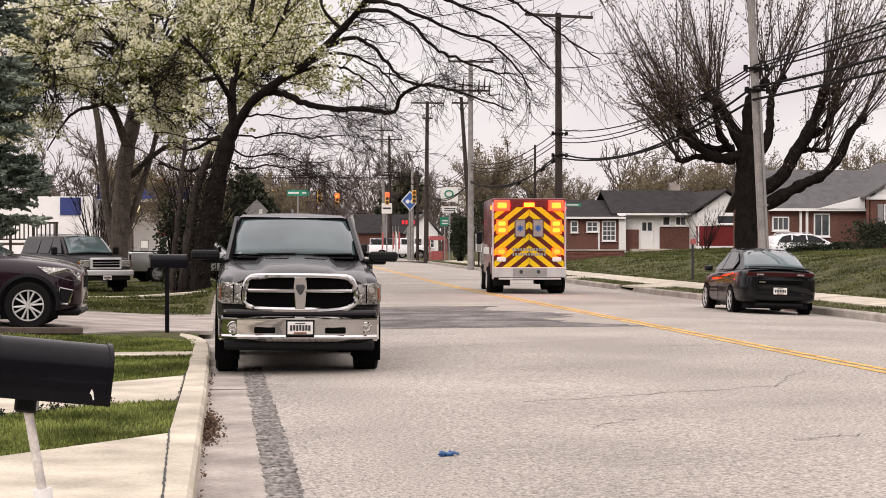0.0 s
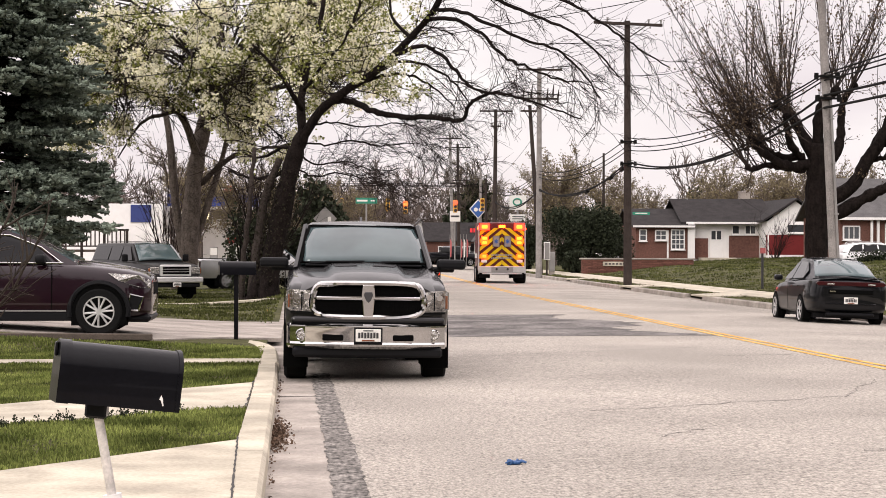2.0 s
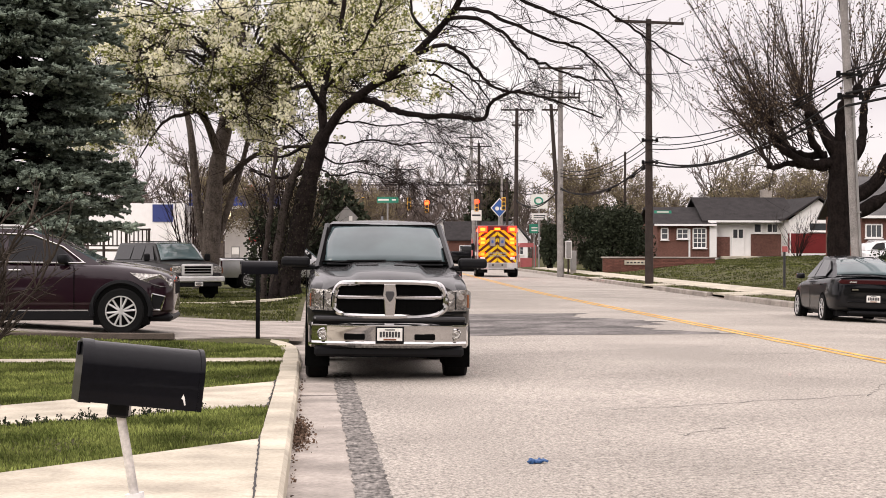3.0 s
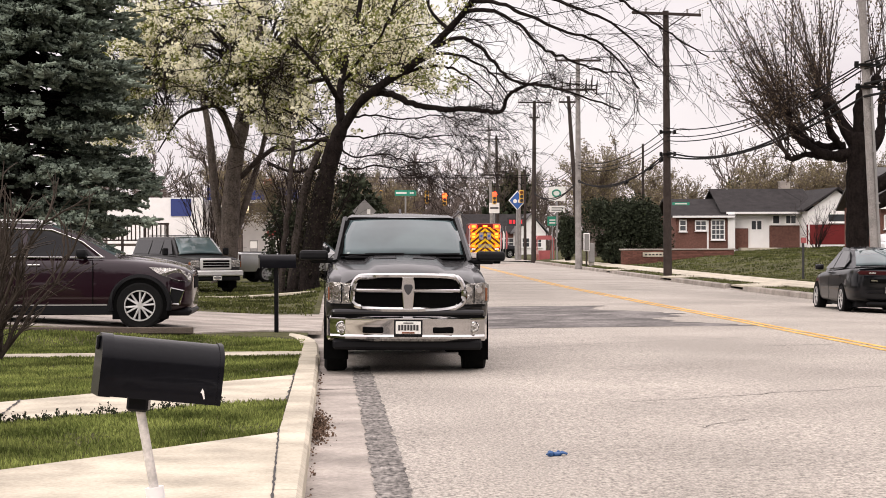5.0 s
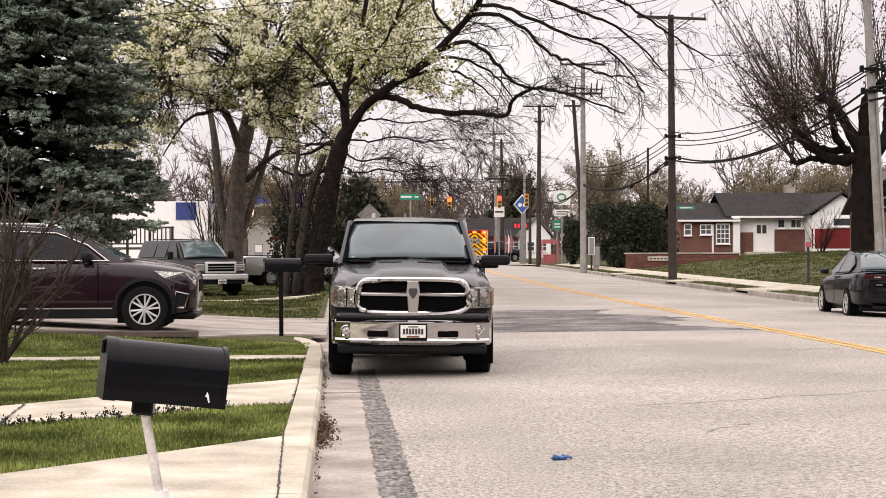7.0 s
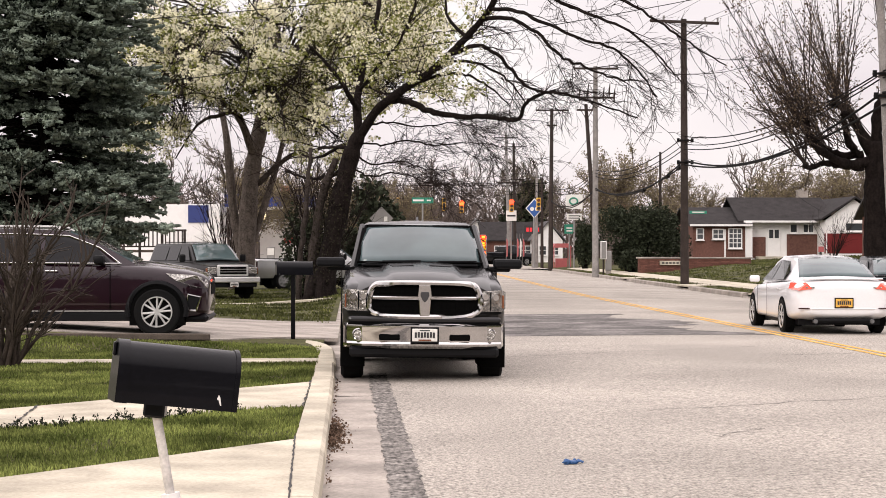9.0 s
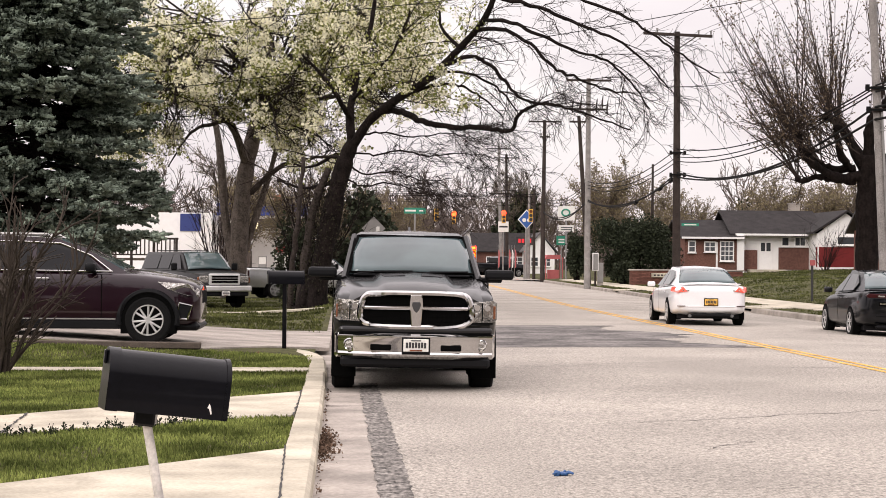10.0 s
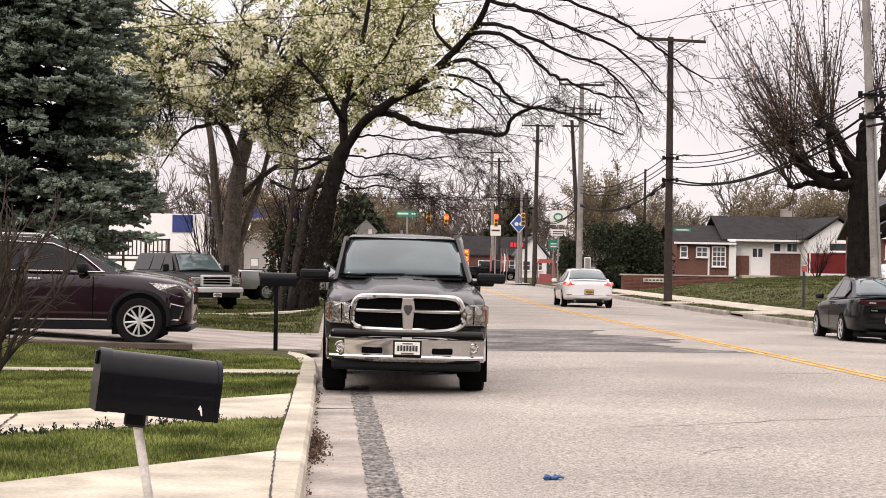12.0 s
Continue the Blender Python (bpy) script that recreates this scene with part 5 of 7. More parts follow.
        twigs(acc, path, min(r1 * 0.9, 0.026), rng, 3, 2.1, -0.2, Vector((0.35, -0.1, 0.0)), ends, 0.95, max(6, int(k * 0.72)), 0.0072, 0.3)
    acc.ob("twig_mass", TWIG, t, kind="stuff")
    lv, fl = Acc(), Acc()
    # young leaves and blossom in the upper part
    for e in ends:
        if e.x < 4.6 and e.z > 6.9 - 0.12 * e.x and noise.noise(e * 1.1) > -0.25 and rng.random() < 0.95 * smooth01((4.6 - e.x) / 1.6):
            for _ in range(5):
                lv.leaf(e + rv(rng, 0.17), rng.uniform(0.07, 0.13), rng)
            if rng.random() < 0.55:
                for _ in range(9):
                    fl.leaf(e + rv(rng, 0.11), rng.uniform(0.07, 0.12), rng)
    lv.ob("leaves", LEAF_YOUNG, t, kind="stuff")
    fl.ob("blossom", BLOSSOM, t, kind="stuff")
    iv = Acc()
    for _ in range(1500):
        z = rng.uniform(-0.1, 4.3)
        a = rng.uniform(0, 6.283)
        r = 0.45 - 0.03 * z + rng.uniform(0, 0.12)
        iv.leaf(Vector((-1.02 + 0.2 * z + math.cos(a) * r - (0.3 if rng.random() < 0.4 else 0), 62 + math.sin(a) * r, z)), rng.uniform(0.05, 0.1), rng)
    iv.ob("ivy", IVY, t, kind="stuff", label="dry brown-green ivy on the trunk")
    return t


def blossom_tree():
    """A white-flowering street tree; its crown hangs over the yard."""
    rng = random.Random(11)
    t = thing("tree", "grey-barked tree covered in white spring blossom", "tree")
    limb("trunk", [(-4.7, 80.0, -0.5), (-4.52, 80.0, 1.09), (-4.35, 80.0, 3.89), (-4.1, 80.0, 5.76), (-3.65, 80.0, 7.86), (-3.4, 80.0, 9.5), (-3.1, 80.0, 12.3)], 0.45, 0.2, BARK, t, rng, 14)
    root_flare((-4.7, 80, -0.3), 0.46, BARK, t, rng)
    acc, ends = Acc(), []
    limbs = [
        ([(-4.12, 80.0, 5.5), (-4.66, 78.5, 7.05), (-5.25, 77, 7.63), (-6.2, 75, 9.06)], 0.2, 0.07),
        ([(-3.65, 80.0, 7.86), (-4.21, 78, 8.26), (-4.92, 76, 8.66), (-6.59, 74.25, 8.96), (-7.97, 73.0, 9.58)], 0.18, 0.06),
        ([(-3.43, 80.0, 9.26), (-2.27, 77.5, 9.68), (-0.67, 74.67, 10.09), (1.53, 73.0, 10.58)], 0.18, 0.06),
        ([(-4.6, 80.0, 0.9), (-5.05, 80.2, 3.2), (-5.35, 80.5, 6.3), (-5.7, 80.8, 7.9), (-6.4, 81.0, 9.6)], 0.22, 0.09),
        ([(-4.5, 80.1, 1.0), (-3.75, 80.3, 3.4), (-3.1, 80.6, 5.6), (-2.5, 81.0, 8.4)], 0.18, 0.08),
        ([(-4.1, 80.0, 4.3), (-2.82, 80, 5.46), (-1.55, 80.5, 5.88), (0.0, 81.0, 6.19)], 0.13, 0.05),
        ([(-7.4, 79.0, 5.4), (-6.4, 78, 6.74), (-5.4, 77.4, 7.16), (-4.2, 78.5, 7.5)], 0.025, 0.12),
        ([(-3.48, 80.0, 8.79), (-1.56, 75.0, 8.0), (0.43, 70.0, 7.85), (2.4, 66.0, 7.9)], 0.13, 0.04),
    ]
    for k in range(80):
        if k < 48:
            a = Vector((rng.uniform(-9.5, 3.6), rng.uniform(64, 80), rng.uniform(7.9, 12.6)))
        elif k < 62:
            a = Vector((rng.uniform(-2.6, 1.6), rng.uniform(64, 74), rng.uniform(5.6, 8.2)))
        else:
            a = Vector((rng.uniform(-9.6, -6.0), rng.uniform(66, 76), rng.uniform(4.4, 8.6)))
        h0 = max(rng.uniform(6.8, 9.2), a.z - 3.2) 
        s = Vector((-4.6 + 0.16 * h0, 80, h0)) if k < 62 else Vector((-5.25, 77, 7.63)).lerp(Vector((-7.97, 73, 9.58)), rng.random())
        mid = s.lerp(a, 0.5) + Vector((rng.uniform(-0.6, 0.6), rng.uniform(-1, 1), rng.uniform(0.4, 1.4)))
        limbs.append(([s, mid, a], 0.06, 0.026))
    for pts, r0, r1 in limbs:
        path, _ = limb("limb", pts, r0, r1, BARK if r0 > 0.15 else BARK_MID, t, rng, 7)
        half = path[int(len(path) * 0.6):]
        twigs(acc, half, 0.026, rng, 2, 1.6, 0.1, Vector((0, -0.3, 0.1)), ends, 1.0, 11, 0.011)
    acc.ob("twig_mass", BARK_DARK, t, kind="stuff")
    fl, lf = Acc(), Acc()
    for e in ends:
        if noise.noise(e * 0.75) < 0.02 - 0.05 * smooth01((e.z - 9) / 2) or noise.noise(e * 2.3) < -0.22 or rng.random() < 0.2:
            continue
        if -6.4 < e.x < -3.2 and e.z < 7.3:
            # the crown is open round the stems
            continue
        green = noise.noise(e * 0.45 + Vector((7, 3, 1))) > 0.02
        for _ in range(8 if green else 15):
            fl.leaf(e + Vector((rng.gauss(0, 0.075), rng.gauss(0, 0.075), rng.gauss(0, 0.075))), rng.uniform(0.09, 0.14), rng)
        for _ in range(9 if green else 4):
            lf.leaf(e + rv(rng, 0.22), rng.uniform(0.09, 0.15), rng)
    fl.ob("blossom", BLOSSOM, t, kind="stuff", label="white five-petalled blossom")
    lf.ob("leaves", LEAF_YOUNG, t, kind="stuff")
    return t


def pollard_tree():
    """A big street tree, cut back often, with thick stubs and upright shoots."""
    rng = random.Random(23)
    t = thing("tree", "old pollarded street tree with upright budding shoots", "tree")
    Y = 57.0
    limb("trunk", [(16.2, Y, 0.3), (16.2, Y, 0.85), (16.2, Y, 2.09), (16.18, Y, 3.16), (16.2, Y, 4.04), (16.27, Y, 4.93)], 0.42, 0.28, BARK_DARK, t, rng, 16, 0.1)
    root_flare((16.2, Y, 0.6), 0.46, BARK_DARK, t, rng)
    limbs = [
        ([(16.0, 4.3), (15.38, 4.22), (14.84, 4.39), (14.29, 4.74), (14.02, 5.13), (13.88, 5.53)], 0.17, 0.09, -0.6),
        ([(15.83, 4.54), (15.14, 4.53), (14.65, 4.81), (14.26, 5.06)], 0.12, 0.09, 0.7),
        ([(15.8, 4.13), (15.29, 4.15), (14.74, 4.25), (14.24, 4.12), (14.06, 4.21)], 0.12, 0.07, 0.2),
        ([(16.1, 4.6), (15.65, 5.55), (15.47, 5.99), (15.2, 6.2)], 0.2, 0.12, 1.0),
        ([(15.65, 4.54), (15.25, 4.92), (15.07, 5.45), (14.92, 5.72)], 0.12, 0.08, -1.0),
        ([(16.23, 4.7), (16.23, 5.82), (16.38, 6.26), (16.65, 6.53)], 0.2, 0.12, -0.5),
        ([(16.4, 3.9), (16.96, 4.93), (17.07, 5.82), (17.2, 6.36), (17.56, 6.8)], 0.17, 0.09, 0.6),
        ([(16.3, 3.0), (17.29, 3.61), (17.75, 4.41), (18.11, 4.94), (18.39, 5.66), (18.57, 6.28)], 0.24, 0.12, -0.4),
        ([(17.8, 4.5), (18.3, 4.94), (18.75, 5.12), (19.12, 5.66), (19.3, 6.29)], 0.15, 0.12, 0.5),
        ([(16.3, 2.4), (17.38, 3.07), (18.02, 3.43), (18.57, 3.7), (19.03, 4.24), (19.31, 4.95), (19.67, 5.4)], 0.2, 0.11, -0.8),
        ([(17.75, 4.32), (18.2, 4.5), (18.79, 4.48)], 0.09, 0.06, 0.0),
        ([(18.02, 4.85), (18.57, 5.57), (18.94, 6.11), (19.03, 6.46)], 0.14, 0.1, 0.9),
    ]
    acc, ends = Acc(), []
    for pts, r0, r1, deep in limbs:
        m = len(pts) - 1
        path, _ = limb("limb", [(x, Y + deep * i / m, z) for i, (x, z) in enumerate(pts)], r0, r1, BARK_DARK, t, rng, 10, 0.18)
        tip = path[-1]
        knob = bmesh.new()
        bmesh.ops.create_icosphere(knob, subdivisions=2, radius=r1 * 1.45)
        for v in knob.verts:
            v.co = v.co * (1 + 0.25 * noise.noise(v.co * 9 + tip)) + tip
        part("knuckle", knob, BARK_DARK, t, smooth=True)
        # upright shoots, close together and nearly straight
        for j in range(14):
            p = tip if j < 5 else path[rng.randrange(len(path) // 2, len(path))]
            fan = Vector(((p.x - 16.2) * 0.2, (p.y - Y) * 0.12, 1.0)) + Vector((rng.uniform(-0.5, 0.5), rng.uniform(-0.4, 0.4), 0))
            sh = sub_path(p, fan, rng.uniform(2.0, 5.4), rng, 0.1, 8, 0.075)
            acc.tube(sh, rng.uniform(0.018, 0.032), 0.007, 4)
            twigs(acc, sh, 0.01, rng, 1, 0.85, 0.25, Vector((0, 0, 0.4)), ends, 0.7, 9, 0.006, 0.14)
        twigs(acc, path, 0.02, rng, 2, 0.9, 0.2, Vector((0, 0, 0.2)), ends, 0.8, 5, 0.008, 0.2)
    # thin outward sprays on the street side
    for j in range(80):
        p = Vector((rng.uniform(13.9, 15.8), Y + rng.uniform(-1.5, 1.5), rng.uniform(4.6, 6.2)))
        sh = sub_path(p, Vector((-0.7, rng.uniform(-0.4, 0.4), rng.uniform(0.3, 1.3))), rng.uniform(1.0, 2.4), rng, 0.05, 5, 0.1)
        acc.tube(sh, 0.018, 0.007, 4)
        twigs(acc, sh, 0.011, rng, 1, 0.6, 0.1, Vector((-0.2, 0, 0.3)), ends, 0.8, 7, 0.007)
    acc.ob("shoot_mass", SHOOT, t, kind="stuff")
    bd = Acc()
    for e in ends:
        for _ in range(2):
            bd.leaf(e + rv(rng, 0.09), rng.uniform(0.05, 0.09), rng)
    bd.ob("bud_mass", BUD, t, kind="stuff")
    return t


def spruce():
    """A blue-green spruce with drooping, layered boughs."""
    rng = random.Random(31)
    bx, by = -6.15, 37.5
    t = thing("spruce_tree", "tall blue-green spruce with dense drooping boughs", "tree")
    limb("trunk", [(bx, by, -0.2), (bx, by, 3), (bx + 0.1, by, 10.5)], 0.2, 0.05, BARK_DARK, t, rng, 9)
    acc, wood = Acc(), Acc()
    z = 1.95
    while z < 9.6:
        reach = 2.5 * (1 - (z - 1.6) / 11.5) ** 0.6
        for k in range(11):
            a = rng.uniform(0, 2 * math.pi)
            d = Vector((math.cos(a), math.sin(a), 0.1))
            ln = reach * rng.uniform(0.55, 1.12)
            zb = z + rng.uniform(-0.3, 0.3)
            path = [Vector((bx, by, zb))]
            for i in range(1, 7):
                u = i / 6
                path.append(Vector((bx, by, zb)) + d * ln * u + Vector((0, 0, 0.1 * u - 0.95 * u * u + 0.5 * u ** 4)) + rv(rng, 0.06))
            wood.tube(path, 0.035, 0.01, 4)
            side = d.cross(Vector((0, 0, 1))).normalized()
            # flat sprays of side twigs, each set with short plump sprigs
            for _ in range(int(10 * ln)):
                u = rng.uniform(0.3, 1.0) ** 0.7 * 6
                i = min(int(u), 5)
                p = path[i].lerp(path[i + 1], u - i)
                s = rng.choice((-1, 1))
                dd = (d * rng.uniform(0.5, 1.0) + side * s * rng.uniform(0.2, 1.0) + Vector((0, 0, rng.uniform(-0.35, 0.05)))).normalized()
                ls = rng.uniform(0.25, 0.5)
                tw = [p, p + dd * ls * 0.5 + Vector((0, 0, -0.01)), p + dd * ls + Vector((0, 0, rng.uniform(-0.04, 0.05)))]
                wood.tube(tw, 0.012, 0.006, 3)
                across = dd.cross(Vector((0, 0, 1))).normalized()
                for q in range(6):
                    w = 0.25 + 0.75 * q / 5
                    base = tw[0].lerp(tw[2], w)
                    e = (dd * rng.uniform(0.5, 1.0) + across * rng.uniform(-0.9, 0.9) + Vector((0, 0, rng.uniform(-0.15, 0.4)))).normalized()
                    l2 = rng.uniform(0.1, 0.2)
                    acc.tube([base, base + e * l2 * 0.35, base + e * l2 * 0.8, base + e * l2], 0.04, 0.026, 5)
                    for _n in range(3):
                        acc.leaf(base + e * l2 * rng.uniform(0.3, 1.0) + rv(rng, 0.02), rng.uniform(0.05, 0.08), rng)
        z += rng.uniform(0.12, 0.22)
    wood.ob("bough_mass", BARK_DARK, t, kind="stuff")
    acc.ob("needles", NEEDLE, t, kind="stuff")
    return t


def bare_shrub(name, label, base, n, height, lean, spread, seed, r=0.014, cat="shrub", material=TWIG, level=2, cnt=5, wob=0.12):
    rng = random.Random(seed)
    t = thing(name, label, cat)
    acc, ends = Acc(), []
    for k in range(n):
        p = Vector(base) + Vector((rng.uniform(-spread, spread) * 0.25, rng.uniform(-spread, spread) * 0.25, -0.1))
        d = Vector((lean + rng.uniform(-spread, spread), rng.uniform(-spread, spread), 1.0))
        path = sub_path(p, d, height * rng.uniform(0.6, 1.15), rng, 0.05, 6, wob)
        stem = Acc()
        stem.tube(path, r * rng.uniform(0.7, 1.3), r * 0.3, 5)
        stem.ob("stem", material, t, smooth=True)
        twigs(acc, path, r * 0.5, rng, level, height * 0.3, 0.1, Vector((lean * 0.3, 0, 0.2)), ends, 0.6, cnt, r * 0.22)
    acc.ob("twig_mass", material, t, kind="stuff")
    return t, ends


def bare_tree(base, height, spread, seed, label, material=TWIG, trunk_mat=BARK, r=0.22, twig_r=0.014, n=17, name="tree", buds=None):
    rng = random.Random(seed)
    t = thing(name, label, "tree", pose(*base))
    top = Vector((rng.uniform(-0.5, 0.5), 0, height))
    limb("trunk", [Vector((0, 0, -0.4)), top * 0.35 + Vector((rng.uniform(-0.2, 0.2), 0, 0)), top * 0.7], r, r * 0.35, trunk_mat, t, rng, 8)
    acc, ends = Acc(), []
    for k in range(n):
        h = rng.uniform(0.25, 0.72) * height
        a = rng.uniform(0, 2 * math.pi)
        d = Vector((math.cos(a) * spread, math.sin(a) * spread, rng.uniform(0.5, 1.5)))
        path = sub_path(Vector((0, 0, h)) + Vector((top.x * h / height, 0, 0)), d, height * rng.uniform(0.3, 0.5), rng, 0.15, 5, 0.16)
        acc.tube(path, r * 0.3, r * 0.08, 5)
        twigs(acc, path, twig_r * 1.6, rng, 2, height * 0.16, 0.12, Vector((0, 0, 0.2)), ends, 0.8, 7, twig_r)
    acc.ob("twig_mass", material, t, kind="stuff")
    if buds:
        lf = Acc()
        for e in ends:
            for _ in range(3):
                lf.leaf(e + rv(rng, 0.25), rng.uniform(0.08, 0.2), rng)
        lf.ob("leaves", buds, t, kind="stuff")
    return t


def leafy_bush(name, label, base, size, seed, material=EVERGREEN, n=5200, leaf=0.17, cat="shrub"):
    """A dense evergreen: leaf clumps on stems, in an uneven outline."""
    rng = random.Random(seed)
    t = thing(name, label, cat, pose(*base))
    acc, wood = Acc(), Acc()
    lumps = [(Vector((rng.uniform(-0.75, 0.75) * size[0], rng.uniform(-0.6, 0.6) * size[1], rng.uniform(0.25, 0.8) * size[2])), rng.uniform(0.2, 0.48)) for _ in range(16)]
    for c, s in lumps:
        wood.tube([Vector((c.x * 0.3, c.y * 0.3, -0.1)), c * 0.6, c], 0.06, 0.02, 5)
        for _ in range(n // 16):
            d = rv(rng)
            d = d.normalized() * (rng.random() ** 0.4)
            p = c + Vector((d.x * size[0] * s, d.y * size[1] * s, d.z * size[2] * s * 0.75))
            if p.z > 0.02:
                acc.leaf(p, leaf * rng.uniform(0.6, 1.3), rng)
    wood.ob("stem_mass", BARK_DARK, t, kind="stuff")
    acc.ob("foliage", material, t, kind="stuff")
    return t


leaning_tree()
blossom_tree()
pollard_tree()
spruce()
bare_shrub("shrub", "leafless multi-stemmed shrub at the lawn's edge", (-4.45, 24.2, 0.0), 20, 2.1, 0.16, 0.36, 5, 0.036, cnt=6, wob=0.3, material=mat("grey_shrub_bark", (0.05, 0.039, 0.031), 0.9, vary=0.3, spec=0.15))
for i, (x, y, lean) in enumerate(((-5.9, 90, -0.05), (-1.4, 92, 0.1))):
    bare_shrub("shrub", "tall leafless shrub of upright stems", (x, y, -0.3), 15, 6.0, lean, 0.3, 40 + i, 0.035, cnt=5)
bare_shrub("shrub", "ivy-dark thicket round the tree's foot", (-1.3, 66, -0.3), 24, 4.8, 0.05, 0.4, 61, 0.03, material=BARK_DARK, cnt=6)
bare_shrub("shrub", "leafless ornamental shrub before the house wall", (33.2, 127, 0.9), 14, 3.0, 0.0, 0.5, 71, 0.03)

# woods and garden trees in the distance: three kinds, repeated
kinds = [bare_tree((-30, 232, -0.3), 15, 0.8, 101, "far leafless tree in the wood behind the junction", FAR_WOOD, FAR_WOOD, 0.3, 0.05),
         bare_tree((-22, 238, -0.3), 12, 1.0, 102, "far budding tree in the wood behind the junction", FAR_WOOD, FAR_WOOD, 0.28, 0.05, buds=BUD),
         bare_tree((-14, 228, -0.3), 14, 0.9, 103, "far tree with first green leaves", FAR_WOOD, FAR_WOOD, 0.28, 0.05, buds=mat("far_first_leaf", (0.12, 0.11, 0.06), 0.9, vary=0.2, island=0.3, spec=0.1))]
rng = random.Random(8)
for i in range(54):
    x = -48 + i * 2.9 + rng.uniform(-1.5, 1.5)
    y = 222 + rng.uniform(-6, 46) if x < 45 else 190 + rng.uniform(-10, 40)
    s = rng.uniform(0.52, 0.86) if x < 45 else rng.uniform(0.55, 0.85)
    copy_thing(kinds[rng.choice((0, 0, 1, 1, 2))], pose(x, y, -0.4, 0, 0, rng.uniform(0, 360)) @ Matrix.Scale(s, 4))
garden_tree = bare_tree((21, 150, 0.3), 8.5, 0.9, 104, "leafless garden tree with fine twigs and first buds", mat("garden_twigs", (0.13, 0.104, 0.085), 0.95, vary=0.3, island=0.3, spec=0.1), FAR_WOOD, 0.2, 0.022, n=26, buds=mat("tan_buds", (0.2, 0.165, 0.1), 0.9, vary=0.2, island=0.35, spec=0.1, thin=0.3))
for x, y, s in ((26, 152, 0.62), (30, 158, 0.74), (35, 156, 0.78), (40, 154, 0.85), (46, 150, 0.9), (51, 146, 1.0), (57, 150, 1.05), (-6.4, 122, 0.74), (-3.2, 116, 0.66), (-0.6, 124, 0.72), (2.2, 118, 0.6), (4.6, 130, 0.58), (23, 165, 0.9), (62, 140, 1.05), (28, 166, 0.95), (38, 164, 1.0), (44, 160, 1.0)):
    copy_thing(garden_tree, pose(x, y, 0.3, 0, 0, rng.uniform(0, 360)) @ Matrix.Scale(s, 4))
leafy_bush("conifer", "dark conifer behind the brick house", (36.2, 168, 0.2), (1.5, 1.5, 7.2), 95, n=2600, leaf=0.3, cat="tree")
for x, y, s in ((-17.3, 192, 0.5), (-9.7, 194, 0.55), (-4.7, 190, 0.52), (1.5, 192, 0.58), (5.7, 193, 0.48), (0, 194, 0.5), (8.1, 191, 0.45), (4.4, 189, 0.5), (8, 192, 0.5), (8.7, 195, 0.52), (3.8, 190, 0.5), (6.0, 194, 0.54), (11.3, 196, 0.5)):
    copy_thing(kinds[0], pose(x, y, -0.2, 0, 0, rng.uniform(0, 360)) @ Matrix.Scale(s, 4))
for x, y, s in ((11, 266, 0.74), (14, 272, 0.8), (17, 264, 0.7), (20, 270, 0.85), (23, 276, 0.8), (26, 266, 0.75), (30, 272, 0.7), (34, 268, 0.66)):
    copy_thing(kinds[rng.choice((0, 1))], pose(x, y, -0.5, 0, 0, rng.uniform(0, 360)) @ Matrix.Scale(s, 4))
leafy_bush("conifer", "tall dark evergreen behind the junction", (20.2, 218, 0), (2.6, 2.6, 10.5), 77, n=4200, leaf=0.5, cat="tree")
leafy_bush("shrub", "large dark evergreen shrub by the pavement", (18.5, 121, 0.1), (2.6, 2.4, 4.4), 78, n=15000, leaf=0.16)
leafy_bush("shrub", "large dark evergreen shrub by the pavement", (20.3, 125, 0.2), (2.3, 2.4, 4.2), 79, n=13000, leaf=0.16)
leafy_bush("shrub", "dark evergreen shrub by the pavement", (17.6, 116, 0.1), (0.8, 1.2, 1.4), 80, n=2600, leaf=0.16)
leafy_bush("shrub", "small dark evergreen beside the sign", (17.6, 140, 0.1), (1.0, 1.3, 3.6), 81, n=2600, leaf=0.2)
leafy_bush("hedge", "dark clipped hedge on the bank before the house", (41.0, 107, 0.9), (4.0, 1.0, 1.9), 82, n=5000, leaf=0.16)
leafy_bush("hedge", "low dark hedge on the bank before the parked car", (33.6, 100.5, 0.8), (2.9, 0.6, 0.85), 87, n=3600, leaf=0.12)
leafy_bush("shrub", "dark evergreen thicket behind the drive", (-6.3, 72, -0.3), (1.0, 1.4, 2.0), 83, n=2600, leaf=0.16)
leafy_bush("shrub", "dark ivy thicket beside the leaning tree", (-1.75, 66.5, -0.3), (0.75, 0.9, 3.4), 86, n=2400, leaf=0.12)
leafy_bush("tree", "dark evergreen among the bare trees", (1.2, 98, -0.3), (1.9, 2.0, 5.2), 84, n=5200, leaf=0.3, cat="tree")

# undergrowth that closes the distance, and unseen evergreens added round the viewer to darken reflections
bm_rng = random.Random(90)
under = Acc()
for i in range(1500):
    x = bm_rng.uniform(-110, 150)
    p = Vector((x, bm_rng.uniform(262, 290), -0.6))
    path = sub_path(p, Vector((bm_rng.uniform(-0.5, 0.5), 0, 1)), bm_rng.uniform(3, 8.5) * (0.8 + 0.3 * math.sin(x * 0.21)), bm_rng, 0.1, 4, 0.3)
    under.tube(path, 0.3, 0.07, 3)
    for _ in range(4):
        q = path[bm_rng.randrange(1, 5)]
        under.tube(sub_path(q, rv(bm_rng) + Vector((0, 0, 0.6)), 2.2, bm_rng, 0, 3, 0.3), 0.09, 0.03, 3)
tagged(under.ob("undergrowth", FAR_WOOD), "dense leafless undergrowth closing the distance", "woods", kind="stuff")
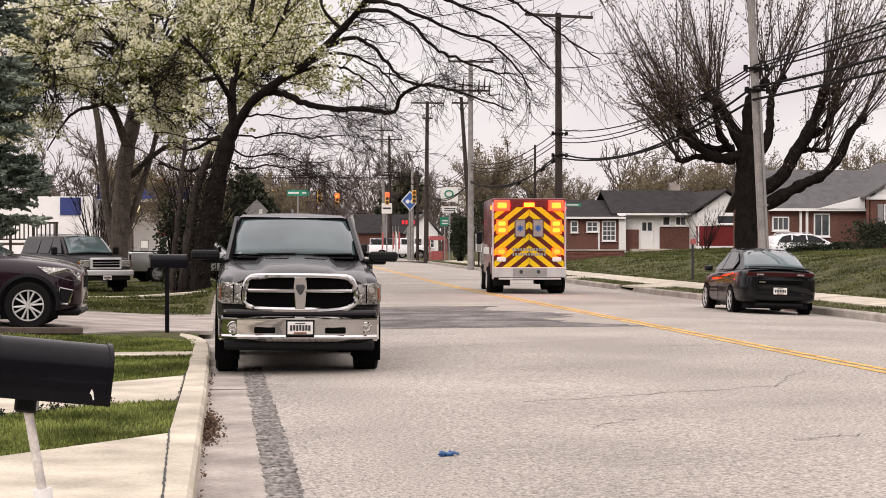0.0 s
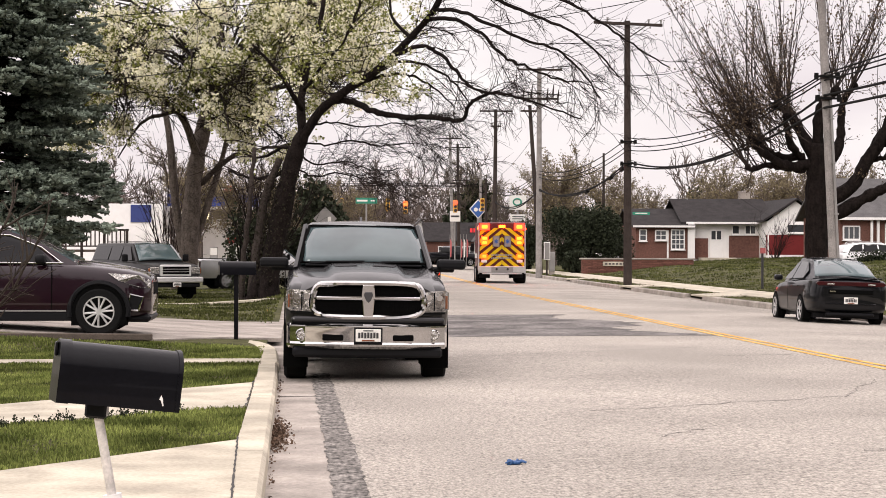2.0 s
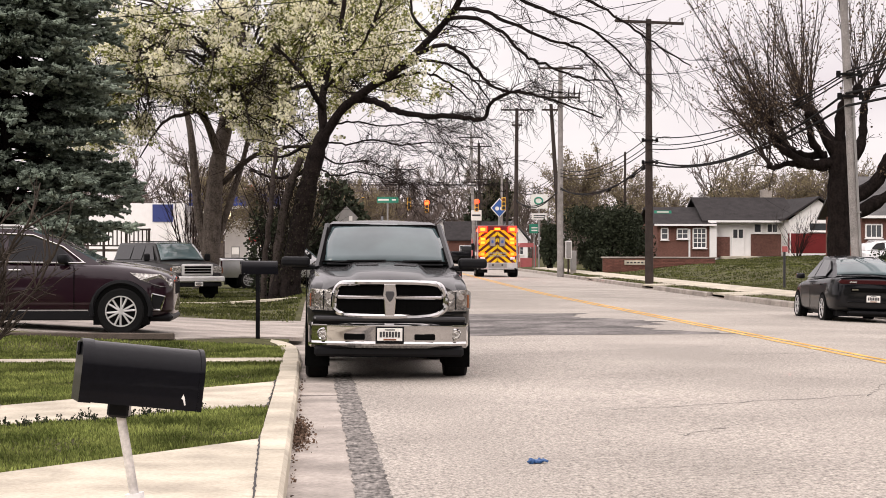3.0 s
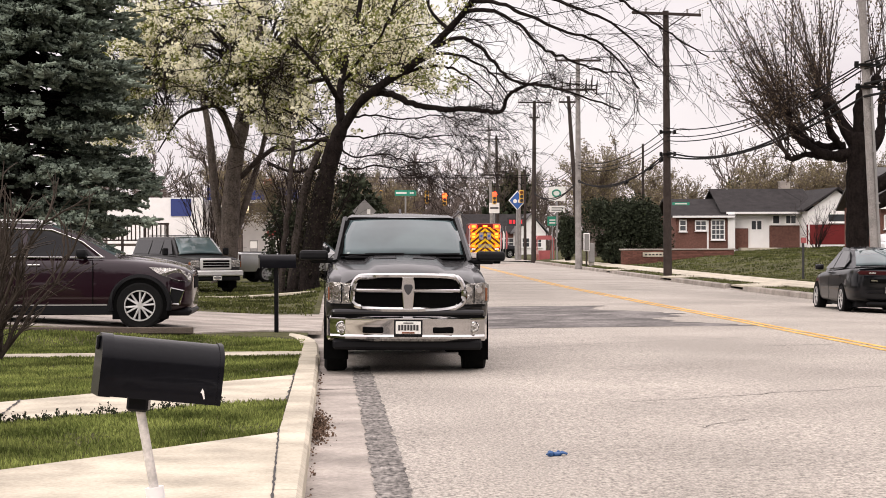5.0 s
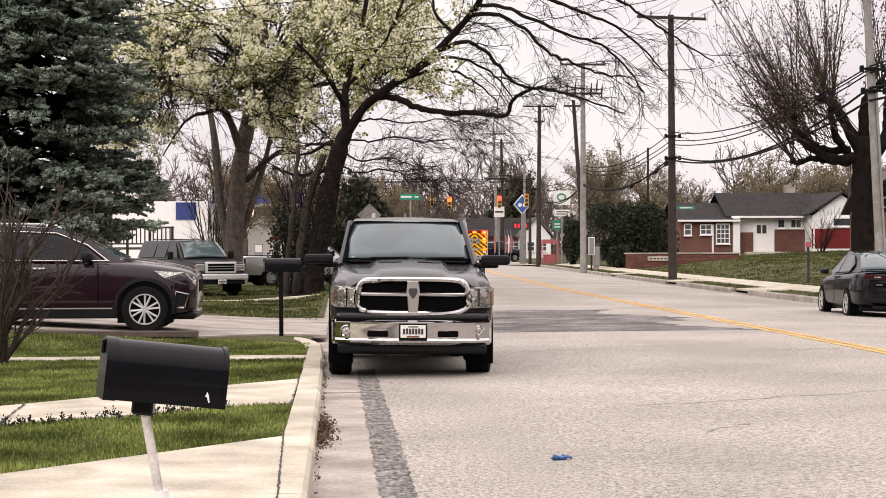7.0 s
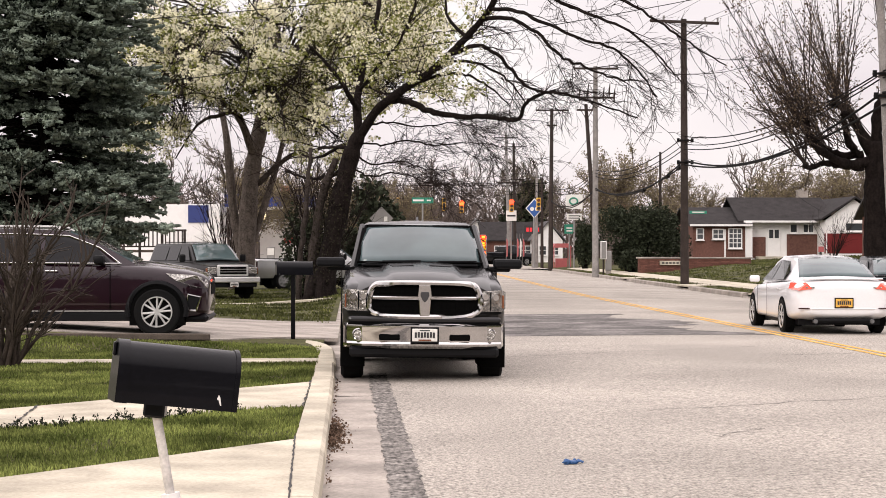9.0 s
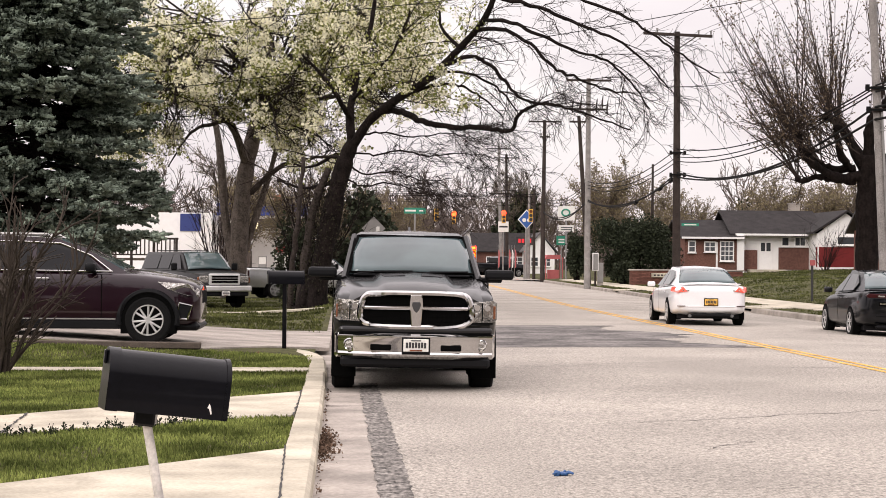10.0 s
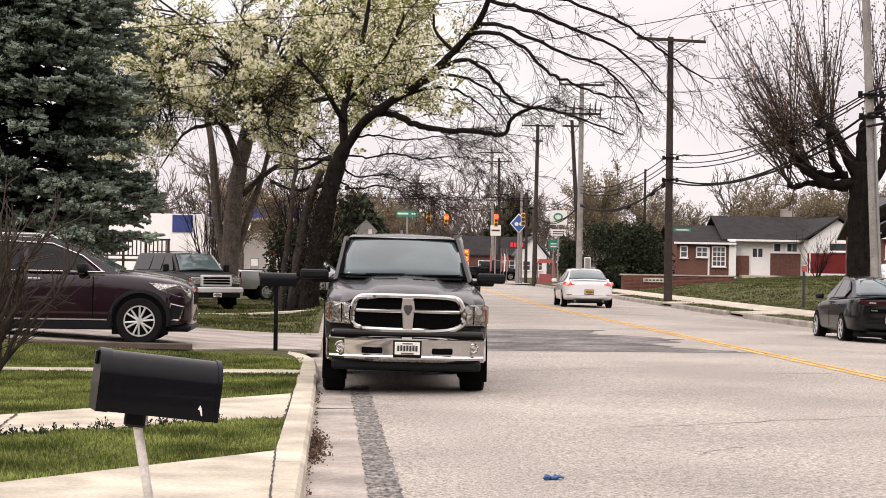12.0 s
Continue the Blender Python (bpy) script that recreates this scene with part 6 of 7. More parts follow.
big = leafy_bush("evergreen_tree", "unseen dark evergreen added to darken reflections", (-9, -22, 0), (4.5, 3.5, 11), 91, n=2600, leaf=0.7, cat="tree")
for x, y, a in ((-16, -34, 40), (-9, -48, 90), (21, -30, 150), (27, -12, 200), (24, -50, 10), (20, -70, 60), (-20, -8, 120), (33, 6, 20)):
    copy_thing(big, pose(x, y, 0, 0, 0, a))
# ---- houses ----


def window(parent, x0, x1, z0, z1, y, bars=(2, 2), frame_mat=WHITE_PAINT, sill=True):
    w = part("window", box(((x0 + x1) / 2, y, (z0 + z1) / 2), (x1 - x0, 0.06, z1 - z0)), GLASS_DARK, parent)
    bm = bmesh.new()
    for a, b, c, d in ((x0 - 0.06, x1 + 0.06, z1, z1 + 0.08), (x0 - 0.06, x1 + 0.06, z0 - 0.08, z0), (x0 - 0.08, x0, z0, z1), (x1, x1 + 0.08, z0, z1)):
        box(((a + b) / 2, y - 0.03, (c + d) / 2), (b - a, 0.1, d - c), bm)
    part("frame", bm, frame_mat, w)
    bm = bmesh.new()
    for k in range(1, bars[0]):
        box((x0 + (x1 - x0) * k / bars[0], y - 0.035, (z0 + z1) / 2), (0.05, 0.03, z1 - z0), bm)
    for k in range(1, bars[1]):
        box(((x0 + x1) / 2, y - 0.037, z0 + (z1 - z0) * k / bars[1]), (x1 - x0, 0.03, 0.05), bm)
    if bm.verts:
        part("glazing_bar", bm, frame_mat, w)
    else:
        bm.free()
    if sill:
        part("sill", box(((x0 + x1) / 2, y - 0.07, z0 - 0.11), (x1 - x0 + 0.24, 0.18, 0.06)), frame_mat, w)
    return w


def gable_roof(parent, x0, x1, y0, y1, z_eave, z_ridge, material, over=0.4, along="x", thick=0.14):
    """Two slopes with thickness; the ridge runs along x or y."""
    bm = bmesh.new()
    if along == "x":
        ym = (y0 + y1) / 2
        for ya in (y0 - over, y1 + over):
            loft([[(x, ya, z_eave - 0.1), (x, ya, z_eave - 0.1 + thick), (x, ym, z_ridge + thick), (x, ym, z_ridge)] for x in (x0 - over, x1 + over)], bm)
    else:
        xm = (x0 + x1) / 2
        for xa in (x0 - over, x1 + over):
            loft([[(xa, y, z_eave - 0.1), (xa, y, z_eave - 0.1 + thick), (xm, y, z_ridge + thick), (xm, y, z_ridge)] for y in (y0 - over, y1 + over)], bm)
    return part("roof", bm, material, parent)


def hx(px, d):
    return (px - 400) / 3300 * d * 1.0


def brick_house():
    """The low brick house with a white porch and a white gabled wing."""
    h = thing("house", "low red-brick house with white porch and gabled wing", "house")
    Y, base = 132.0, 0.5
    wall = part("wall", box((26.3, Y + 3.5, 2.0), (3.9, 7, 2.9)), BRICK_WALL, h)
    part("wall", box((31.1, Y + 4.3, 2.1), (5.8, 7, 3.1)), WHITE_PAINT, h, "white painted porch wall")
    part("wall", box((35.6, Y + 2.9, 2.2), (4.2, 8.6, 3.0)), WHITE_PAINT, h, "white boarded gable wing")
    part("brick_skirt", box((35.6, Y - 1.43, 2.03), (4.24, 0.08, 1.42)), RED_SIDING, h, "dark red boarded lower wall")
    part("plinth", box((35.6, Y - 1.44, 1.16), (4.26, 0.1, 0.3)), WHITE_PAINT, h)
    part("brick_panel", box((29.2, Y + 0.77, 1.75), (1.1, 0.08, 1.5)), BRICK_WALL, h)
    part("brick_panel", box((32.4, Y + 0.77, 1.9), (2.2, 0.08, 1.6)), BRICK_WALL, h)
    part("porch_step", box((30.3, Y + 0.3, 0.95), (2.6, 1.2, 0.3), bevel=0.02), CONCRETE, h)
    gable_roof(h, 24.4, 28.2, Y, Y + 7, 3.35, 4.55, SHINGLE)
    gable_roof(h, 28.0, 34.2, Y + 0.4, Y + 7.8, 3.62, 5.3, SHINGLE)
    gable_roof(h, 33.5, 37.8, Y - 1.4, Y + 7.5, 3.75, 5.25, SHINGLE, 0.35, "y")
    part("gable", prism([(33.5, 3.65), (37.7, 3.65), (35.6, 5.15)], "y", Y - 1.4, Y - 1.3), WHITE_PAINT, h)
    bm = bmesh.new()
    for xa, ya, L, z in ((26.3, Y - 0.42, 4.5, 3.33), (31.1, Y - 0.02, 6.2, 3.6)):
        box((xa, ya, z), (L, 0.1, 0.14), bm)
    part("gutter", bm, WHITE_PAINT, h)
    ch = part("chimney", box((33.3, Y + 4.5, 5.4), (0.75, 0.6, 1.1)), CONCRETE_OLD, h)
    part("chimney_cap", box((33.3, Y + 4.5, 5.98), (0.85, 0.7, 0.08)), CONCRETE_OLD, ch)
    part("vent_pipe", tube([(28.9, Y + 4, 4.7), (28.9, Y + 4, 5.5)], 0.05), SIGN_BACK, h)
    window(h, 24.65, 25.05, 2.35, 3.05, Y - 0.03, (1, 2))
    window(h, 25.8, 26.5, 2.4, 3.0, Y - 0.03, (2, 2))
    window(h, 26.95, 27.8, 1.75, 3.05, Y - 0.03, (3, 4))
    d = part("door", box((26.65, Y - 0.03, 1.95), (0.12, 0.08, 2.2)), WHITE_PAINT, h)
    part("porch_post", box((28.35, Y + 0.1, 2.2), (0.5, 0.5, 2.7)), WHITE_PAINT, h)
    d = part("door", box((30.35, Y + 0.76, 2.15), (0.95, 0.08, 2.1), bevel=0.01), WHITE_PAINT, h)
    for k in (-1, 1):
        part("door_pane", box((30.35 + k * 0.2, Y + 0.71, 2.72), (0.3, 0.02, 0.6)), GLASS_DARK, d)
    window(h, 31.55, 32.0, 2.85, 3.4, Y + 0.74, (1, 1))
    window(h, 32.5, 33.2, 2.85, 3.4, Y + 0.74, (2, 1))
    window(h, 35.0, 36.2, 2.95, 3.45, Y - 1.45, (1, 1))
    part("downpipe", tube([(33.55, Y - 1.5, 3.7), (33.6, Y - 1.5, 3.4), (33.6, Y - 1.5, 1.0)], 0.05), WHITE_PAINT, h)
    return h


def grey_roof_house():
    h = thing("house", "red-brick house with grey roof and white gable", "house")
    Y = 110.0
    part("wall", box((36.0, Y + 4, 2.2), (6.6, 8, 3.0)), BRICK_WALL, h)
    part("wall", box((42.2, Y + 3, 2.6), (7.0, 8, 3.6)), BRICK_WALL, h)
    gable_roof(h, 32.7, 39.4, Y, Y + 8, 3.6, 6.0, SHINGLE_GREY, 0.45)
    gable_roof(h, 38.6, 45.8, Y - 1, Y + 7, 4.3, 6.6, SHINGLE_GREY, 0.4, "y")
    part("gable", prism([(38.6, 4.25), (45.8, 4.25), (42.2, 6.5)], "y", Y - 1.05, Y - 0.95), WHITE_PAINT, h, "white boarded gable")
    for q in range(10):
        z = 4.42 + q * 0.2
        half = 3.6 * (6.5 - z - 0.1) / 2.25
        part("board", prism([(Y - 1.052, z - 0.1), (Y - 1.1, z - 0.1), (Y - 1.06, z + 0.1), (Y - 1.052, z + 0.1)], "x", 42.2 - half, 42.2 + half), WHITE_PAINT, h)
    part("eave_board", box((42.2, Y - 1.1, 4.25), (7.6, 0.12, 0.18)), WHITE_PAINT, h)
    part("gutter", box((36.0, Y - 0.46, 3.55), (7.0, 0.1, 0.16)), WHITE_PAINT, h)
    part("porch_gable", prism([(35.6, 3.62), (38.5, 3.62), (38.5, 4.4)], "y", Y - 0.6, Y - 0.5), WHITE_PAINT, h)
    window(h, 32.95, 33.85, 2.35, 3.05, Y - 0.03, (3, 1))
    for x in (34.6, 35.0):
        part("porch_post", box((x, Y - 0.2, 2.3), (0.14, 0.14, 2.5)), WHITE_PAINT, h)
    window(h, 35.55, 36.4, 2.0, 3.25, Y - 0.03, (2, 1))
    w = window(h, 39.6, 40.6, 2.85, 3.8, Y - 1.03, (2, 2))
    for x in (39.3, 40.9):
        part("shutter", box((x, Y - 1.05, 3.32), (0.34, 0.05, 1.15), bevel=0.01), SIGN_BACK, h)
    part("brick_pier", box((38.5, Y - 1.05, 2.5), (0.12, 0.2, 3.4)), BRICK_WALL, h)
    return h


def far_house(x, y, wide, deep, high, ridge, wall_mat, roof_mat, label, gable_front=True):
    h = thing("house", label, "house")
    part("wall", box((x, y + deep / 2, high / 2 - 0.3), (wide, deep, high + 0.6)), wall_mat, h)
    gable_roof(h, x - wide / 2, x + wide / 2, y, y + deep, high, ridge, roof_mat, 0.35, "y" if gable_front else "x")
    if gable_front:
        part("gable", prism([(x - wide / 2, high), (x + wide / 2, high), (x, ridge)], "y", y - 0.02, y + 0.1), WHITE_PAINT, h)
    window(h, x - wide * 0.3, x - wide * 0.08, high * 0.4, high * 0.75, y - 0.03, (2, 2))
    window(h, x + wide * 0.12, x + wide * 0.34, high * 0.4, high * 0.75, y - 0.03, (2, 2))
    return h


brick_house()
grey_roof_house()
far_house(14.3, 212, 4.2, 8, 2.6, 5.0, BRICK_WALL, SHINGLE_GREY, "small brick house with white gable across the junction")
far_house(18.0, 208, 6.5, 7, 2.6, 4.6, BRICK_WALL, SHINGLE, "brick house with grey roof across the junction", False)
far_house(21.6, 204, 3.2, 7, 2.6, 4.6, WHITE_PAINT, SHINGLE_GREY, "white gabled house across the junction")


# low brick retaining wall with a pale name stone
def garden_wall():
    w = thing("retaining_wall", "low red-brick retaining wall with a pale stone plaque", "wall")
    part("core", box((20.8, 112.25, 0.55), (6.9, 0.2, 1.0)), BRICK_WALL, w)
    part("coping", box((20.8, 112.25, 1.09), (7.1, 0.36, 0.09), bevel=0.015), CONCRETE_OLD, w)
    pq = part("plaque", box((19.4, 112.08, 0.78), (1.5, 0.1, 0.26), bevel=0.01), CONCRETE, w)
    bm = bmesh.new()
    for k in range(6):
        box((18.85 + k * 0.22, 112.025, 0.78), (0.14, 0.012, 0.09), bm)
    part("bars", bm, INK, pq)
    bm0 = box((0, 0, 0), (0.215, 0.05, 0.065), bevel=0.006)
    me = bpy.data.meshes.new("brick")
    bm0.to_mesh(me)
    bm0.free()
    me.materials.append(BRICK)
    for r in range(11):
        for k in range(25):
            x = 17.5 + (k + (0.5 if r % 2 else 0)) * 0.272
            if x < 24.1 and not (18.6 < x < 20.25 and 0.62 < 0.1 + r * 0.086 < 0.94):
                b = new("brick", me)
                b.parent, b.location, b.scale = w, (x, 112.14, 0.1 + r * 0.086), (1.18, 1, 1.12)


garden_wall()


# ---- poles and wires ----


def pole(x, y, z0, top, r, material, label, lean=(0, 0), arms=(), pots=()):
    p = thing("utility_pole", label, "pole", group="street utility poles")
    n = 7
    sharp(part("shaft", tube([(x + lean[0] * k / n, y + lean[1] * k / n, z0 - 0.3 + (top - z0 + 0.3) * k / n) for k in range(n + 1)], [r * (1 - 0.35 * k / n) for k in range(n + 1)], seg=12), material, p), 60)
    for z, wide, tilt in arms:
        u = (z - z0) / (top - z0)
        cx, cy = x + lean[0] * u, y + lean[1] * u
        arm = part("crossarm", box((cx, cy - r, z), (wide, 0.1, 0.12), rot=(0, tilt, 0)), POLE_WOOD, p)
        for k in (-0.48, -0.3, 0.3, 0.48):
            part("insulator", tube([(cx + k * wide, cy - r, z + 0.05 - k * wide * math.tan(radians(tilt))), (cx + k * wide, cy - r, z + 0.24 - k * wide * math.tan(radians(tilt)))], [0.03, 0.05], seg=6), SIGN_BACK, arm)
        for s in (-1, 1):
            part("brace", tube([(cx + s * wide * 0.28, cy - r, z - 0.04), (cx, cy - r, z - 0.62)], 0.025, seg=5), POLE_WOOD, arm)
    for dx, z in pots:
        tr = part("fuse_cutout", tube([(x + dx, y - 0.25, z - 0.45), (x + dx, y - 0.25, z - 0.1), (x + dx + 0.05, y - 0.25, z + 0.4)], [0.035, 0.055, 0.025], seg=8), POLE_WOOD, p)
        part("bracket", box((x + dx, y - 0.14, z - 0.15), (0.07, 0.2, 0.07)), POLE_WOOD, tr)
    return p


pole(14.78, 50, 0.15, 11.5, 0.145, POLE_PALE, "tall pale weathered wooden utility pole leaning a little", (-0.6, 0))
pole(14.4, 80, 0.1, 11.55, 0.19, POLE_WOOD, "dark wooden utility pole with one crossarm", (-0.05, 0), ((11.4, 3.0, 2.0),))
pole(14.72, 112, 0.1, 12.65, 0.2, POLE_PALE, "pale wooden utility pole with crossarm and hardware", (0, 0), ((12.5, 2.7, 0), (10.75, 2.3, 0)), ((-1.0, 10.95), (-0.5, 11.15), (0.45, 11.0), (0.8, 11.2), (1.1, 10.9)))
pole(15.9, 120, 0.1, 11.0, 0.17, POLE_WOOD, "dark leaning wooden utility pole", (-0.75, 0), ((10.6, 1.3, 0),))
pole(15.75, 147, 0.1, 12.75, 0.2, POLE_WOOD, "dark wooden utility pole with crossarm at the junction", (0.1, 0), ((12.6, 2.6, 0), (11.4, 0.8, 0)))
pole(17.0, 200, 0, 14.2, 0.2, POLE_PALE, "far pale utility pole beyond the junction", (-0.4, 0), ((13.6, 2.6, 0), (8.8, 2.4, 0)))
pole(17.9, 203, 0, 13.2, 0.2, POLE_WOOD, "far utility pole beyond the junction", (-0.2, 0), ((12.8, 2.8, 0), (9.2, 2.6, 0)))
pole(15.75, 158, 0, 8.6, 0.14, POLE_PALE, "slim pale pole at the junction corner", (0, 0))
pole(25.0, 150, 0.3, 9.5, 0.14, POLE_WOOD, "thin bare pole behind the houses", (0, 0))
pole(9.5, 215, 0, 9.5, 0.16, POLE_WOOD, "far utility pole beyond the junction", (0, 0), ((9.2, 2.2, 0),))


def pole_band(x, y, z, r, label):
    b = thing("pole_bracket", label, "bracket", group="cable brackets on the poles")
    part("band", disc((x, y, z), "z", r + 0.02, 0.12, seg=14), POLE_WOOD, b)
    for dx in (-0.3, 0.3):
        part("spool", tube([(x + dx, y - r - 0.05, z - 0.09), (x + dx, y - r - 0.05, z + 0.09)], 0.06, seg=8), WIRE, b)
    part("bar", box((x, y - r - 0.05, z), (0.72, 0.06, 0.06)), WIRE, b)


for z in (6.35, 5.75):
    pole_band(14.78 - 0.6 * z / 11.5, 50, z, 0.13, "dark steel cable bracket clamped round the pale pole")
for z in (6.3, 5.35):
    pole_band(14.38, 80, z, 0.17, "dark steel cable bracket clamped round the dark pole")
riser = thing("conduit", "grey conduit running up the pale pole", "conduit")
part("pipe", tube([(14.86 - 0.6 * z / 11.5, 49.86, z) for z in (0.2, 2.0, 4.0, 5.7)], 0.035, seg=8), SIGN_BACK, riser)
for z in (1.2, 2.6, 4.0, 5.2):
    part("strap", box((14.86 - 0.6 * z / 11.5, 49.86, z), (0.12, 0.1, 0.04)), SIGN_BACK, riser)


def wire(a, b, sag, r=0.012, label="black overhead cable between the poles"):
    a, b = Vector(a), Vector(b)
    pts = [a.lerp(b, k / 14) - Vector((0, 0, sag * 4 * (k / 14) * (1 - k / 14))) for k in range(15)]
    w = part("cable", tube(pts, r, seg=5), WIRE)
    return tagged(w, label, "cable", group="overhead cables")


P0, P1, P2, P3, P4 = (14.6, 6), (14.4, 50), (14.38, 80), (14.72, 112), (15.8, 147)
for z0, z1, z2, z3, sag, r in ((7.6, 6.43, 6.48, 6.4, 0.63, 0.022), (7.2, 6.36, 6.14, 6.2, 0.62, 0.02), (6.9, 6.25, 5.94, 6.0, 0.62, 0.022), (6.2, 5.84, 5.46, 5.3, 0.9, 0.036), (6.0, 5.5, 5.27, 5.2, 0.68, 0.036)):
    wire((*P0, z0), (*P1, z1), 0.35, r)
    wire((*P1, z1), (*P2, z2), sag, r)
    wire((*P2, z2), (*P3, z3), sag, r)
    wire((*P3, z3), (*P4, z3 + 0.2), sag, r)
for x, y, z in ((14.39, 81.3, 5.2), (14.5, 92, 4.55), (14.42, 84.5, 4.95)):
    sp = part("splice_case", tube([(x, y - 0.35, z), (x, y - 0.28, z), (x, y + 0.28, z - 0.05), (x, y + 0.35, z - 0.05)], [0.03, 0.09, 0.09, 0.03], seg=10), WIRE)
    tagged(sp, "black splice case lashed to the cable", "cable case", group="splice cases on the cables")
for k in (-1.4, -0.9, 0.9, 1.4):
    wire((P1[0] + k, 50, 11.5), (P2[0] + k, 80, 11.6), 0.4, 0.008)
    wire((P2[0] + k, 80, 11.6), (P3[0] + k * 0.9, 112, 12.7), 0.4, 0.008)
    wire((P3[0] + k * 0.9, 112, 12.7), (P4[0] + k * 0.85, 147, 12.8), 0.5, 0.008)
    wire((P4[0] + k * 0.85, 147, 12.8), (17.5 + k * 0.8, 200, 13.6), 0.6, 0.01)
pole(-13.2, 44, 0.1, 7.6, 0.15, POLE_WOOD, "short wooden pole at the end of the service cables")
wire((14.2, 50, 9.4), (-13.2, 43.9, 4.6), 0.5, 0.011, "thin service cable crossing over the street")
wire((14.1, 50, 10.2), (-13.2, 44.1, 6.4), 0.4, 0.011, "thin service cable crossing over the street")
for z, y in ((7.4, 150), (7.0, 152), (6.4, 156), (8.4, 168), (7.8, 172)):
    wire((15.8, y - 3, z), (-6.0, y + 8, z - 0.2), 0.5, 0.016, "span wire over the junction")
for y in (152, 156, 158):
    wire((16.0, y, 7.0), (-2.0, y, 7.0), 0.0, 0.02, "span wire that carries the signals")
for x in (16.0, -2.0):
    pole(x, 156 if x > 0 else 155, 0, 7.6, 0.14, POLE_WOOD, "plain pole that carries the signal wires", (0, 0))
wire((14.4, 80, 9.0), (34, 132, 4.2), 0.8, 0.01, "thin service cable to the brick house")
wire((14.72, 112, 9.0), (16.0, 156, 7.2), 0.6, 0.012, "span wire over the junction")

# ---- junction: signals, signs, shops ----


def signal(x, y, z, lit, label):
    s = thing("traffic_signal", label, "traffic light", group="signals over the junction")
    part("housing", box((x, y, z), (0.34, 0.24, 1.05), bevel=0.03), SIGNAL_YELLOW, s)
    for k, mt in enumerate((lit, INK, INK)):
        zz = z + 0.33 - k * 0.33
        # a lit lens is drawn wider than the rest, for its bloom
        part("lens", disc((x, y - (0.28 if mt in (GLOW_ORANGE, GLOW_SIGNAL) else 0.14), zz), "y", 0.19 if mt in (GLOW_ORANGE, GLOW_SIGNAL) else 0.14, 0.05, seg=16), mt, s)
        part("visor", tube([(x + 0.15 * math.cos(a), y - 0.22, zz + 0.15 * math.sin(a)) for a in [k2 * math.pi / 8 for k2 in range(9)]], 0.02, seg=4), SIGNAL_YELLOW, s)
    part("hanger", tube([(x, y, z + 0.5), (x, y, 7.02)], 0.025, seg=5), WIRE, s)
    return s


signal(9.35, 158, 5.2, GLOW_ORANGE, "yellow traffic signal showing a lit orange light")
signal(13.6, 158, 5.3, GLOW_SIGNAL, "yellow traffic signal showing red over the junction")
signal(3.9, 156, 5.4, INK, "yellow traffic signal seen from its side")
signal(7.75, 156, 5.35, INK, "yellow traffic signal seen from its side")
signal(15.3, 152, 5.3, LAMP_AMBER, "yellow traffic signal beside the corner pole")


def post_sign(name, label, x, y, zc, w, h, material, post_r=0.05, diamond=False, bars=None, bar_mat=PLATE_WHITE, ground=0.0, post_mat=SIGN_BACK, both=False):
    s = thing(name, label, "sign")
    if post_r:
        part("post", tube([(x, y + 0.06, ground - 0.2), (x, y + 0.06, zc + (0 if diamond else h / 2))], post_r, seg=8), post_mat, s)
    if diamond:
        poly = [(x, zc - h / 2), (x + w / 2, zc), (x, zc + h / 2), (x - w / 2, zc)]
    else:
        poly = [(x - w / 2, zc - h / 2), (x + w / 2, zc - h / 2), (x + w / 2, zc + h / 2), (x - w / 2, zc + h / 2)]
    pl = part("plate", prism(poly, "y", y - 0.03, y), material, s)
    if bars:
        bm = bmesh.new()
        for bx, bz, bw, bh in bars:
            box((x + bx * w, y - 0.036, zc + bz * h), (bw * w, 0.01, bh * h), bm)
        part("bars", bm, bar_mat, pl)
    return s


post_sign("road_sign", "diamond road sign seen from its bare back", 1.42, 88, 3.05, 1.12, 1.12, SIGN_BACK, 0.035, True, ((0.18, -0.02, 0.14, 0.2),))
st_sign = post_sign("street_sign", "green street name sign on a tall post", 4.05, 106, 4.38, 1.22, 0.33, GREEN_SIGN, 0.05, False, ((-0.2, 0, 0.5, 0.3), (0.3, 0, 0.2, 0.25)))
blue = post_sign("shop_sign", "blue diamond shop sign with white edge", 15.35, 156, 5.05, 1.5, 1.7, PLATE_WHITE, 0.1, True)
part("blue_face", prism([(15.35, 4.32), (16.0, 5.05), (15.35, 5.78), (14.7, 5.05)], "y", 155.93, 155.965), BLUE_SIGN, blue)
for dx in (-0.2, 0.2):
    part("white_mark", disc((15.35 + dx, 155.92, 5.0), "y", 0.17, 0.02, seg=14), PLATE_WHITE, blue)
post_sign("price_board", "dark board with glowing red figures", 15.6, 160, 3.3, 1.5, 0.7, INK, 0.09, False, ((-0.3, 0, 0.14, 0.5), (-0.1, 0, 0.14, 0.5), (0.1, 0, 0.14, 0.5), (0.3, 0, 0.14, 0.5)), mat("red_figures", (0.7, 0.03, 0.04), 0.4, vary=0, emit=0.35))
logo = post_sign("shop_sign", "white shop sign with a dark green oval", 17.75, 148, 5.4, 1.35, 1.15, PLATE_WHITE, 0.07)
part("green_oval", tube([(17.7 + 0.32 * math.cos(a), 147.95, 5.45 + 0.26 * math.sin(a)) for a in [k * math.pi / 9 for k in range(19)]], 0.07, seg=5), GREEN_SIGN, logo)
part("lower_board", prism([(17.15, 3.95), (18.35, 3.95), (18.35, 4.45), (17.15, 4.45)], "y", 147.95, 148), PLATE_WHITE, logo)
bm = bmesh.new()
for k in range(2):
    box((17.75, 147.93, 4.1 + k * 0.18), (0.9, 0.012, 0.07), bm)
part("bars", bm, INK, logo)
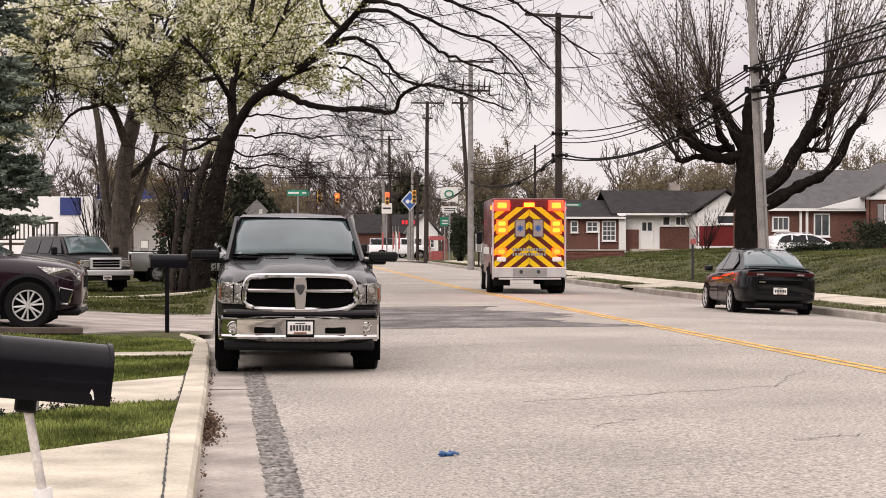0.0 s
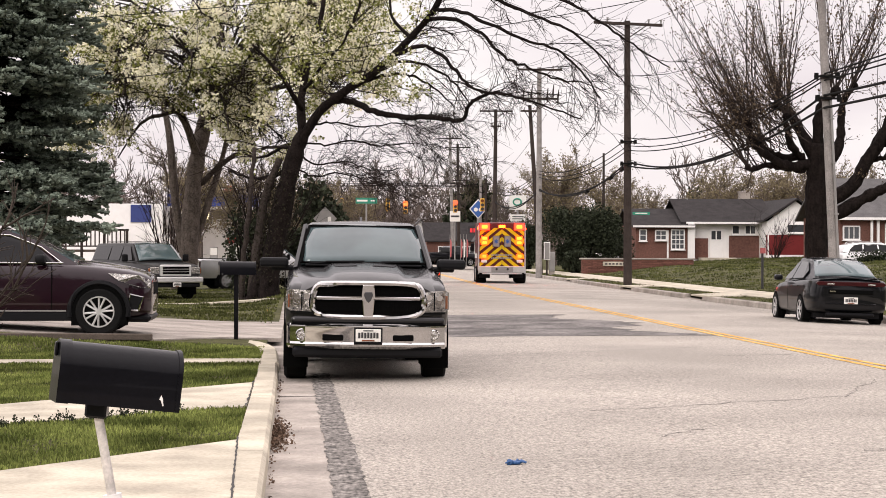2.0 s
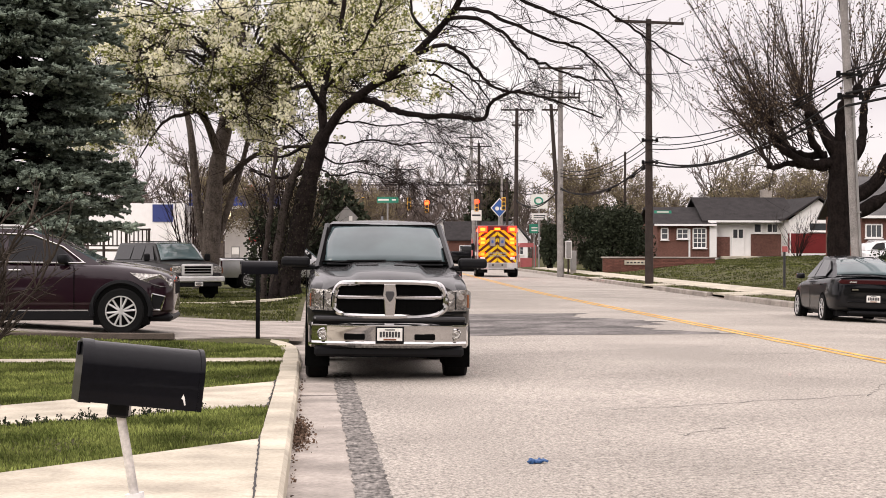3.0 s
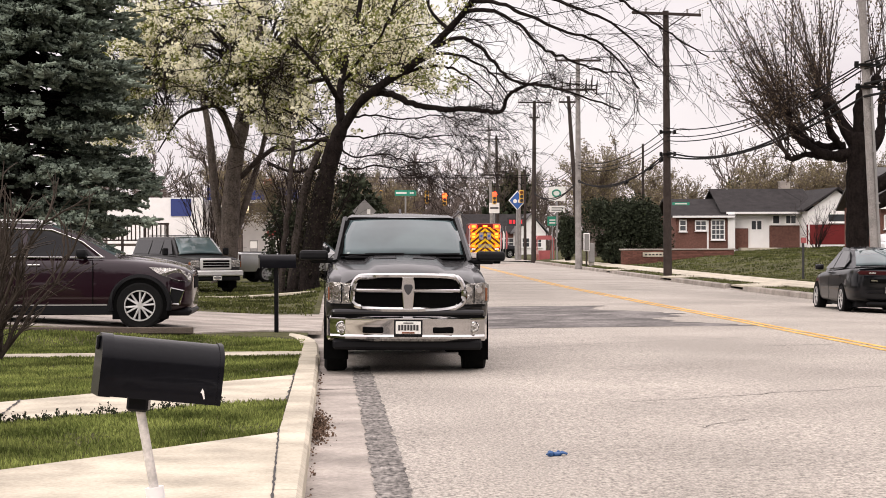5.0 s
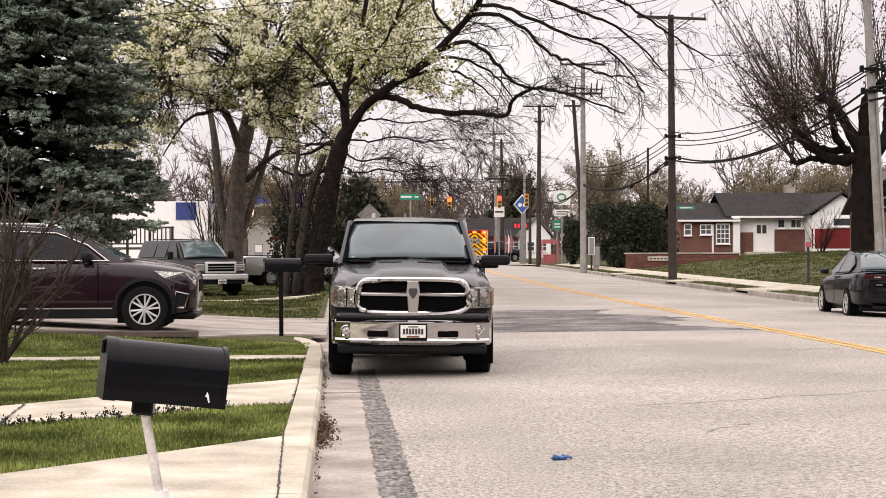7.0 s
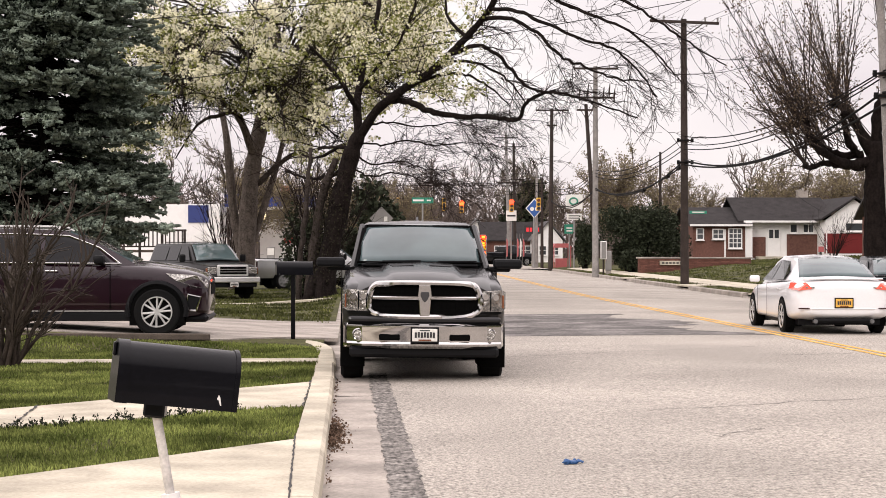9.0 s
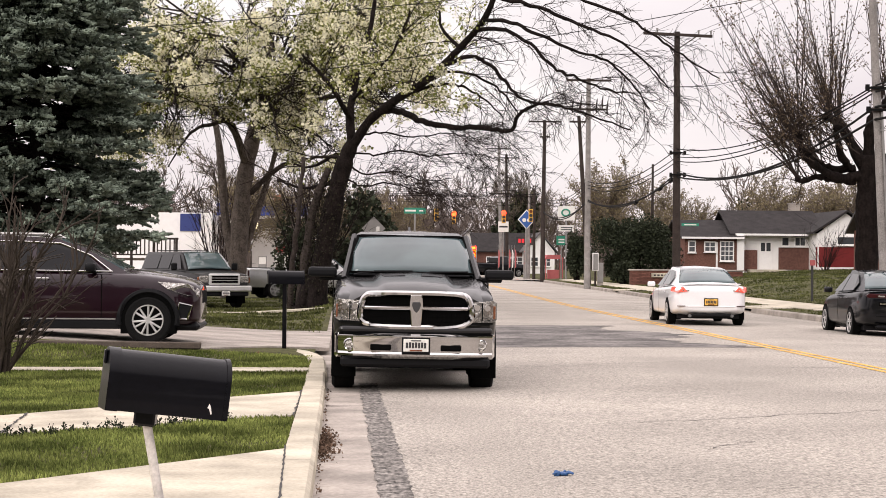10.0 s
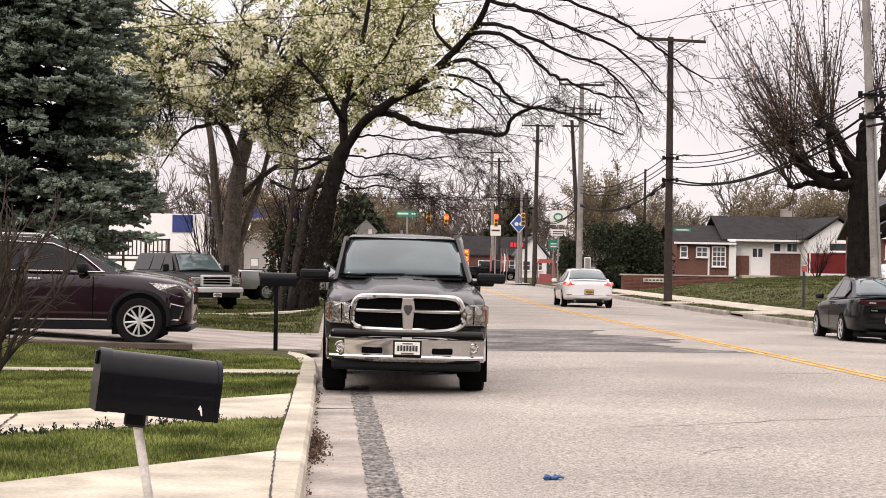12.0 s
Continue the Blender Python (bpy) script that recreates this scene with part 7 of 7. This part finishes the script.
post_sign("shop_sign", "small green and white board by the corner", 17.6, 150, 3.25, 0.8, 0.75, GREEN_SIGN, 0.05, False, ((0, 0.1, 0.6, 0.15), (0, -0.2, 0.6, 0.15)))
post_sign("small_sign", "small pink notice on a dark post", 17.05, 67, 1.6, 0.2, 0.2, PINK_TENT, 0.045, post_mat=INK, ground=0.35)
post_sign("banner", "white banner on a pole by the junction", 13.75, 160, 4.5, 0.9, 0.9, PLATE_WHITE, 0.06, False, ((0, 0, 0.8, 0.16),), INK)
post_sign("street_sign", "small green street sign on the dark pole", 14.95, 79.83, 3.2, 0.75, 0.12, GREEN_SIGN, 0, False, ((0, 0, 0.7, 0.4),))
post_sign("stop_board", "small red board beyond the yard", -3.6, 108, 2.1, 0.5, 0.3, RED_SIGN, 0.04, ground=-0.2)
for i, (x, c) in enumerate(((14.6, PINK_TENT), (14.95, PLATE_WHITE), (15.3, PINK_TENT), (13.9, PINK_TENT))):
    f = thing("feather_flag", "tall narrow red and white advertising flag", "flag", group="corner flags")
    part("staff", tube([(x, 164 + i, -0.1), (x, 164 + i, 3.0)], 0.02, seg=5), SIGN_BACK, f)
    part("cloth", prism([(x, 0.9), (x + 0.13, 1.0), (x + 0.17, 2.2), (x + 0.1, 2.5), (x, 2.6)], "y", 164 + i - 0.01, 164 + i + 0.01), c, f)
kiosk = thing("canopy_stand", "red canopied stand at the corner", "stall")
part("roof", prism([(16.75, 1.75), (18.35, 1.75), (18.1, 2.1), (17.0, 2.1)], "y", 154.5, 156.5), PINK_TENT, kiosk)
for x, y in ((16.85, 154.6), (18.25, 154.6), (16.85, 156.4), (18.25, 156.4)):
    part("post", box((x, y, 0.85), (0.08, 0.08, 1.85)), PINK_TENT, kiosk)
part("counter", box((17.55, 155.5, 0.45), (0.9, 1.0, 0.8), bevel=0.02), PINK_TENT, kiosk)
cabinet = thing("meter_cabinet", "pale grey utility cabinet beside the pole", "cabinet")
part("body", box((15.65, 113.0, 0.9), (0.36, 0.3, 1.2), bevel=0.02), SIGN_BACK, cabinet)
part("door", box((15.65, 112.84, 0.92), (0.3, 0.02, 1.05), bevel=0.006), SIGN_BACK, cabinet)
part("foot", box((15.65, 113.0, 0.2), (0.3, 0.26, 0.4)), CONCRETE_OLD, cabinet)


def filling_station():
    s = thing("filling_station", "white filling station building with blue canopy", "building")
    part("wall", box((-15.4, 166, 2.6), (8.2, 8, 5.8)), WHITE_PAINT, s)
    part("blue_panel", box((-13.2, 161.95, 4.65), (1.75, 0.1, 1.5)), BLUE, s)
    cn = part("canopy", box((-7.0, 164, 5.75), (7.6, 9, 1.05), bevel=0.03), BLUE, s, "royal blue canopy fascia")
    part("soffit", box((-7.0, 164, 5.2), (7.4, 8.8, 0.06)), WHITE_PAINT, cn)
    for x, y in ((-9.8, 162), (-4.4, 162), (-9.8, 167), (-4.4, 167)):
        part("column", box((x, y, 2.5), (0.35, 0.35, 5.4)), WHITE_PAINT, s)
    part("soffit_light", box((-7.7, 160.2, 4.55), (0.8, 0.4, 0.9), bevel=0.1), GLOW_WHITE, s)
    for x in (-7.0, -5.5):
        p = part("pump", box((x, 163, 0.9), (0.7, 0.6, 1.8), bevel=0.03), SIGN_BACK, s)
        part("pump_face", box((x, 162.68, 1.4), (0.6, 0.03, 0.6)), PLATE_WHITE, p)
    part("shop_front", box((-5.2, 170, 2.2), (6.0, 3, 4.2)), WHITE_PAINT, s)
    part("red_sign", box((-5.9, 168.4, 6.9), (0.8, 0.2, 0.8)), RED_SIGN, s)
    return s


filling_station()


def rail_fence(x0, x1, y, z0, z1, label):
    f = thing("fence", label, "fence")
    for z in (z0 + 0.1, z1):
        part("rail", box(((x0 + x1) / 2, y, z), (x1 - x0, 0.05, 0.08)), WHITE_PAINT, f)
    n = int((x1 - x0) / 0.22)
    for k in range(n + 1):
        part("baluster", box((x0 + (x1 - x0) * k / n, y - 0.01, (z0 + z1) / 2), (0.05, 0.05, z1 - z0)), WHITE_PAINT, f)
    for k in (0, 0.5, 1):
        part("post", box((x0 + (x1 - x0) * k, y, (z1 - 0.4) / 2), (0.12, 0.12, z1 + 0.6)), WHITE_PAINT, f)
    return f


rail_fence(-9.4, -6.7, 100, 1.6, 2.35, "white balustrade of a deck behind the yard")
rail_fence(-9.0, -7.2, 92, -0.2, 1.9, "white picket fence behind the drive")

# a dark deck railing behind the yard, and a pale cabinet beside the pole
deck = thing("deck", "raised dark timber deck with a baluster railing", "deck")
part("platform", box((-9.6, 91.0, 1.5), (3.4, 2.0, 0.12), bevel=0.01), TIMBER, deck)
part("top_rail", box((-9.6, 90.0, 2.5), (3.4, 0.09, 0.09), bevel=0.01), POLE_WOOD, deck)
part("lower_rail", box((-9.6, 90.0, 1.72), (3.4, 0.07, 0.07), bevel=0.01), POLE_WOOD, deck)
for k in range(4):
    part("post", box((-11.2 + k * 1.07, 90.0, 1.1), (0.12, 0.12, 2.9), bevel=0.01), POLE_WOOD, deck)
for k in range(16):
    part("baluster", box((-11.1 + k * 0.2, 90.0, 2.11), (0.06, 0.05, 0.74)), POLE_WOOD, deck)
cab = thing("meter_cabinet", "pale steel cabinet on a short post beside the pole", "cabinet")
part("case", box((15.3, 112.6, 1.55), (0.36, 0.25, 1.1), bevel=0.03), WHITE_PAINT, cab)
part("door_seam", box((15.3, 112.47, 1.55), (0.28, 0.01, 1.0), bevel=0.003), SIGN_BACK, cab)
part("post", box((15.3, 112.65, 0.55), (0.1, 0.1, 1.1)), POLE_WOOD, cab)
# ---- street details near the viewer ----


def wavy_strip(name, xa, xb, y0, y1, n, amp, seed, material, lift, label, cat, zf=road_z):
    rng = random.Random(seed)
    bm, last = bmesh.new(), None
    for k in range(n + 1):
        y = y0 + (y1 - y0) * k / n
        l, r = xa(y) + rng.uniform(-amp, amp), xb(y) + rng.uniform(-amp, amp)
        row = [bm.verts.new((l + (r - l) * q / 3, y, zf(l + (r - l) * q / 3, y) + lift)) for q in range(4)]
        if last:
            for q in range(3):
                bm.faces.new((last[q], last[q + 1], row[q + 1], row[q]))
        last = row
    return tagged(part(name, bm, material), label, cat, kind="structure")


wavy_strip("asphalt_patch", lambda y: 0.27 - 0.004 * (y - 10), lambda y: 0.5 - 0.004 * (y - 10), 3, 24, 150, 0.018, 1, ASPHALT_DARK, 0.006, "rough dark asphalt strip along the gutter", "road repair")
wavy_strip("asphalt_patch", lambda y: 2.0, lambda y: 7.2 - 0.1 * (y - 34) + 0.6 * math.sin(y), 33.5, 44.5, 30, 0.25, 2, mat("asphalt_stain", (0.15, 0.138, 0.13), 0.9, vary=0.5, scale=1.5, fine=12, bump=0.6, bump_scale=24, patch=0.5, patch_scale=0.7, spec=0.2), 0.005, "worn darker asphalt repair across the lane", "road repair")
wavy_strip("crack", lambda y: -0.375 - 0.02 * (y - 11), lambda y: -0.36 - 0.02 * (y - 11), 4, 14.8, 90, 0.006, 3, CRACK, 0.024, "dark open joint between kerb and driveway", "crack", left_z)
wavy_strip("crack", lambda y: LEFT_KERB - 0.262, lambda y: LEFT_KERB - 0.246, 17.7, 21.2, 26, 0.013, 4, CRACK, 0.024, "dark open joint between kerb and path", "crack", left_z)
for i, (x0, y0, x1, y1) in enumerate(((2.9, 18, 5.8, 19.4), (5.8, 19.4, 7.0, 22), (1.2, 26.5, 6.5, 29.5), (3.0, 15.4, 3.6, 16.1), (4.4, 14.2, 5.1, 14.5), (6.0, 27.0, 7.4, 27.3))):
    rng = random.Random(100 + i)
    bm, last = bmesh.new(), None
    for k in range(16):
        t = k / 15
        x, y = x0 + (x1 - x0) * t + rng.uniform(-0.05, 0.05), y0 + (y1 - y0) * t + rng.uniform(-0.08, 0.08)
        w = rng.uniform(0.002, 0.007)
        row = [bm.verts.new((x, y - w * 2, road_z(x, y) + 0.004)), bm.verts.new((x, y + w * 2, road_z(x, y) + 0.004))]
        if last:
            bm.faces.new((last[0], last[1], row[1], row[0]))
        last = row
    tagged(part("crack", bm, CRACK), "fine wandering crack in the asphalt", "crack", group="cracks in the street", kind="structure")
for y in (20.3,):
    bm = box((0.04, y, road_z(0.04, y) + 0.002), (0.44, 0.012, 0.006))
    tagged(part("joint", bm, CRACK), "joint across the concrete gutter", "joint", kind="structure")
# diagonal crack across the path
wavy_strip("crack", lambda y: -2.86 - 0.06 * (y - 15.8), lambda y: -2.84 - 0.06 * (y - 15.8), 15.8, 17.9, 24, 0.012, 6, CRACK, 0.024, "crack across the concrete path", "crack", left_z)
# timber edge of the neighbour's drive
edge = thing("timber_edging", "old timber edging along the raised drive", "edging")
part("beam", box((-3.9, 28.58, 0.258), (3.5, 0.1, 0.1), bevel=0.012, rot=(0, 0.4, 0)), TIMBER, edge)
part("beam", box((-7.6, 28.58, 0.298), (3.8, 0.1, 0.1), bevel=0.012), TIMBER, edge)


def mailbox(m, length, wide, high, label, drop=0.0):
    """A domed steel letter box; its door at -x."""
    t = thing("mailbox", label, "mailbox", m)
    arcs = [(-wide / 2, 0.0)] + [(-wide / 2 * math.cos(a), high - wide / 2 + wide / 2 * math.sin(a)) for a in [math.pi * k / 12 for k in range(13)]] + [(wide / 2, 0.0)]
    sharp(part("shell", loft([[(x, y, z) for y, z in arcs] for x in (-length / 2, -length / 2 + 0.01, length / 2 - 0.01, length / 2)]), BLACK_METAL, t), 40)
    big = [(y * 1.05, z * 1.03 - 0.002) for y, z in arcs]
    door = sharp(part("door", loft([[(x, y, z) for y, z in big] for x in (-length / 2 - 0.012, -length / 2 + 0.03)]), BLACK_METAL, t), 40)
    part("door_pull", box((-length / 2 - 0.018, 0, high * 0.85), (0.012, 0.03, 0.05), bevel=0.004), BLACK_METAL, door)
    rear = [(y * 1.03, z * 1.02) for y, z in arcs]
    sharp(part("rear_rim", loft([[(x, y, z) for y, z in rear] for x in (length / 2 - 0.012, length / 2 + 0.004)]), BLACK_METAL, t), 40)
    part("bottom_rivet", disc((-length * 0.44, -wide / 2 - 0.001, 0.012), "y", 0.005, 0.004, seg=8), ALUMINIUM, t)
    return t


mb = mailbox(pose(-0.628, 6.62, 1.03, 0, 6.5, 15), 0.415, 0.17, 0.212, "black steel mailbox tilted on a white pipe post")
part("scratch", prism([(0.136, 0.04), (0.142, 0.038), (0.15, 0.018), (0.154, 0.02), (0.148, 0.046), (0.142, 0.056)], "y", -0.0865, -0.0855), PLATE_WHITE, mb, "white scrape through the paint")
post = thing("mailbox_post", "leaning white-painted pipe post in a thicker sleeve", "post")
sharp(part("pipe", tube([(-0.69, 6.62, 1.02), (-0.655, 6.62, 0.82), (-0.60, 6.62, 0.5)], 0.017, seg=12), mat("chipped_white_paint", (0.62, 0.58, 0.54), 0.6, vary=0.3, scale=14, fine=60, bump=0.2), post))
sharp(part("sleeve", tube([(-0.637, 6.62, 0.72), (-0.52, 6.62, -0.1)], 0.033, seg=14), WHITE_PAINT, post))
part("bracket", box((-0.69, 6.62, 1.02), (0.075, 0.1, 0.06), bevel=0.008, rot=(0, 6, 0)), BLACK_METAL, post)
mb2 = mailbox(pose(-0.93, 30.6, 1.165, 0, 0.5, 8), 0.58, 0.2, 0.22, "black mailbox on a slim black post by the drive")
post = thing("mailbox_post", "slim black square post", "post")
part("shaft", box((-0.95, 30.6, 0.615), (0.07, 0.075, 1.14), bevel=0.006), BLACK_METAL, post)

# a dropped blue glove
gl = thing("rubber_glove", "crumpled blue disposable glove lying on the asphalt", "glove", pose(1.62, 13.65, road_z(1.6, 13.6)) @ Matrix.Scale(0.72, 4) @ pose(-1.62, -13.65, -road_z(1.6, 13.6)))
bm = box((1.62, 13.65, road_z(1.6, 13.6) + 0.02), (0.085, 0.12, 0.035), bevel=0.014, seg=2, rot=(0, 4, 25))
part("palm", bm, GLOVE_BLUE, gl, smooth=True)
for k, (dx, dy, a) in enumerate(((0.07, 0.03, 20), (0.08, 0.0, -5), (0.075, -0.03, -30), (-0.06, -0.05, 200), (0.04, 0.07, 60))):
    c = math.radians(a)
    p = Vector((1.62 + dx * 0.6, 13.65 + dy, road_z(1.6, 13.6) + 0.022))
    part("finger", tube([p, p + Vector((math.cos(c) * 0.035, math.sin(c) * 0.05, 0.014)), p + Vector((math.cos(c) * 0.075, math.sin(c) * 0.08, 0.0))], [0.012, 0.012, 0.007], seg=7), GLOVE_BLUE, gl, smooth=True)
part("cuff", tube([(1.585, 13.62, road_z(1.6, 13.6) + 0.022), (1.55, 13.6, road_z(1.6, 13.6) + 0.028)], [0.03, 0.036], seg=10), GLOVE_BLUE, gl, smooth=True)

# dry leaves swept against the kerb, litter, weeds and grass
rng = random.Random(55)
lv = Acc()
for _ in range(1500):
    y = rng.gauss(16.1, 0.6)
    x = LEFT_KERB + 0.02 + abs(rng.gauss(0, 0.06))
    lv.leaf(Vector((x, y, road_z(x, y) + rng.uniform(0.0, 0.01))), rng.uniform(0.014, 0.032), rng)
for _ in range(160):
    y = rng.uniform(9, 23)
    x = LEFT_KERB + 0.02 + abs(rng.gauss(0, 0.02))
    lv.leaf(Vector((x, y, road_z(x, y) + rng.uniform(0.002, 0.012))), rng.uniform(0.015, 0.035), rng)
tagged(lv.ob("leaf_litter", DRY_LEAF), "brown dry leaves drifted against the kerb", "leaves", kind="stuff")


def paved(x, y):
    """True on the near-side slabs, where no grass stands."""
    xe_ = LEFT_KERB - 0.24
    if x > left_edge(y) - 0.25:
        return True

    def line(pts):
        for (a, b), (c, d) in zip(pts, pts[1:]):
            if a <= x <= c:
                return b + (d - b) * (x - a) / (c - a)
        return pts[-1][1]
    if y < line([(-20, 0), (-6, 7.4), (-2.14, 12.43), (-1.3, 13.52), (0.5, 15.9)]):
        return True
    if line([(-20, 8), (-7, 12.2), (-2.73, 15.86), (-1.6, 16.8), (0.5, 18.6)]) < y < line([(-20, 9), (-7, 13.2), (-3.06, 17.76), (-2.0, 19.1), (0.5, 22.2)]):
        return True
    return 24.6 < y < 25.5 or 28.55 < y < 37.2 or 57.2 < y < 58.2


def grass(count, xr, yr, hgt, seed, zf, test, name, label, wide=0.008, clump=0.35, bare=-0.25, blade=BLADE):
    r = np.random.default_rng(seed)
    v, f = [], []
    xs, ys = r.uniform(*xr, count), r.uniform(*yr, count)
    for x, y in zip(xs, ys):
        if test(x, y):
            continue
        d = noise.noise(Vector((x * 1.3, y * 0.9, 3.1)))
        if d < bare and r.random() < clump:
            continue
        h = hgt * r.uniform(0.45, 1.25) * (1.0 + 0.7 * d)
        a, lean = r.uniform(0, 6.283), r.uniform(0.1, 0.7) * h
        w = wide * r.uniform(0.7, 1.5)
        z = zf(x, y)
        ca, sa = math.cos(a), math.sin(a)
        i = len(v)
        lx, ly = r.uniform(-lean, lean), r.uniform(-lean, lean)
        v += [(x - ca * w, y - sa * w, z - 0.01), (x + ca * w, y + sa * w, z - 0.01), (x + lx * 0.4 + ca * w * 0.7, y + ly * 0.4 + sa * w * 0.7, z + h * 0.6), (x + lx, y + ly, z + h)]
        f += [(i, i + 1, i + 2), (i, i + 2, i + 3)]
    me = bpy.data.meshes.new(name)
    me.from_pydata(v, [], f)
    me.materials.append(blade)
    return tagged(new(name, me), label, "grass", kind="stuff")


grass(84000, (-4.4, -0.42), (11.0, 20.5), 0.042, 1, left_z, paved, "grass", "tufted green spring grass on the lawn", 0.007)
grass(72000, (-6.5, -0.42), (20, 28.6), 0.04, 2, left_z, paved, "grass", "tufted green spring grass on the lawn", 0.009)
grass(50000, (-9, 1.2), (37, 80), 0.06, 3, left_z, paved, "grass", "rough patchy grass under the trees", 0.022, 0.9, 0.05, BLADE_DRY)
grass(64000, (14.0, 30), (30, 75), 0.048, 4, right_z, lambda x, y: RIGHT_KERB + 1.1 < x - bend(y) < RIGHT_KERB + 2.5 or x - bend(y) < RIGHT_KERB + 0.22, "grass", "mown grass on the bank", 0.02, 0.75, -0.05, BLADE_DRY)
grass(50000, (14.5, 42), (75, 132), 0.06, 5, right_z, lambda x, y: RIGHT_KERB + 1.1 < x - bend(y) < RIGHT_KERB + 2.5 or x - bend(y) < RIGHT_KERB + 0.22, "grass", "mown grass on the bank", 0.035, 0.8, -0.02, BLADE_DRY)
wd = Acc()
for _ in range(90):
    x = rng.uniform(-2.9, -1.0)
    y = 15.86 + (x + 2.73) * 0.85 + rng.gauss(-0.2, 0.1)
    z = left_z(x, y)
    hgt = rng.uniform(0.03, 0.1)
    wd.tube([Vector((x, y, z)), Vector((x + rng.uniform(-0.03, 0.03), y, z + hgt))], 0.004, 0.003, 3)
    for k in range(9):
        wd.leaf(Vector((x, y, z + hgt * rng.uniform(0.3, 1.0))) + rv(rng, 0.016), rng.uniform(0.015, 0.032), rng)
tagged(wd.ob("weeds", EVERGREEN), "dark leafy weeds along the path's edge", "weeds", kind="stuff")


def motions():
    """All that moves besides the camera."""
    drive = [(0.0, -71.5), (8.8, 32.3), (9.0, 34.7), (9.5, 40.4), (10.0, 46.2), (10.5, 51.6), (11.0, 57.5), (11.5, 63.5), (12.0, 69.6)]
    walk(white_sedan, [(t, pose(9.06 + 0.47 * smooth01((y - 50) / 25), y + 1.4, 0.015, 0, 0, -1.8)) for t, y in drive])
    away = [(0.0, 9.28, 55.2, -4.5), (0.5, 9.55, 64.0, -4.5), (1.0, 9.66, 72, -4), (1.5, 9.77, 79.5, -3.5), (2.0, 9.89, 87, -3.5), (2.5, 10.06, 95, -3), (3.0, 10.2, 103, -3), (3.5, 10.6, 112, -2.5),
            (5.3, 10.75, 135, 0), (5.6, 10.7, 138, 1), (6.0, 10.75, 144, 2), (6.5, 10.8, 149, 4), (7.0, 10.8, 153.5, 6), (9.0, 9.9, 162, 14), (10.0, 9.7, 163.5, 17), (12.0, 9.72, 165, 20)]
    walk(rescue, [(t, pose(x, y + 3.3, 0.02, 0, 0, rz)) for t, x, y, rz in away])
    walk(crossing_pickup, [(0.0, pose(15.9, 172, 0.03, 0, 0, -90)), (1.0, pose(22.5, 172, 0.03, 0, 0, -90)), (3.0, pose(38, 172, 0.03, 0, 0, -90)), (12.0, pose(110, 172, 0.03, 0, 0, -90))])


motions()
